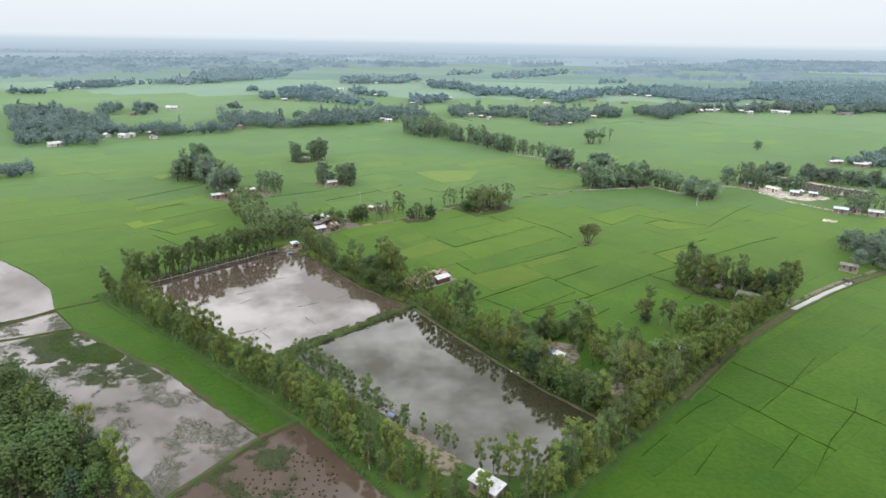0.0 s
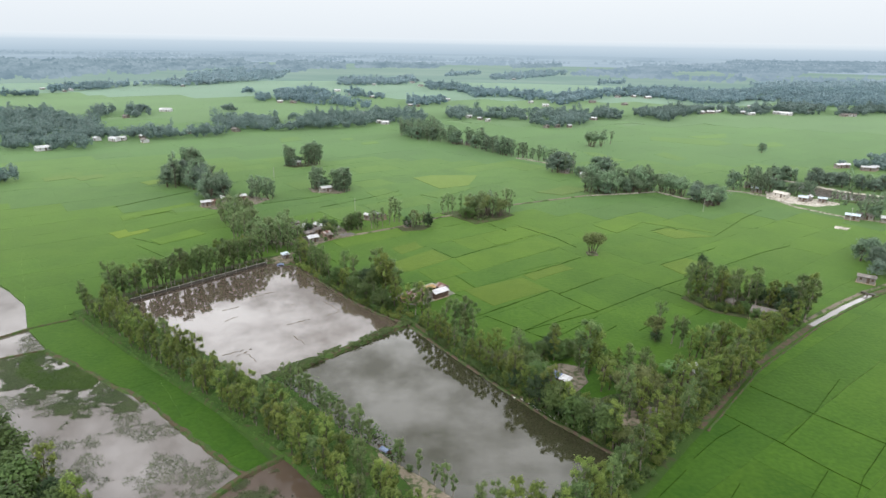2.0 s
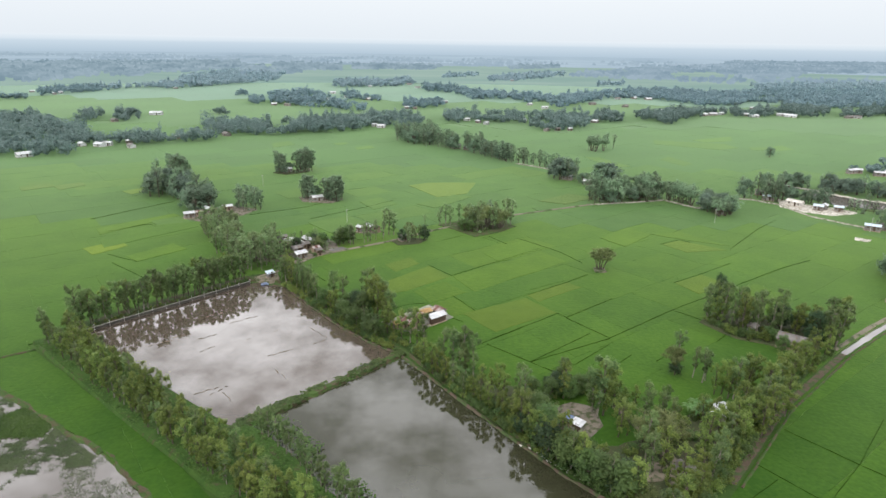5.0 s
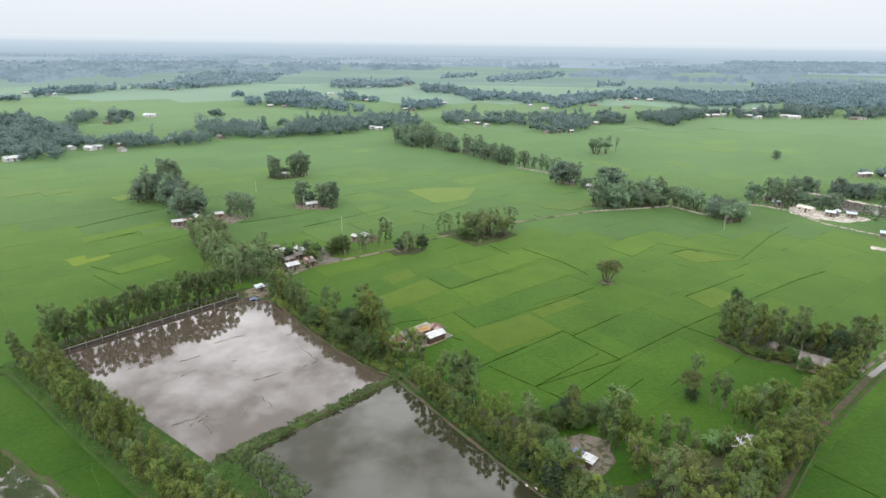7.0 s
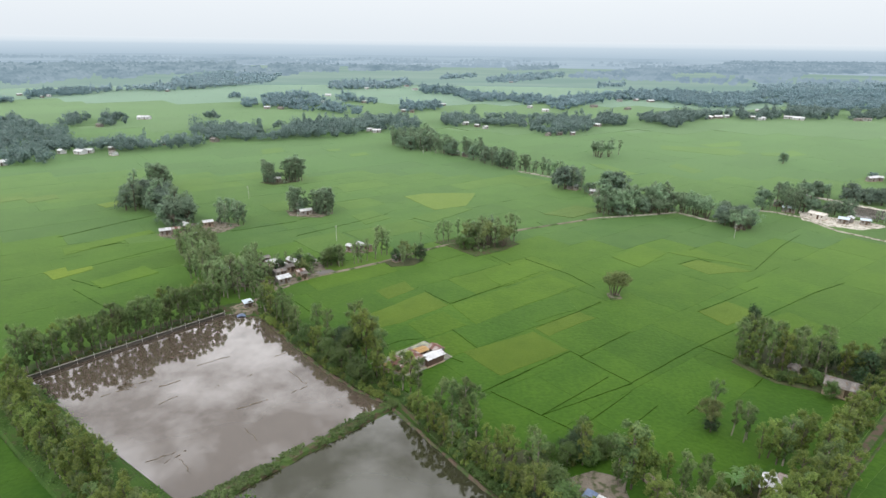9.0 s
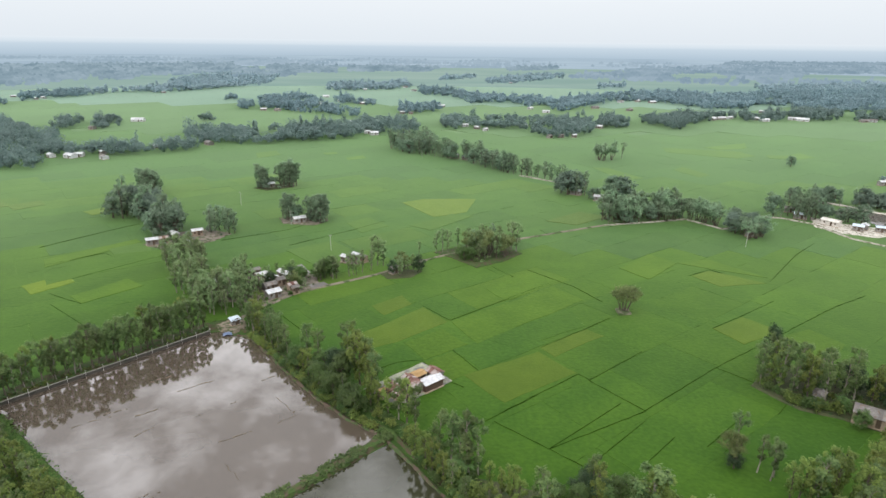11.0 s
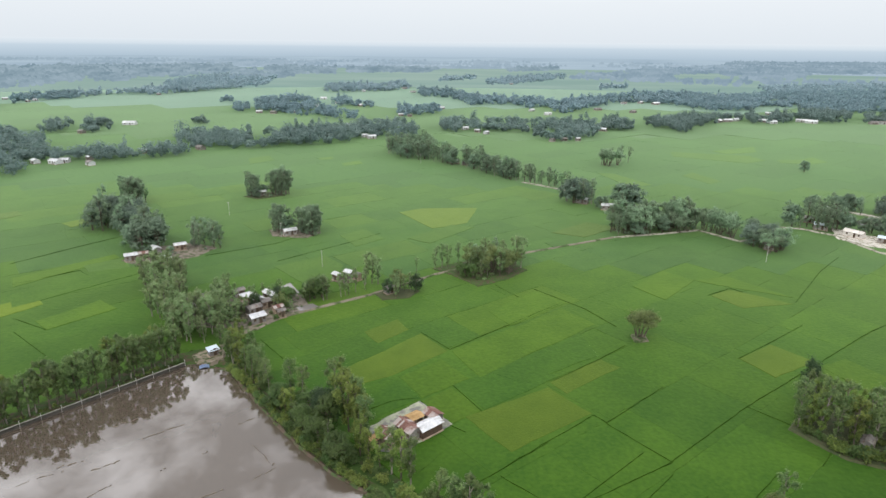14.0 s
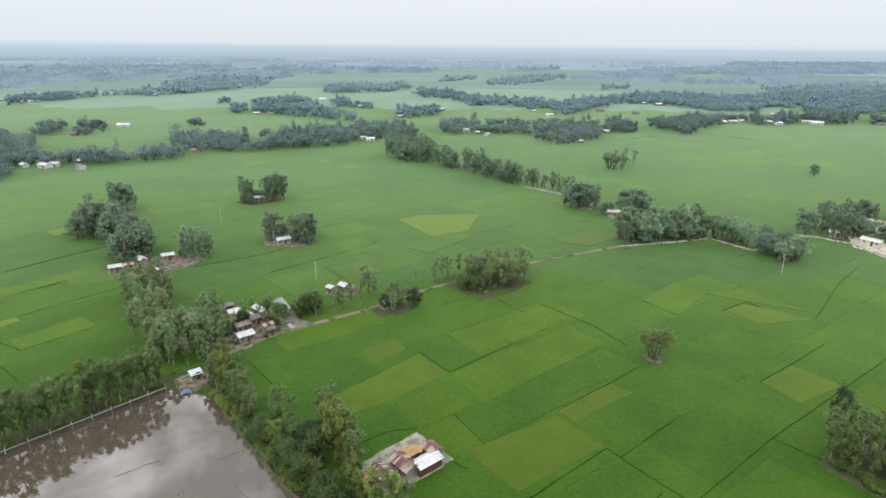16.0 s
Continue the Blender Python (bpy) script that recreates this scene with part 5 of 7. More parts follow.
# ---- trees ----
def tree_meshes(kind, seed, reach_of):
    """Trunk with limbs, and a crown of leaf sprays in clumps, for a tree ten metres tall (shrubs three)."""
    rs = np.random.RandomState(seed)
    rods, clumps = [], []
    leaf, bark, size, per, aspect = L_EUC, M_BARK, 0.245, 56, 0.66
    if kind in ("eucalyptus", "acacia", "slender", "gum"):
        leaf = L_ACACIA if kind == "acacia" else L_EUC
        bark = M_PALE_BARK if kind in ("eucalyptus", "slender") else M_BARK
        lean = rs.uniform(-0.5, 0.5, 2)
        spine = [(lean[0] * u * u + 0.15 * math.sin(u * 5 + seed), lean[1] * u * u + 0.12 * math.cos(u * 4 + seed), 9.3 * u) for u in np.linspace(0, 1, 7)]
        spine[0] = (*spine[0][:2], -0.3)
        rods.append(rod_data(spine, np.linspace(0.17, 0.03, 7), 7))
        low = {"eucalyptus": 0.14, "acacia": 0.13, "slender": 0.26, "gum": 0.22}[kind]
        wide = {"eucalyptus": 1.35, "acacia": 1.65, "slender": 1.1, "gum": 1.6}[kind]
        n = {"eucalyptus": 12, "acacia": 14, "slender": 9, "gum": 13}[kind]
        for i in range(n):
            u = low + (0.96 - low) * (i + rs.uniform(0.1, 0.9)) / n
            w = 2.4 * i + rs.uniform(-0.6, 0.6)
            shape = math.sin(math.pi * min(1, ((u - low * 0.7) / (1.08 - low * 0.7)) ** (1.0 if kind == "acacia" else 1.3))) ** 0.7
            reach = wide * shape * rs.uniform(0.5, 1.1)
            k = min(5, int(u * 6))
            base = Vector(spine[k]).lerp(Vector(spine[k + 1]), u * 6 - k)
            tip = base + Vector((math.cos(w) * reach, math.sin(w) * reach, 0.35 + 0.4 * reach))
            rods.append(rod_data([base - Vector((0, 0, 0.5)), base.lerp(tip, 0.5) + Vector((0, 0, 0.1)), tip], [0.06, 0.04, 0.015], 4))
            billow = rs.uniform(0.48, 0.88) * (0.55 + 0.45 * shape)
            for _ in range(3):
                side = Vector((rs.normal(), rs.normal(), abs(rs.normal()) * 0.9)).normalized()
                r = billow * rs.uniform(0.50, 0.78)
                clumps.append((tip + side * billow * 0.62, (r, r, r * rs.uniform(1.1, 1.8))))
        clumps.append((Vector(spine[-1]), (0.32, 0.32, 0.7)))
        per, size = 44, 0.265
    elif kind in ("mango", "dark"):
        leaf = L_MANGO if kind == "mango" else L_DARK
        rods.append(rod_data([(0, 0, -0.3), (0.1, 0, 1.6), (0.0, 0.1, 3.4)], [0.36, 0.28, 0.2], 8))
        for i in range(30):
            w, u = rs.uniform(0, 2 * math.pi), rs.uniform(-0.3, 1.0)
            reach = 3.5 * math.sqrt(max(0.05, 1 - max(0, u) ** 2)) * rs.uniform(0.45, 1.0)
            tip = Vector((math.cos(w) * reach, math.sin(w) * reach, 3.3 + 4.9 * u))
            rods.append(rod_data([(0, 0, 3.0 + u), Vector((0, 0, 3.4)).lerp(tip, 0.6), tip], [0.13, 0.08, 0.03], 4))
            r = rs.uniform(0.9, 1.5)
            clumps.append((tip, (r, r, r * 0.8)))
        per, size = 80, 0.40
    elif kind == "spreading":
        leaf, bark = L_DRY, M_BARK
        for s in range(5):
            w = s * 1.3 + rs.uniform(-0.3, 0.3)
            out = Vector((math.cos(w), math.sin(w), 0))
            a, b = out * 0.5, out * rs.uniform(0.9, 2.2)
            pts = [a - Vector((0, 0, 0.3)), a.lerp(b, 0.5) + Vector((0, 0, 2.8)), b + Vector((0, 0, rs.uniform(5.2, 7.2)))]
            rods.append(rod_data(pts, [0.16, 0.11, 0.05], 6))
            for k in range(8):
                tip = pts[2] + Vector((rs.normal() * 1.1, rs.normal() * 1.1, rs.uniform(-1.6, 2.2)))
                rods.append(rod_data([pts[1].lerp(pts[2], 0.7), tip], [0.05, 0.02], 4))
                r = rs.uniform(0.6, 1.05)
                clumps.append((tip, (r, r, r * 0.9)))
        per = 100
    elif kind == "shrub":
        leaf = L_MANGO if seed % 2 else L_ACACIA
        for i in range(9):
            w, reach = rs.uniform(0, 2 * math.pi), rs.uniform(0.1, 1.2)
            tip = Vector((math.cos(w) * reach, math.sin(w) * reach, rs.uniform(0.5, 2.5 - reach * 0.8)))
            rods.append(rod_data([(0, 0, -0.25), tip * 0.5 + Vector((0, 0, 0.2)), tip], [0.06, 0.04, 0.02], 4))
            r = rs.uniform(0.45, 0.75)
            clumps.append((tip, (r, r, r)))
        per, size = 50, 0.28
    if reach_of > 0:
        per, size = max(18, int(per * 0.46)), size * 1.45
        # farther trees swap to the leaf copies with haze in the colour
        far_leaf = {L_EUC.name: (L_CROWN_THIN_HAZE, L_CROWN_HAZED), L_ACACIA.name: (L_CROWN_THIN_HAZE, L_CROWN_HAZED), L_MANGO.name: (L_MANGO, L_MANGO_HAZED), L_DARK.name: (L_DARK, L_DARK_HAZED), L_DRY.name: (L_DRY, L_CROWN_HAZED)}
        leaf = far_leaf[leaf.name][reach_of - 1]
    pts, nrm = [], []
    centre = np.mean([np.array(c) for c, _ in clumps], 0)
    for c, rad in clumps:
        d = rs.normal(size=(per, 3))
        d /= np.linalg.norm(d, axis=1, keepdims=True)
        p = np.array(c) + d * np.array(rad) * np.abs(rs.normal(0.80, 0.48, (per, 1)))
        pts.append(p)
        nrm.append(d * 0.6 + (p - centre) / 3.5 * 0.5 + np.array((0, 0, 0.8)) + rs.normal(size=(per, 3)) * 0.3)
    v, f = cards(np.concatenate(pts), np.concatenate(nrm), size, aspect, rs)
    tv, tf = join(rods)
    return mesh_from("trunk", tv, tf, bark), mesh_from("crown", v, f, leaf)


LABELS = {
    "eucalyptus": "slim eucalyptus tree with ragged grey-green crown",
    "acacia": "bushy acacia tree with olive-yellow foliage",
    "bush": "small leafy green bush at a yard or field edge",
    "siris": "leafy siris tree with open grey-green crown",
    "gum": "tall roadside gum tree with bare lower trunk",
    "slender": "thin pale-stemmed eucalyptus with a sparse top",
    "mango": "broad mango tree with dense dark rounded crown",
    "dark": "dense blackish-green evergreen tree",
    "spreading": "many-stemmed tree with thin spreading grey-green crown",
    "shrub": "low leafy green shrub on a bank",
}
STOCK = {}
for kind, variants in (("eucalyptus", 7), ("acacia", 7), ("gum", 5), ("slender", 4), ("mango", 3), ("dark", 2), ("spreading", 2), ("shrub", 4)):
    for reach_of in (0, 1, 2):
        STOCK[kind, reach_of] = [tree_meshes(kind, 100 * len(kind) + 7 * i + 1, reach_of) for i in range(variants)]
tree_rand = random.Random(21)


def tree(kind, x, y, size=1.0, z=0.3, wide=1.0):
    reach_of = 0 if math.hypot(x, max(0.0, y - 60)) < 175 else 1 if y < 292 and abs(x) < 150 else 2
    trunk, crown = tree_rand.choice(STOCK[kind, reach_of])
    k = size * tree_rand.uniform(0.9, 1.12)
    # acacias past y 205 are the same trees under a separate name
    name = ("bush" if y > 158 else "shrub") if kind == "shrub" else "siris_tree" if kind == "acacia" and y > 205 else kind + "_tree"
    ob = thing(name, pose(x, y, z, tree_rand.uniform(-3, 3), tree_rand.uniform(-3, 3), tree_rand.uniform(0, 360)) @ Matrix.Diagonal((k * wide, k * wide, k, 1)),
               LABELS["siris" if name == "siris_tree" else "bush" if name == "bush" else kind], name if kind == "shrub" else "tree", ("village bushes" if name == "bush" else "bank shrubs" if kind == "shrub" else kind + " trees"))
    attach("trunk", trunk, ob)
    attach("crown", crown, ob)
    return ob


def row(points, gap, kinds, size=(0.8, 1.1), off=0.6, z=0.3, wide=1.0, skip=0.0):
    """Trees along a line, unevenly spaced."""
    pts = [Vector(p) for p in points]
    for a, b in zip(pts, pts[1:]):
        n = max(1, round((b - a).length / gap))
        for i in range(n):
            if tree_rand.random() < skip:
                continue
            p = a.lerp(b, (i + tree_rand.uniform(0.2, 0.8)) / n)
            tree(tree_rand.choice(kinds), p.x + tree_rand.uniform(-off, off), p.y + tree_rand.uniform(-off, off), tree_rand.uniform(*size), z, wide)


def grove(poly, n, kinds, size=(0.8, 1.1), z=0.3, apart=1.6, wide=1.0):
    """Trees scattered inside an outline."""
    xs, ys, got = [p[0] for p in poly], [p[1] for p in poly], []
    for _ in range(n * 30):
        x, y = tree_rand.uniform(min(xs), max(xs)), tree_rand.uniform(min(ys), max(ys))
        if inside(poly, x, y) and all(math.hypot(x - a, y - b) > apart for a, b in got):
            got.append((x, y))
            tree(tree_rand.choice(kinds), x, y, tree_rand.uniform(*size), z, wide)
            if len(got) == n:
                break


E_A = ("eucalyptus", "acacia", "acacia", "eucalyptus", "slender")
AC = ("acacia", "acacia", "eucalyptus")
# west bank: a double row along the ponds
row([(-102, 174.5), (-69, 145.5), (-47, 127.0), (-28, 111.5), (-9, 91.5)], 2.3, AC, (0.62, 0.86), 0.7, 0.6, 1.0)
row([(-98, 176.5), (-66, 148.2), (-44, 129.0), (-25, 114.0), (-6, 95)], 2.8, AC, (0.64, 0.9), 0.7, 0.6, 1.0)
row([(-35.4, 134.8), (-25.6, 125.2), (-19.0, 117.4), (-11.8, 111.6)], 2.6, ("slender", "slender", "eucalyptus"), (0.6, 0.8), 0.4, 0.65)
row([(-7.0, 107.4), (4.8, 97.2)], 2.6, ("slender", "shrub", "eucalyptus"), (0.42, 0.60), 0.4, 0.65)
grove([(-8, 88), (1, 91), (-3, 96), (-12, 102)], 7, ("acacia", "shrub"), (0.6, 0.8), 0.6)
# near end of the second pond
row([(6.0, 93.5), (10.5, 92.0), (19, 91), (27, 98)], 2.0, ("acacia", "eucalyptus", "slender"), (0.62, 0.92), 0.8, 0.65)
row([(0, 87), (4.0, 85.5), (14.5, 85.0), (21, 88)], 2.0, ("acacia", "shrub", "eucalyptus"), (0.6, 0.85), 0.7, 0.6)
row([(20, 89.5), (34.2, 102.5), (44, 113)], 2.2, AC, (0.7, 1.0), 0.7, 0.5)
# north row behind the pond wall
row([(-97.4, 180.2), (-62.2, 218.4)], 1.75, ("gum", "gum", "eucalyptus"), (0.82, 1.12), 0.4, 0.5, 1.05)
row([(-100.0, 182.6), (-65.0, 221.0)], 3.6, ("gum", "acacia"), (0.85, 1.1), 0.7, 0.4, 1.05)
row([(-97.2, 179.6), (-61.8, 218.0)], 1.2, ("shrub",), (0.26, 0.44), 0.5, 0.5)
# east side of the track
row([(-53, 222), (-45, 213), (-35.5, 203.5)], 1.9, E_A, (0.7, 0.95), 0.8, 0.5, 1.1)
row([(-46, 217.0), (-31.8, 198.2), (-21.6, 185.6), (-14.4, 178.0), (-6.4, 172.4)], 2.6, ("shrub",), (0.6, 1.1), 0.6, 0.4)
for x, y, kind, size in ((-30.5, 200.0, "eucalyptus", 1.2), (-27.5, 198.4, "eucalyptus", 1.1), (-24.5, 194.0, "mango", 0.85), (-22.0, 192.6, "dark", 0.95), (-20.4, 189.8, "mango", 0.8),
                         (-19.5, 195.2, "eucalyptus", 1.35), (-17.4, 192.0, "acacia", 1.3), (-16.0, 188.6, "acacia", 1.25), (-14.6, 190.4, "eucalyptus", 1.35), (-13.6, 186.6, "acacia", 1.2),
                         (-12.2, 184.4, "eucalyptus", 1.1), (-12.6, 180.6, "acacia", 0.85), (-11.0, 178.6, "acacia", 0.75), (-13.2, 182.6, "acacia", 0.9), (-8.6, 176.8, "acacia", 0.85),
                         (-6.2, 175.0, "eucalyptus", 0.95), (-4.4, 173.4, "acacia", 1.0), (-2.6, 172.0, "eucalyptus", 0.95), (2.6, 163.4, "eucalyptus", 1.0), (4.8, 160.4, "eucalyptus", 1.1),
                         (6.4, 159.2, "eucalyptus", 1.22), (7.8, 157.6, "eucalyptus", 1.25), (9.8, 157.0, "eucalyptus", 1.2), (11.4, 153.6, "acacia", 0.6), (13.4, 151.6, "acacia", 0.62), (14.8, 149.4, "acacia", 0.82),
                         (18.8, 146.6, "eucalyptus", 0.95), (20.0, 143.4, "eucalyptus", 0.9), (17.2, 143.4, "shrub", 1.4)):
    tree(kind, x, y, size, 0.4)
row([(-4.6, 168.8), (0.6, 161.8), (7.0, 152.8), (18.0, 137.4)], 1.5, ("shrub",), (0.8, 1.4), 0.5, 0.4)
# trees leaning over the water below the homesteads
row([(-3.2, 163.2), (4.0, 153.4), (15.4, 137.8)], 3.4, ("acacia", "eucalyptus", "acacia"), (0.55, 0.85), 0.4, 0.4)
row([(17.2, 135.6), (25.2, 124.8), (35.6, 112.8)], 2.3, ("mango", "acacia", "dark", "acacia", "eucalyptus"), (0.72, 1.0), 0.4, 0.35)
# homestead trees
grove([(16.4, 138.0), (22.5, 142.5), (23.0, 135.0), (26.5, 127.5), (36, 120), (38, 115), (35.5, 113), (26, 123.0)], 20, ("mango", "mango", "dark", "acacia", "spreading"), (0.55, 0.88), 0.4, 2.2)
grove([(23, 148.5), (30, 154), (36, 151.5), (34, 148), (28, 147)], 8, ("dark", "mango", "dark"), (0.5, 0.66), 0.4, 2.0)
for x, y, kind, size in ((29.6, 151.6, "eucalyptus", 0.88), (35.2, 140.4, "eucalyptus", 1.42), (36.6, 141.6, "acacia", 1.25), (34.4, 142.4, "eucalyptus", 1.2), (37.8, 143.4, "acacia", 1.0), (45.4, 139.8, "slender", 0.6), (47.8, 138.2, "slender", 0.65), (49.8, 135.4, "acacia", 0.62), (44.4, 144.6, "acacia", 0.5), (38.6, 136.6, "acacia", 0.72), (39.8, 134.4, "acacia", 0.78), (29.3, 148.2, "acacia", 0.9), (15.6, 146.6, "acacia", 0.75), (20.3, 146.6, "acacia", 0.7), (66.9, 148.5, "acacia", 0.9), (64.4, 150.3, "acacia", 0.75), (83.0, 152.3, "acacia", 0.85), (88.6, 157.6, "acacia", 0.8), (72.4, 152.6, "acacia", 0.9), (39.8, 143.8, "acacia", 1.02), (45.2, 140.4, "slender", 0.95),
                         (37.8, 133.8, "acacia", 0.92), (59.2, 160.4, "spreading", 0.78), (58.6, 159.0, "dark", 0.42), (60.0, 162.0, "eucalyptus", 0.95), (62.6, 157.8, "slender", 0.92), (63.8, 155.4, "slender", 0.85), (65.0, 156.6, "slender", 0.9),
                         (66.3, 150.4, "acacia", 0.95), (71.4, 149.5, "acacia", 0.98), (68.1, 148.3, "eucalyptus", 1.0), (74.4, 146.0, "acacia", 0.98), (79.5, 150.2, "acacia", 0.82), (73.8, 151.8, "acacia", 1.05), (77.2, 147.4, "eucalyptus", 0.95)):
    tree(kind, x, y, size, 0.4)
for x, y, kind, size in ((70.7, 136.8, "acacia", 0.95), (67.4, 134.6, "acacia", 0.9), (63.7, 133.9, "acacia", 0.85), (49.3, 134.8, "slender", 0.9), (59.9, 133.9, "acacia", 0.75), (76.1, 141.5, "acacia", 0.95),
                         (49.9, 141.5, "slender", 0.78), (47.6, 137.8, "slender", 0.85), (43.2, 147.6, "shrub", 1.3), (41.4, 149.2, "shrub", 1.5), (56.0, 130.4, "acacia", 0.9), (53.4, 127.6, "acacia", 0.95), (71.8, 140.2, "eucalyptus", 0.95),
                         (42.6, 130.2, "spreading", 1.0), (44.6, 126.8, "spreading", 1.05), (46.6, 129.6, "acacia", 0.9), (41.0, 126.4, "eucalyptus", 1.0), (40.2, 121.8, "eucalyptus", 0.95), (42.8, 122.6, "acacia", 1.0), (45.4, 119.4, "acacia", 0.9)):
    tree(kind, x, y, size, 0.4)
row([(44, 113), (53.2, 123.0), (63.5, 134.2), (75.6, 147.0)], 2.5, AC, (0.72, 1.0), 0.8, 0.5)
row([(40, 110.5), (53.6, 122.0), (64.2, 133.4)], 2.4, ("shrub",), (0.7, 1.2), 0.5, 0.4)
row([(78, 150.5), (88, 159.5), (97, 167.4)], 2.5, AC, (0.65, 0.95), 0.8, 0.5)
# the wooded mound by the canal
for x, y, kind, size in ((79.1, 189.8, "eucalyptus", 1.0), (81.8, 187.0, "eucalyptus", 1.38), (83.6, 184.4, "eucalyptus", 0.95), (86.2, 182.6, "acacia", 1.0), (89.2, 181.4, "slender", 1.3), (93.6, 181.8, "eucalyptus", 1.18), (96.6, 182.3, "eucalyptus", 1.32),
                         (102.7, 184.3, "dark", 0.7), (90.1, 184.2, "eucalyptus", 1.05), (105.3, 181.4, "dark", 0.75), (84.0, 190.4, "acacia", 1.0), (87.0, 187.6, "eucalyptus", 1.1), (98.6, 186.4, "dark", 0.8), (99.8, 180.6, "acacia", 0.95),
                         (80.6, 192.6, "slender", 1.1), (85.0, 195.0, "eucalyptus", 1.05), (90.8, 192.8, "acacia", 0.95), (94.0, 188.4, "eucalyptus", 1.15), (91.6, 179.0, "shrub", 1.4), (86.4, 179.6, "shrub", 1.3)):
    tree(kind, x, y, size, 0.55)
for x, y, kind, size in ((103.4, 171.8, "eucalyptus", 1.2), (104.8, 174.4, "eucalyptus", 1.15), (106.8, 173.6, "eucalyptus", 1.32), (108.6, 176.0, "acacia", 1.25), (110.0, 178.4, "acacia", 1.1), (107.2, 178.6, "eucalyptus", 1.2), (104.0, 177.6, "dark", 1.0), (102.0, 170.2, "acacia", 0.9)):
    tree(kind, x, y, size, 0.5)
tree("mango", 91.6, 171.8, 0.5, 0.6)
tree("dark", 86.2, 199.4, 1.3, 0.5, 0.45)
grove([(150, 212), (158, 206), (175, 216), (180, 235), (160, 232)], 20, ("mango", "dark", "acacia"), (0.75, 1.0), 0.4, 2.6)
# undergrowth on the mound, the homesteads and the banks
grove([(79, 189), (84, 180), (91, 177), (104, 176), (108, 183), (98, 190), (87, 196)], 34, ("shrub", "shrub", "acacia"), (0.5, 0.9), 0.55, 1.4)
row([(78.5, 190.5), (83.5, 180.5), (90, 177.4)], 1.6, ("shrub",), (0.7, 1.2), 0.5, 0.5)
grove([(36, 131), (44, 134), (56, 142), (68, 146), (73, 144), (54, 124.5), (43.5, 114), (38, 120)], 22, ("shrub", "shrub", "acacia"), (0.5, 1.0), 0.4, 1.7)
grove([(18, 142), (23, 150), (34, 152), (38, 146), (33, 149), (25, 146), (23, 140)], 14, ("shrub", "mango"), (0.4, 0.6), 0.4, 1.5)
row([(22, 88.6), (36.0, 101.8), (54.0, 121.4), (77, 146.4)], 1.5, ("shrub",), (0.55, 1.0), 0.6, 0.35)
row([(78, 148.4), (92, 161.2), (103, 170.0)], 1.8, ("shrub", "shrub", "acacia"), (0.5, 0.9), 0.5, 0.35)
row([(-3, 86), (14, 87), (24, 92), (36, 104)], 1.4, ("shrub",), (0.5, 0.95), 1.2, 0.6)
row([(-30, 111.8), (-12, 96), (-2, 88)], 2.6, ("shrub",), (0.5, 0.9), 1.0, 0.6)
row([(-98, 176), (-66, 148), (-44, 129)], 4.5, ("shrub",), (0.4, 0.7), 0.7, 0.5)
row([(-49.0, 215.0), (-33.8, 195.7), (-23.8, 183.4), (-16.1, 175.7), (-9.2, 170.2)], 1.3, ("shrub",), (0.5, 0.95), 0.3, 0.2)
row([(-2.2, 161.6), (4.4, 152.2), (15.4, 136.9), (24.6, 124.2), (35.2, 112.8)], 1.4, ("shrub",), (0.45, 0.85), 0.3, 0.3)
row([(-32.6, 197.6), (-22.6, 185.2), (-15.0, 177.2)], 2.6, ("acacia", "eucalyptus", "mango"), (0.5, 0.75), 0.5, 0.4)
for x, y, size in ((58.8, 137.2, 0.72), (62.6, 137.0, 0.66), (56.8, 139.0, 0.7), (64.8, 137.6, 0.72)):
    tree("acacia", x, y, size, 0.4)
grove([(-60, 238), (-48.5, 237.5), (-43.5, 246), (-38, 251), (-42, 262), (-50, 263), (-60, 261), (-74, 260), (-78, 250), (-70, 239)], 46, ("shrub", "shrub", "mango", "acacia"), (0.3, 0.55), 0.45, 1.6)
grove([(79, 330), (92, 329), (106, 333), (119, 338), (117, 349), (92, 344), (78, 337)], 26, ("shrub", "mango", "spreading"), (0.6, 0.9), 0.4, 1.8)
grove([(82, 376), (92, 371), (98, 376), (92, 381), (84, 384)], 7, ("mango", "acacia"), (0.5, 0.8), 0.4, 2.4)
grove([(9, 282), (14, 276), (22, 275), (24, 280), (14, 285)], 12, ("shrub", "shrub", "mango"), (0.4, 0.7), 0.45, 1.8)
# broad trees south of the flooded field
for x, y, kind, size in ((-93.5, 118.5, "mango", 1.0), (-90.5, 113.5, "mango", 0.95), (-84.0, 110.5, "mango", 1.05), (-80.0, 104.5, "acacia", 1.0), (-76.0, 103.0, "mango", 1.1), (-73.0, 98.0, "mango", 1.15),
                         (-80.0, 95.5, "mango", 1.15), (-69.0, 93.5, "mango", 1.2), (-74.5, 90.0, "mango", 1.1), (-87.0, 104.0, "mango", 1.1), (-92.0, 107.0, "mango", 1.1), (-65.0, 88.0, "mango", 1.1), (-70.5, 85.5, "mango", 1.15),
                         (-66.0, 98.0, "acacia", 0.95), (-63.0, 95.0, "dark", 0.8), (-60.0, 91.5, "mango", 0.9), (-56.0, 91.0, "acacia", 1.0), (-54.0, 88.0, "acacia", 0.95), (-57.5, 86.0, "mango", 0.85), (-51.0, 84.0, "acacia", 0.8),
                         (-48.0, 82.5, "acacia", 0.7), (-98.0, 112.0, "mango", 1.1), (-86.0, 97.0, "mango", 1.2), (-61.0, 84.5, "dark", 0.8)):
    tree(kind, x, y, size, 0.1, 1.0)
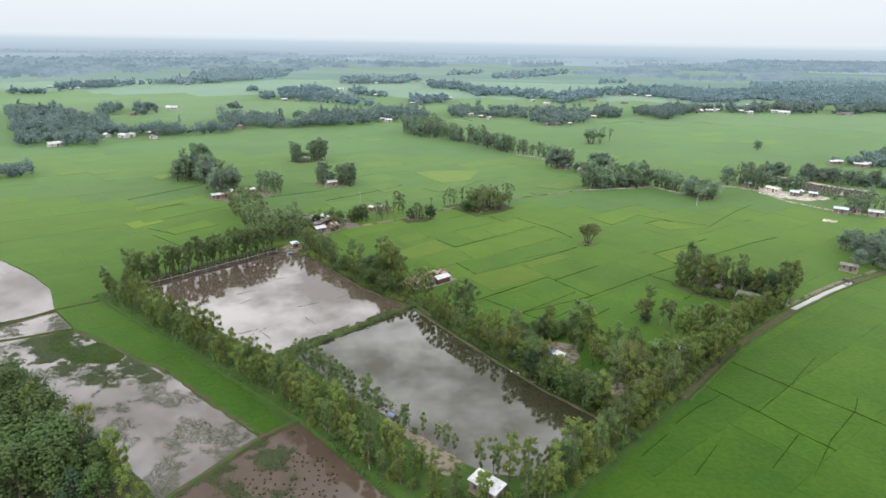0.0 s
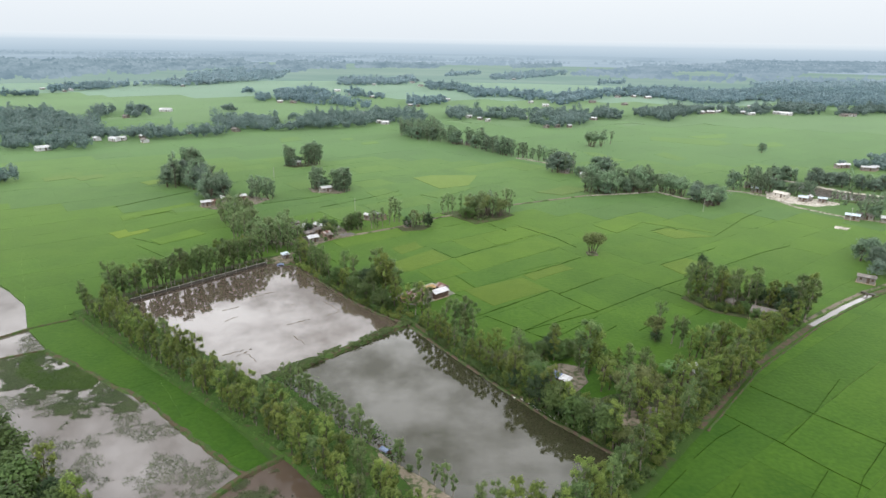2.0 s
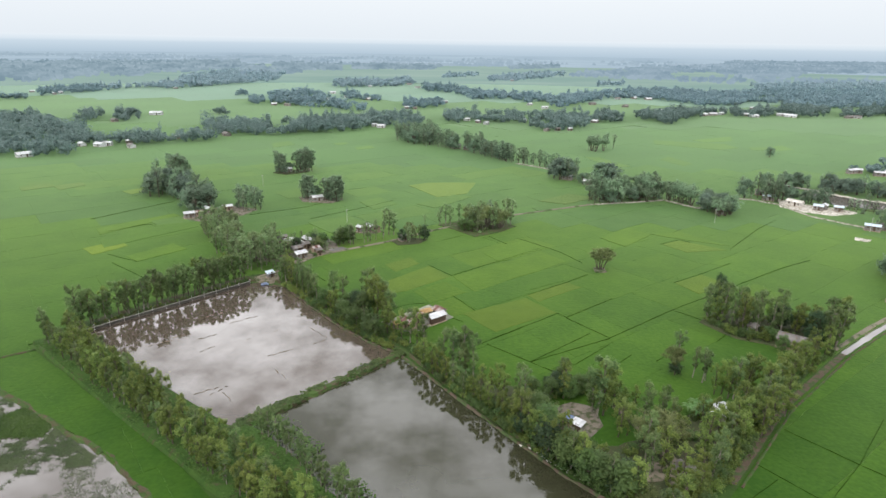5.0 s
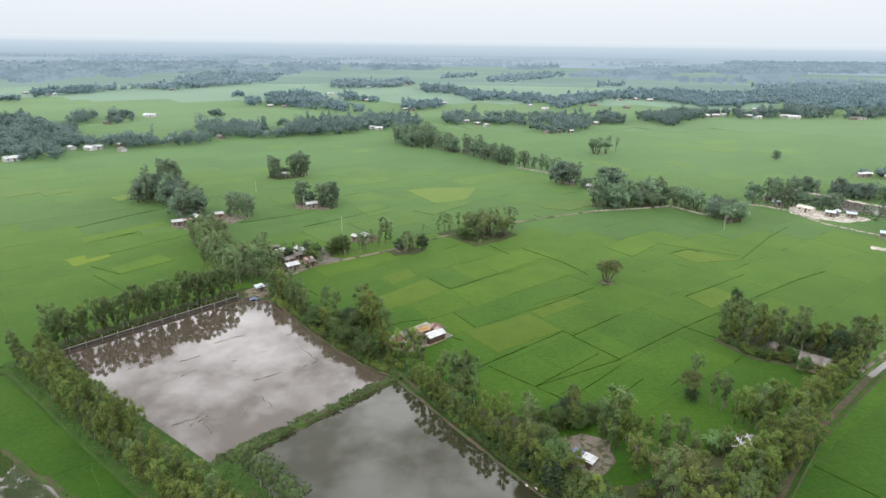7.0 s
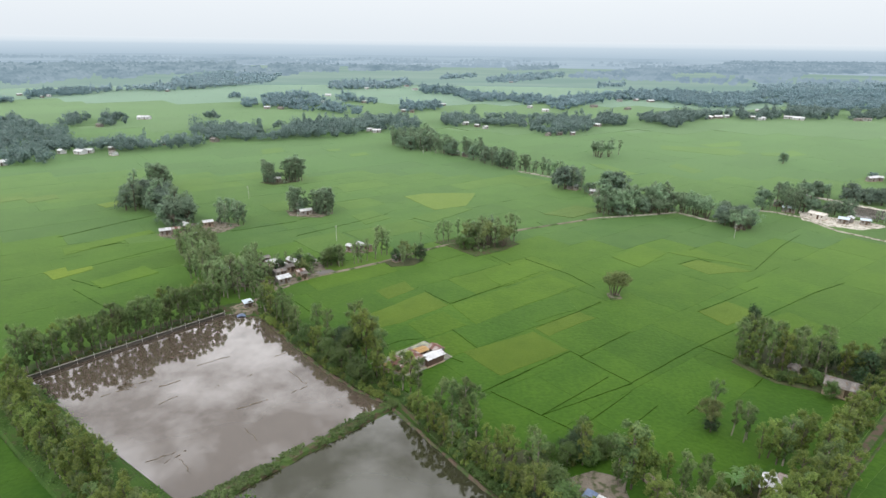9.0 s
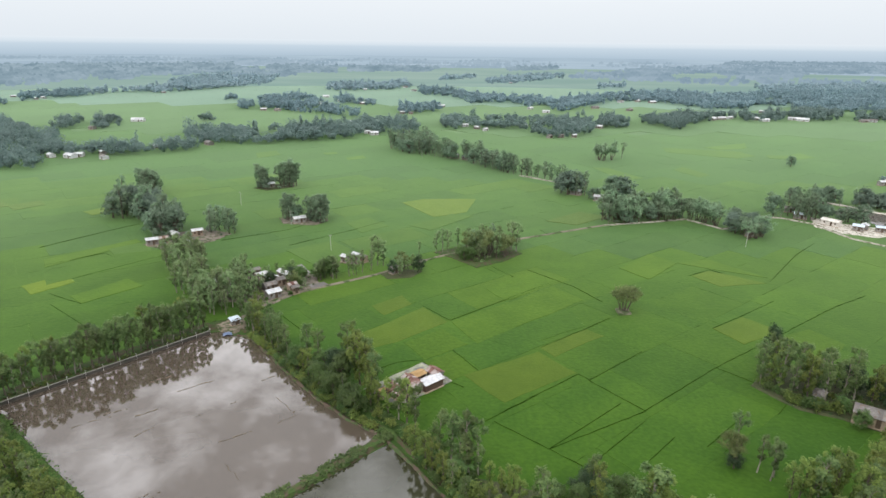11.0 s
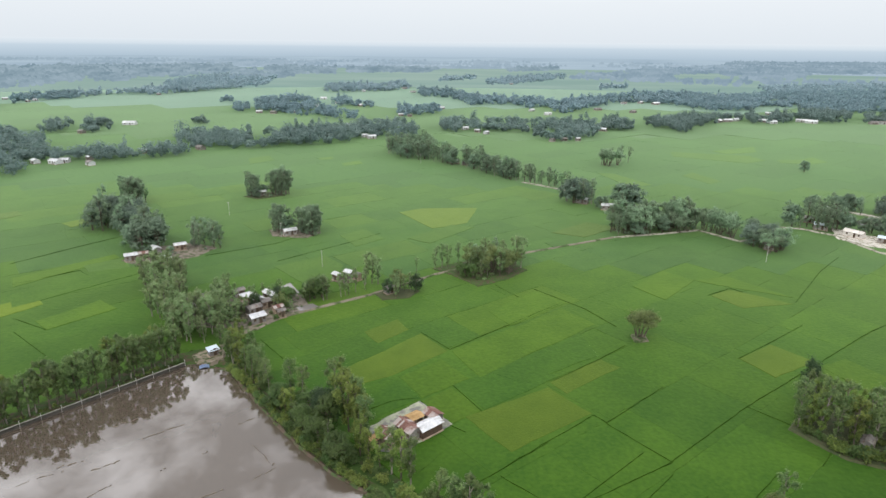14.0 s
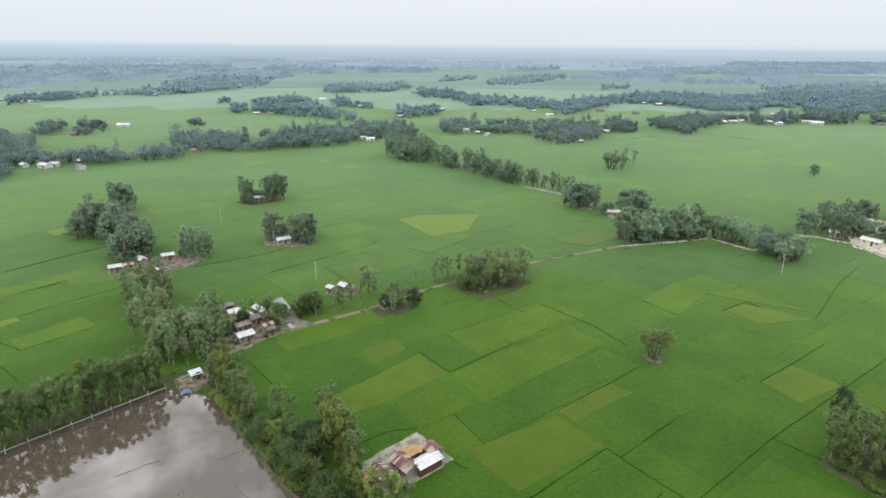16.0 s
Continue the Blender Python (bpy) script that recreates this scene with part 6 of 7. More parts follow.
mound("wood_ground", [(-104, 122), (-94, 123), (-84, 113), (-72, 104), (-60, 96), (-48, 86), (-50, 76), (-110, 76)], 0.25, M_GROVE, "dark leaf-strewn ground under broad trees", "ground", 0.6, 0.8)
# the village strip
grove([(-68, 226), (-58, 227), (-57, 236), (-61, 244), (-68, 243), (-73, 236)], 24, E_A, (0.85, 1.12), 0.4, 1.7)
grove([(-80, 240), (-72, 246), (-76, 258), (-84, 256)], 12, ("acacia", "eucalyptus"), (0.85, 1.12), 0.4, 1.9)
grove([(-86, 256), (-76, 260), (-82, 276), (-92, 282), (-96, 272)], 20, ("eucalyptus", "acacia", "acacia"), (0.85, 1.1), 0.4, 2.1)
grove([(-66, 248), (-61.5, 249), (-62, 258), (-66, 260)], 7, ("acacia", "mango", "eucalyptus"), (0.62, 0.9), 0.4, 2.0)
grove([(-53, 226), (-48, 228), (-42, 216), (-48, 216)], 8, ("acacia", "eucalyptus"), (0.62, 0.85), 0.4, 1.7)
grove([(-47.5, 252), (-43.5, 251), (-43, 256), (-46.5, 257)], 4, ("dark", "mango", "spreading"), (0.5, 0.72), 0.4, 1.8)
grove([(-41, 254), (-36, 258), (-32, 262), (-37, 264)], 5, ("acacia", "mango"), (0.58, 0.83), 0.4, 1.8)
row([(-34, 257), (-26, 262), (-20, 267)], 2.6, ("slender", "acacia"), (0.64, 0.9), 0.8, 0.4)
for x, y, kind, size in ((-21.5, 271.2, "slender", 1.1), (-19.2, 272.0, "eucalyptus", 1.05), (-17.2, 271.4, "eucalyptus", 0.95), (-4.5, 283.7, "slender", 0.6), (2.0, 286.6, "eucalyptus", 0.85),
                         (4.4, 287.4, "slender", 0.95), (6.4, 287.0, "eucalyptus", 1.0), (10.5, 291.0, "slender", 0.9), (33.2, 288.4, "eucalyptus", 1.25), (31.6, 290.4, "eucalyptus", 1.1)):
    tree(kind, x, y, size, 0.4)
grove([(-15, 266), (-10, 268.5), (-4, 265.5), (-6.5, 261), (-12, 259.5)], 9, ("spreading", "acacia", "dark", "eucalyptus"), (0.5, 0.72), 0.4, 2.0)
grove([(11, 285), (18, 277), (25, 278), (33, 285), (28, 294), (16, 293)], 21, ("eucalyptus", "acacia", "slender", "eucalyptus", "spreading"), (0.72, 1.05), 0.4, 2.3)
tree("spreading", 59.0, 231.4, 0.98, 0.7, 1.1)
tree("spreading", 58.2, 232.0, 0.9, 0.7, 1.1)
for x, y, kind, size in ((-52.4, 250.8, "dark", 0.62), (-46.0, 248.8, "acacia", 0.55), (-43.8, 251.0, "mango", 0.5), (-50.0, 256.8, "acacia", 0.5), (-54.6, 243.2, "acacia", 0.72), (-54.2, 237.6, "eucalyptus", 0.8),
                         (-55.0, 234.0, "acacia", 0.75), (-59.6, 240.4, "acacia", 0.8), (-61.4, 239.0, "eucalyptus", 0.85), (-64.4, 241.0, "acacia", 0.8), (-40.6, 247.4, "slender", 0.5), (-58.4, 248.2, "acacia", 0.75),
                         (-56.0, 245.6, "mango", 0.55), (-38.4, 256.4, "acacia", 0.6), (-56.6, 230.6, "acacia", 0.72), (-66.2, 236.6, "eucalyptus", 0.95), (-62.4, 232.0, "acacia", 0.9), (-47.6, 261.6, "acacia", 0.6), (-44.6, 243.6, "shrub", 0.7)):
    tree(kind, x, y, size, 0.45)
# clumps on far mounds
grove([(-70, 334), (-64, 327), (-47, 327), (-52, 336), (-62, 338)], 14, ("shrub", "shrub", "mango"), (0.4, 0.8), 0.4, 1.8)
grove([(-99, 397), (-90, 393), (-77, 401), (-86, 407)], 12, ("shrub", "mango"), (0.5, 0.8), 0.4, 2.0)
grove([(-112, 296), (-103, 290), (-88, 301), (-86, 309), (-96, 314), (-110, 308)], 18, ("shrub", "shrub", "mango"), (0.3, 0.5), 0.4, 2.2)
grove([(-70, 336), (-64, 329), (-62, 333), (-66, 338)], 8, ("eucalyptus", "acacia"), (0.92, 1.2), 0.4, 1.7, 1.25)
grove([(-57, 331), (-50, 326), (-46, 331), (-53, 337)], 15, ("eucalyptus", "acacia", "acacia"), (0.9, 1.25), 0.4, 1.6, 1.25)
grove([(-99, 398), (-93, 396), (-93, 402), (-97, 404)], 7, ("eucalyptus", "acacia"), (1.0, 1.3), 0.4, 1.8, 1.25)
grove([(-87, 400), (-79, 398), (-76, 403), (-84, 407)], 13, ("eucalyptus", "acacia", "acacia"), (1.0, 1.4), 0.4, 1.7, 1.25)
grove([(-158, 388), (-149, 374), (-140, 376), (-146, 390)], 15, ("eucalyptus", "acacia", "acacia"), (1.05, 1.4), 0.3, 2.2, 1.2)
grove([(-152, 352), (-145, 332), (-130, 327), (-122, 334), (-130, 348)], 22, ("mango", "dark", "acacia"), (1.09, 1.47), 0.3, 2.8)
grove([(-122, 322), (-114, 305), (-104, 309), (-108, 320)], 12, ("eucalyptus", "mango", "acacia"), (1.09, 1.41), 0.3, 2.2)
grove([(-96, 318), (-92, 306), (-82, 308), (-86, 320)], 11, ("eucalyptus", "acacia"), (0.8, 1.05), 0.3, 1.9, 1.1)
grove([(79, 328), (92, 331), (106, 335), (119, 340), (117, 348), (92, 342), (78, 336)], 38, ("eucalyptus", "acacia", "spreading", "acacia"), (0.9, 1.36), 0.4, 1.8)
grove([(119, 339), (129, 325), (133, 328), (124, 345)], 12, ("acacia", "spreading"), (0.77, 1.09), 0.4, 2.0)
grove([(128, 318), (134, 305), (143, 310), (142, 322), (136, 328)], 14, ("mango", "dark", "spreading"), (0.7, 1.09), 0.4, 2.0)
grove([(70, 392), (78, 380), (84, 382), (78, 396)], 8, ("eucalyptus", "dark"), (1.15, 1.54), 0.4, 2.2)
grove([(94, 384), (100, 376), (106, 382), (100, 388)], 7, ("mango", "dark"), (0.9, 1.22), 0.4, 2.2)
grove([(160, 352), (164, 340), (176, 335), (184, 342), (174, 354)], 14, ("mango", "acacia", "eucalyptus"), (0.9, 1.28), 0.4, 2.2)
grove([(186, 372), (194, 362), (214, 372), (208, 380)], 9, ("acacia", "mango"), (0.77, 1.15), 0.4, 2.4)
grove([(206, 366), (256, 336), (262, 344), (214, 376)], 20, ("acacia", "dark"), (0.64, 1.02), 0.4, 3.0)
grove([(190, 290), (198, 280), (216, 278), (214, 296)], 12, ("mango", "acacia", "eucalyptus"), (0.77, 1.28), 0.4, 2.4)
grove([(115, 498), (120, 490), (138, 504), (134, 512)], 10, ("slender", "spreading"), (1.02, 1.28), 0.3, 2.5)
grove([(178, 340), (186, 342), (200, 334), (198, 330), (186, 334)], 9, ("acacia", "mango", "eucalyptus"), (0.6, 0.95), 0.4, 2.0)
grove([(200, 322), (214, 318), (216, 312), (204, 314)], 7, ("acacia", "shrub"), (0.6, 0.9), 0.4, 2.0)
grove([(214, 364), (262, 338), (268, 346), (222, 374)], 18, ("acacia", "mango", "slender"), (0.6, 1.0), 0.4, 2.6)
tree("mango", 244.3, 474.9, 0.85, 0.3)
tree("mango", 330, 455, 0.8, 0.3)


def banana(x, y, h=3.4):
    rs = np.random.RandomState(int(x * 7 + y))
    ob = thing("banana_plant", pose(x, y, 0.4), "green banana plant with broad arching leaves", "plant", "banana plants")
    v, f = rod_data([(0, 0, 0), (0.05, 0, h * 0.35), (0, 0, h * 0.6)], [0.16, 0.13, 0.07], 7)
    attach("stem", mesh_from("stem", v, f, L_BANANA), ob)
    for i in range(8):
        w = i * 2.4 + rs.uniform(-0.2, 0.2)
        out, side = Vector((math.cos(w), math.sin(w), 0)), Vector((-math.sin(w), math.cos(w), 0))
        verts, faces = [], []
        for k in range(6):
            u = k / 5
            c = out * (1.9 * u) + Vector((0, 0, h * 0.58 + 1.5 * u - 1.7 * u * u))
            half_w = 0.32 * math.sin(math.pi * (0.12 + 0.86 * u))
            verts += [c - side * half_w - Vector((0, 0, 0.08)), c, c + side * half_w - Vector((0, 0, 0.08))]
        for k in range(5):
            faces += [(3 * k, 3 * k + 1, 3 * k + 4, 3 * k + 3), (3 * k + 1, 3 * k + 2, 3 * k + 5, 3 * k + 4)]
        attach("leaf", mesh_from("leaf", verts, faces, L_BANANA), ob)


for x, y in ((57.6, 141.8), (58.8, 143.0), (60.2, 144.2), (56.4, 140.6), (57.4, 144.0), (55.2, 142.2), (6.0, 158.6), (7.4, 157.0)):
    banana(x, y)


# ---- belts of woods farther off ----
FAR_HOUSES = [(-277, 441, 9), (-600, 968, 6), (-547, 934, 6), (-549, 954, 6), (-264, 488, 6), (-250, 487, 8), (-247, 492, 6), (-236, 503, 5), (-225, 483, 6), (-300, 698, 12),
    (-313, 635, 6), (-211, 532, 5), (-324, 579, 8), (-177, 550, 7), (-205, 818, 7), (-187, 813, 7), (-166, 823, 5), (-164, 1021, 9), (-133, 952, 6), (-154, 903, 7), (-203, 1050, 6),
    (-97, 911, 6), (-55, 1260, 9), (-36, 1169, 9), (-122, 1283, 8), (-123, 1184, 6), (-37, 796, 6), (-27, 790, 5), (0, 881, 8), (10, 882, 7), (-53, 615, 7), (-60, 623, 5), (-83, 698, 5),
    (42, 661, 5)]
FAR_HOUSES_2 = [(49, 649, 5), (91, 679, 5), (31, 679, 6), (123, 864, 7), (136, 821, 8), (165, 1437, 7), (211, 882, 9), (164, 676, 7), (272, 977, 8), (406, 1750, 9), (248, 855, 9),
    (301, 991, 9), (317, 974, 10), (278, 803, 5), (376, 1043, 7), (312, 757, 10), (325, 764, 9), (338, 772, 7), (365, 763, 9), (368, 751, 9), (408, 767, 9), (414, 756, 12), (457, 790, 7),
    (479, 751, 8), (490, 752, 8), (481, 824, 6), (413, 845, 7), (-432, 1076, 6), (102, 605, 5), (113, 609, 5), (125, 610, 4)]
def woods(name, polys, mat, label, seed, space=6.4, per=130, size=1.1, h=11.5, open_at=-0.36):
    """Woods seen from afar: many lobed crowns of leaf sprays, one mesh."""
    rs = np.random.RandomState(seed)
    pts, nrm = [], []
    for poly in polys:
        xs, ys = [p[0] for p in poly], [p[1] for p in poly]
        for _ in range(int(abs(area(poly)) / space ** 2) + 3):
            for _ in range(40):
                x, y = rs.uniform(min(xs), max(xs)), rs.uniform(min(ys), max(ys))
                if inside(poly, x, y):
                    break
            if any(abs(x - a) < 0.5 * ln + 2 and -20 < y - b < 4 for a, b, ln in FAR_HOUSES + FAR_HOUSES_2):
                continue
            lie = noise.noise(Vector((x * 0.025, y * 0.025, 7.0)))
            if lie < open_at:
                continue
            tall = h * rs.uniform(0.5, 1.05) * (0.92 + 0.5 * lie)
            wide = tall * rs.uniform(0.36, 0.62)
            if rs.uniform() < 0.07:
                tall, wide = h * rs.uniform(1.05, 1.4), h * rs.uniform(0.2, 0.3)
            lobes = 4
            for k in range(lobes):
                w = rs.uniform(0, 2 * math.pi)
                c = np.array((x + 0.5 * wide * math.cos(w), y + 0.5 * wide * math.sin(w), tall * rs.uniform(0.36, 0.80)))
                d = rs.normal(size=(per // lobes, 3))
                d /= np.linalg.norm(d, axis=1, keepdims=True)
                p = c + d * np.array((0.62 * wide, 0.62 * wide, tall * 0.26)) * rs.uniform(0.7, 1.05, (per // lobes, 1))
                p[:, 2] = np.maximum(p[:, 2], 0.3)
                pts.append(p)
                nrm.append(d + np.array((0, 0, 0.5)) + rs.normal(size=(per // lobes, 3)) * 0.3)
    v, f = cards(np.concatenate(pts), np.concatenate(nrm), size, 0.6, rs)
    return tagged(new(name, mesh_from(name, v, f, mat)), label, "woods", "", "stuff")


DIAGONAL = ("eucalyptus", "acacia", "mango", "eucalyptus")
grove([(-36, 540), (-18, 516), (2, 504), (10, 512), (-4, 560), (-24, 566)], 60, DIAGONAL, (1.0, 1.45), 0.3, 2.4)
grove([(2, 503), (20, 488), (38, 458), (44, 466), (28, 496), (10, 512)], 40, DIAGONAL, (0.9, 1.4), 0.3, 2.2)
grove([(38, 458), (50, 440), (56, 446), (44, 466)], 16, DIAGONAL, (0.9, 1.3), 0.3, 2.0)
row([(56, 442), (66, 430), (76, 421)], 2.2, ("eucalyptus", "acacia", "acacia"), (0.7, 1.05), 1.8, 0.3, 1.3)
bank("tree_line_path", [(54, 437), (64, 428), (75, 416), (80, 408)], 1.4, 0.5, M_SAND, "pale earth path along a tree line", "path", 0.4, 0.3)
BELT_WOODS = [
    [(-292, 427), (-248, 439), (-264, 484), (-264, 504), (-293, 548), (-346, 608), (-398, 654), (-458, 658)],
    [(-265, 484), (-225, 496), (-198, 506), (-181, 518), (-180, 544), (-194, 552), (-235, 522), (-280, 514)],
    [(-199, 558), (-181, 547), (-137, 553), (-118, 564), (-83, 580), (-41, 613), (-25, 603), (-6, 662), (-42, 707), (-98, 682), (-152, 624), (-175, 630), (-221, 626)],
    [(6, 663), (33, 656), (60, 641), (74, 669), (90, 644), (96, 612), (109, 598), (124, 607), (145, 632), (154, 658), (167, 727), (80, 730), (12, 723)],
]
BELT_WOODS_2 = [
    [(154, 658), (191, 679), (217, 726), (227, 682), (234, 656), (258, 694), (297, 739), (317, 788), (258, 776), (183, 740)],
    [(294, 734), (327, 737), (352, 792), (317, 788)],
    [(340, 744), (364, 740), (390, 754), (421, 812), (366, 806)],
    [(397, 755), (422, 746), (449, 754), (483, 792), (520, 864), (444, 841)],
    [(475, 756), (497, 747), (539, 786), (567, 777), (630, 861), (514, 815)],
    [(-243, 704), (-224, 706), (-230, 721), (-247, 720)],
    [(-313, 631), (-298, 632), (-294, 669), (-304, 693), (-340, 694)],
    [(-351, 636), (-335, 633), (-344, 674), (-356, 698), (-364, 677)],
]
MIDDLE_WOODS = [
    [(-564, 913), (-542, 907), (-527, 968), (-511, 992), (-535, 1035), (-617, 1022)],
    [(-571, 834), (-537, 855), (-557, 886), (-598, 872)],
    [(-293, 941), (-277, 953), (-288, 992), (-306, 990)],
    [(-236, 822), (-219, 824), (-237, 885), (-253, 883)],
    [(-218, 839), (-189, 820), (-151, 790), (-110, 763), (-84, 753), (-87, 784), (-131, 850), (-178, 987), (-207, 1050), (-246, 957)],
    [(-133, 916), (-80, 888), (-81, 941), (-145, 992)],
    [(-45, 802), (-24, 784), (-7, 806), (14, 851), (7, 898), (-44, 860)],
    [(-24, 1090), (17, 1060), (64, 941), (71, 1045), (29, 1166), (-28, 1233)],
]
MIDDLE_WOODS_2 = [
    [(35, 919), (64, 941), (109, 947), (133, 865), (153, 817), (211, 915), (279, 988), (326, 975), (359, 892), (466, 1153), (324, 1144), (293, 1101), (196, 998), (129, 1009), (72, 1068), (60, 1021)],
    [(352, 875), (429, 900), (455, 954), (498, 942), (547, 1024), (475, 994), (550, 1140), (455, 1125)],
    [(474, 889), (528, 865), (599, 873), (659, 879), (974, 1290), (766, 1213), (578, 1198), (512, 1062), (559, 1047)],
]
OUTER_WOODS = [
    [(-485, 1081), (-428, 1065), (-403, 1122), (-372, 1203), (-326, 1262), (-343, 1419), (-371, 1590), (-543, 1700), (-561, 1516), (-483, 1199), (-502, 1119)],
    [(-185, 1131), (-123, 1185), (-73, 1193), (-40, 1281), (-62, 1391), (-142, 1355), (-203, 1304)],
    [(11, 1496), (102, 1619), (110, 1740), (19, 1627)],
    [(108, 1384), (163, 1416), (234, 1520), (336, 1703), (362, 1872), (188, 1697), (120, 1544)],
    [(312, 1276), (376, 1304), (392, 1361), (334, 1350)],
    [(-522, 1013), (-488, 1068), (-505, 1105), (-552, 1070)],
    [(598, 1215), (960, 1273), (1115, 1475), (782, 1433), (655, 1354)],
]
HAZY_WOODS = [
    [(-845, 1117), (-736, 1168), (-706, 1224), (-742, 1375), (-646, 1420), (-693, 1566), (-611, 1648), (-557, 1841), (-752, 2475), (-1542, 2022)],
    [(-436, 1444), (-344, 1656), (-402, 1929), (-647, 2135)],
    [(-451, 1796), (-274, 1846), (-334, 2246), (-603, 2394)],
    [(-253, 1932), (-21, 2001), (16, 2312), (-304, 2316)],
    [(230, 2076), (432, 2284), (480, 2535), (259, 2337)],
]
HAZY_WOODS_2 = [
    [(336, 1703), (401, 1606), (535, 1513), (588, 1621), (694, 1960), (888, 2090), (853, 1858), (777, 1663), (909, 1691), (1222, 2098), (1684, 2219), (2998, 3936), (1700, 3700), (1150, 2700), (760, 2400), (560, 2050)],
    [(549, 1516), (583, 1436), (672, 1413), (766, 1608), (568, 1567)],
    [(685, 1416), (794, 1456), (1133, 1499), (1212, 1602), (1050, 1570), (894, 1562), (768, 1584)],
]
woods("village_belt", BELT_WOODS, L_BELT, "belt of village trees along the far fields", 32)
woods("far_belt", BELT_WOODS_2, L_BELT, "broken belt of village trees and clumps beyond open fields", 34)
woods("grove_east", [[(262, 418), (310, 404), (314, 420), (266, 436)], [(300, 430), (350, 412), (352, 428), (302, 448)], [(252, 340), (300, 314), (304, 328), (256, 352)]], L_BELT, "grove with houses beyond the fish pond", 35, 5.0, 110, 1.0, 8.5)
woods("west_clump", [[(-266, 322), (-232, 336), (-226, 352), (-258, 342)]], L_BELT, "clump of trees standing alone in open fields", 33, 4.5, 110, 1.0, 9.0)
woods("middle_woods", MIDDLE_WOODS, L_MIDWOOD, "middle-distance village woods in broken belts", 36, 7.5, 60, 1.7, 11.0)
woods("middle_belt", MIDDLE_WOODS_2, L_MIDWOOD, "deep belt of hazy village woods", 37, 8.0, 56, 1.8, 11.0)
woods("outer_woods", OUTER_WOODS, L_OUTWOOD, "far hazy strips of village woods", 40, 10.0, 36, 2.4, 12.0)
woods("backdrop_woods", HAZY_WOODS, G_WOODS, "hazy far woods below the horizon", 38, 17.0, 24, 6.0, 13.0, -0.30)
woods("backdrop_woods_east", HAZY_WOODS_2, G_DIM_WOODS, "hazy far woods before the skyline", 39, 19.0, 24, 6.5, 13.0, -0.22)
strip_rand = random.Random(17)
FAINT_WOODS = []
for k in range(46):
    reach, bearing, half = strip_rand.uniform(2350, 3700), radians(strip_rand.uniform(-42, 42)), strip_rand.uniform(110, 330)
    deep = strip_rand.uniform(40, 110)
    cx, cy = reach * math.sin(bearing), reach * math.cos(bearing)
    FAINT_WOODS.append([(cx - half, cy), (cx - 0.4 * half, cy - 0.6 * deep), (cx + 0.5 * half, cy - 0.3 * deep), (cx + half, cy + 0.3 * deep), (cx + 0.2 * half, cy + deep), (cx - 0.6 * half, cy + 0.7 * deep)])
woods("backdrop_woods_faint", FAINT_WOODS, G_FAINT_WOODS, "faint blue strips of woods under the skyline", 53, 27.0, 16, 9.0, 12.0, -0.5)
far_rand = random.Random(8)
for x, y, length in FAR_HOUSES + FAR_HOUSES_2:
    house(x, y, far_rand.choice((-40, 50, 20, -25, 5)), length, 0.55 * length + 0.8, 2.2, far_rand.choice((M_TIN, M_TIN, M_TIN_OLD)), far_rand.choice((M_WALL_TIN, M_TIN)), "pale-roofed village house standing among far trees", 0.3, 22, 4.0)


# ---- weeds in the flooded fields, grass on the banks ----
def tufts(name, polys, n, mat, label, seed, size=0.34, thick=0.5, per=5, cut=0.0, z=0.05, scale=0.10):
    rs = np.random.RandomState(seed)
    pts, nrm = [], []
    for poly in polys:
        xs, ys = [p[0] for p in poly], [p[1] for p in poly]
        tries = 0
        got = 0
        while got < n and tries < n * 12:
            tries += 1
            x, y = rs.uniform(min(xs), max(xs)), rs.uniform(min(ys), max(ys))
            if not inside(poly, x, y) or noise.noise(Vector((x * scale, y * scale, seed))) + 0.5 * noise.noise(Vector((x * scale * 4, y * scale * 4, seed))) < cut:
                continue
            got += 1
            p = np.array((x, y, z)) + rs.normal(size=(per, 3)) * np.array((thick, thick, 0.04)) + np.array((0, 0, 0.06))
            pts.append(p)
            nrm.append(rs.normal(size=(per, 3)) * 0.35 + np.array((0, 0, 1.0)))
    v, f = cards(np.concatenate(pts), np.concatenate(nrm), size, 0.7, rs)
    return tagged(new(name, mesh_from(name, v, f, mat)), label, "weeds", "", "stuff")


tufts("water_weeds", [FLOODS[0]], 16000, L_WEED, "patches of low weeds standing in flood water", 41, 0.13, 0.30, 4, 0.10, 0.05, 0.13)
tufts("weed_carpet", [[(-106, 146), (-99, 149), (-84, 141.5), (-70, 131), (-62, 125), (-76, 121), (-92, 128), (-110, 136)]], 15000, L_WEED, "broken carpet of brown-green water weeds", 52, 0.14, 0.26, 4, 0.0, 0.05, 0.22)
tufts("plot_weeds", [FLOODS[1]], 900, L_WEED, "low weeds in a small flooded plot", 47, 0.17, 0.30, 4, 0.0, 0.05, 0.13)
tufts("field_weeds", [[(-29.5, 107.5), (-34.6, 102.8), (-50, 80), (-22, 80)]], 4200, L_WEED, "green weeds in a muddy field", 42, 0.15, 0.36, 5, 0.06, 0.05, 0.16)
tufts("marsh_grass", [[(-102, 147.4), (-97, 152.5), (-90, 151.5), (-79.5, 144.0), (-78, 133), (-88, 132.5), (-98, 138.5)]], 5200, L_GRASS, "lush green marsh grass at the flooded field's edge", 43, 0.26, 0.4, 6, -0.12)


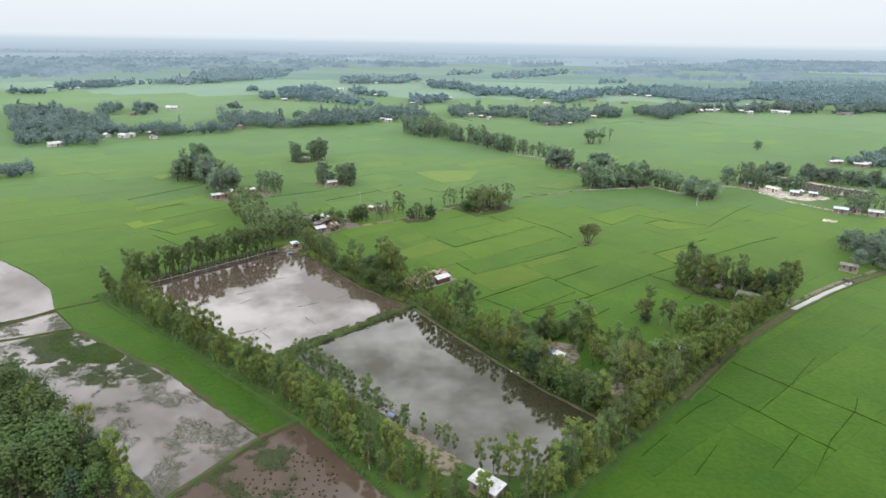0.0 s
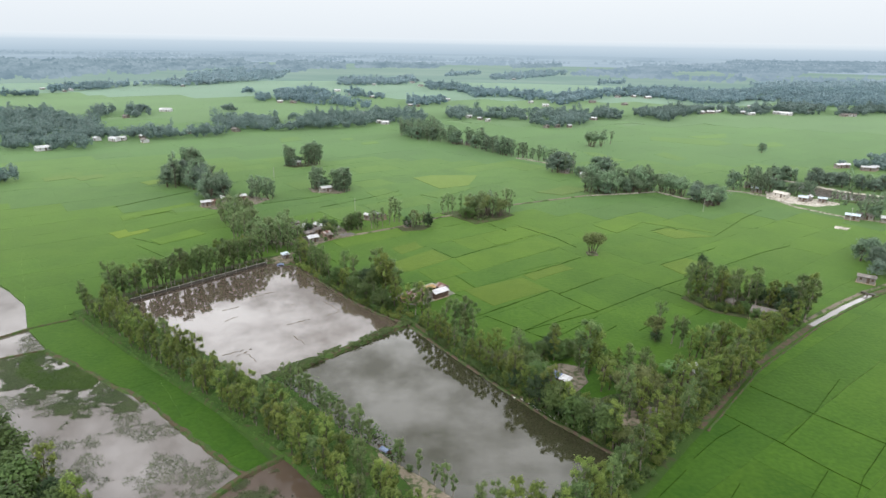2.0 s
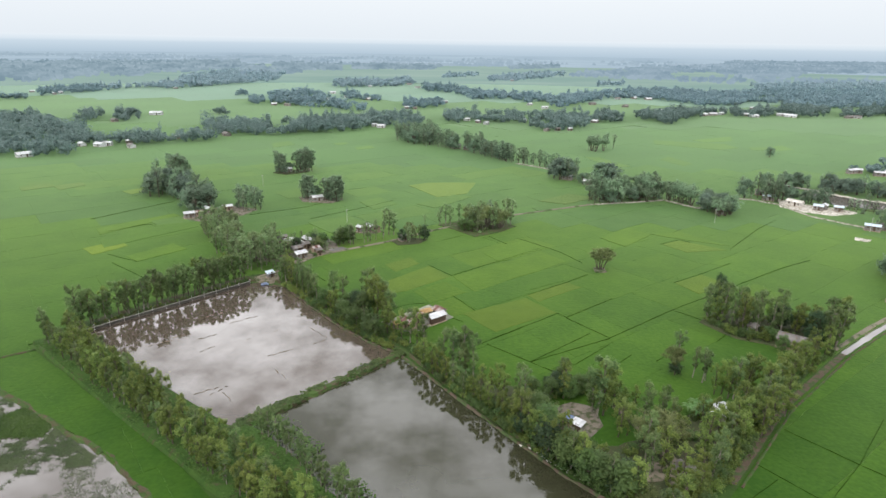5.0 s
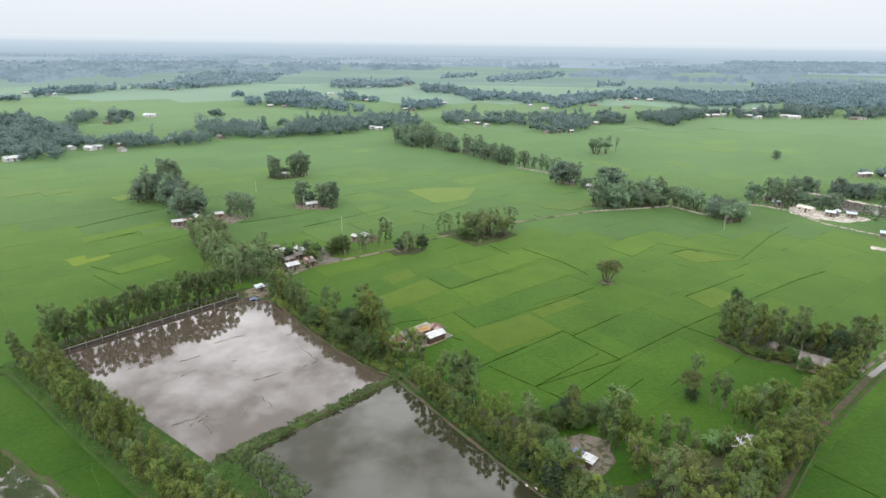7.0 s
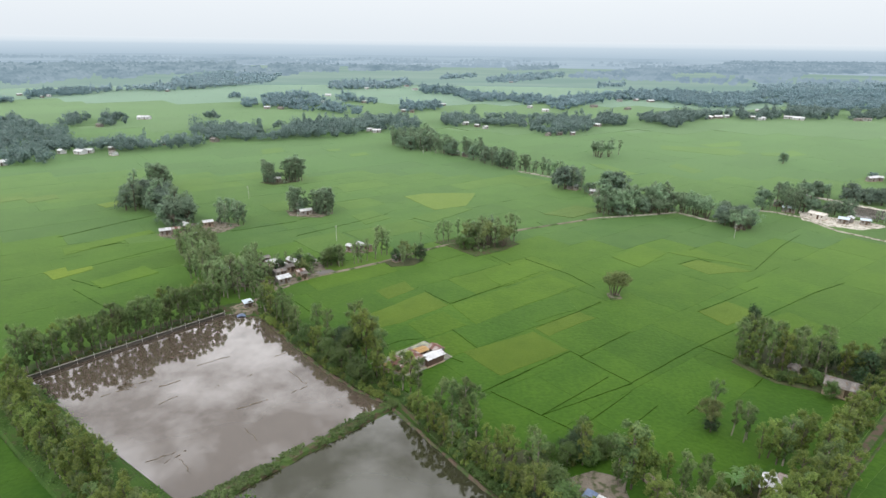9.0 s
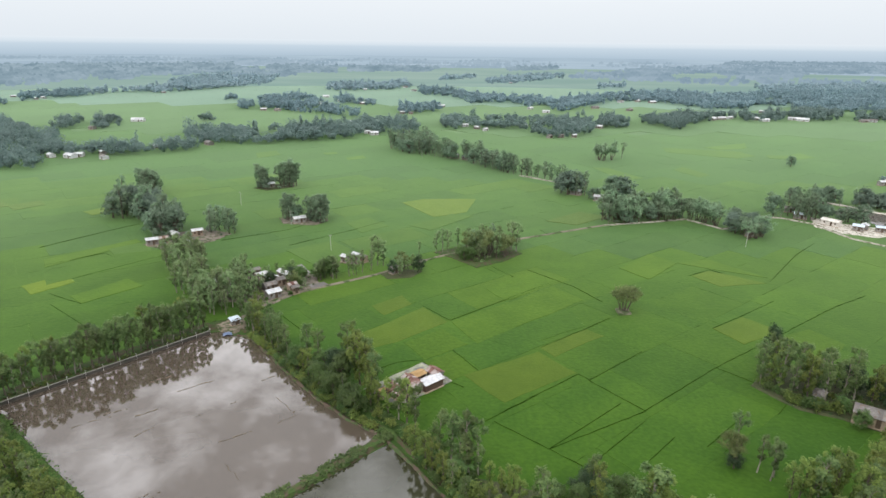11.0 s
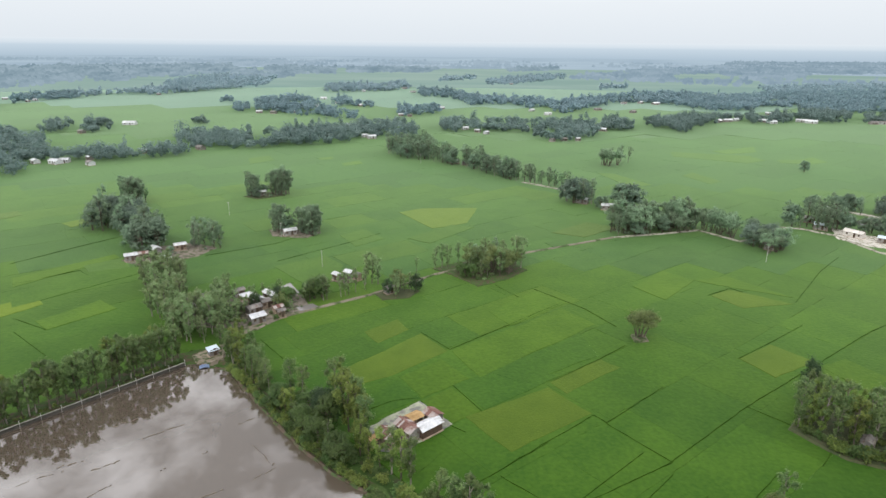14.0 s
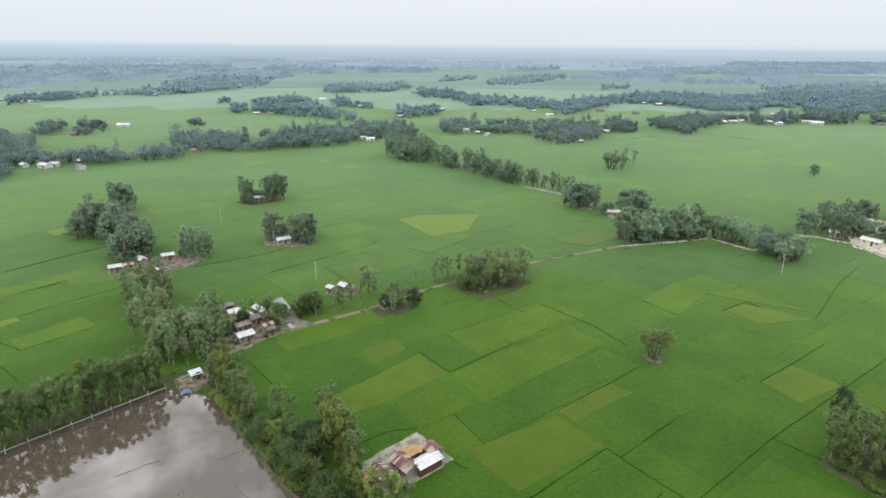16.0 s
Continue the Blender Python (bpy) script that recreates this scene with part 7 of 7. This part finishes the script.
def seedlings():
    """Planted clumps in uneven lines over the muddy water."""
    rs = np.random.RandomState(61)
    pts, nrm = [], []
    for i in range(17):
        for k in range(13):
            x, y = -36.5 + i * 1.15 + 0.25 * rs.normal(), 86.5 + k * 1.25 + 0.25 * rs.normal()
            if not inside([(-36, 90), (-30, 99.5), (-24, 99.5), (-13.5, 91.4), (-15, 84), (-36, 84)], x, y) or rs.uniform() < 0.25:
                continue
            d = rs.normal(size=(9, 3)) * np.array((0.12, 0.12, 0.05))
            pts.append(np.array((x, y, 0.13)) + d)
            nrm.append(d + np.array((0, 0, 0.12)))
    v, f = cards(np.concatenate(pts), np.concatenate(nrm), 0.2, 0.6, rs)
    return tagged(new("seedling_clumps", mesh_from("seedling_clumps", v, f, L_SEEDLING)), "small dark planted clumps in lines in muddy water", "seedlings", "", "stuff")


seedlings()
tufts("dike_grass", [[(-42.5, 136.6), (-8.5, 170.4), (-7.0, 168.6), (-40.6, 134.2)]], 700, L_MANGO, "leafy weeds along a pond dike", 44, 0.42, 0.3, 6, -0.1, 0.6)
tufts("bank_grass", [[(-104, 173), (-94, 179), (-41, 135), (-31, 140), (-6, 112), (-9, 88), (-28.7, 110), (-69, 143)]], 1500, L_GRASS, "rough grass and weeds under bank trees", 45, 0.4, 0.5, 5, -0.15, 0.7)
tufts("track_grass", [[(-52, 219), (-5.5, 173.5), (9, 155.5), (29, 128), (31, 129), (11, 157), (-3, 176), (-50, 222)]], 1500, L_GRASS, "rough grass along the pond track", 46, 0.45, 0.4, 5, -0.1, 0.5)
edge = [(-98.7, 150.5), (-63.5, 128.3), (-34.6, 103.8)]
for (x0, y0), (x1, y1) in zip(edge, edge[1:]):
    wob = [(x0 + (x1 - x0) * k / 8 + 0.9 * noise.noise(Vector((k * 1.7, x0, 0))), y0 + (y1 - y0) * k / 8 + 0.9 * noise.noise(Vector((k * 1.7, y0, 5)))) for k in range(9)]
    bank("flood_edge", wob, 0.5, 0.30, M_GRASS, "uneven grassy edge of a flooded field", "bank", 0.7, 0.8)
bank("flood_bund", [(-121, 149.5), (-110.6, 162.0), (-101.5, 169.0)], 0.5, 0.5, M_GRASS, "grassy bund between flooded fields", "bund", 0.4, 0.25)
bank("flood_bund_small", [(-98.7, 150.5), (-107, 146.0), (-122, 138.5)], 0.35, 0.35, M_GRASS, "thin muddy bund in flood water", "bund", 0.3, 0.25)
bank("flood_bund_south", [(-28.2, 110.0), (-34.6, 104.0), (-45.5, 87.0), (-49, 80)], 0.9, 0.5, M_GRASS, "grassy bund between muddy fields", "bund", 0.4, 0.3)
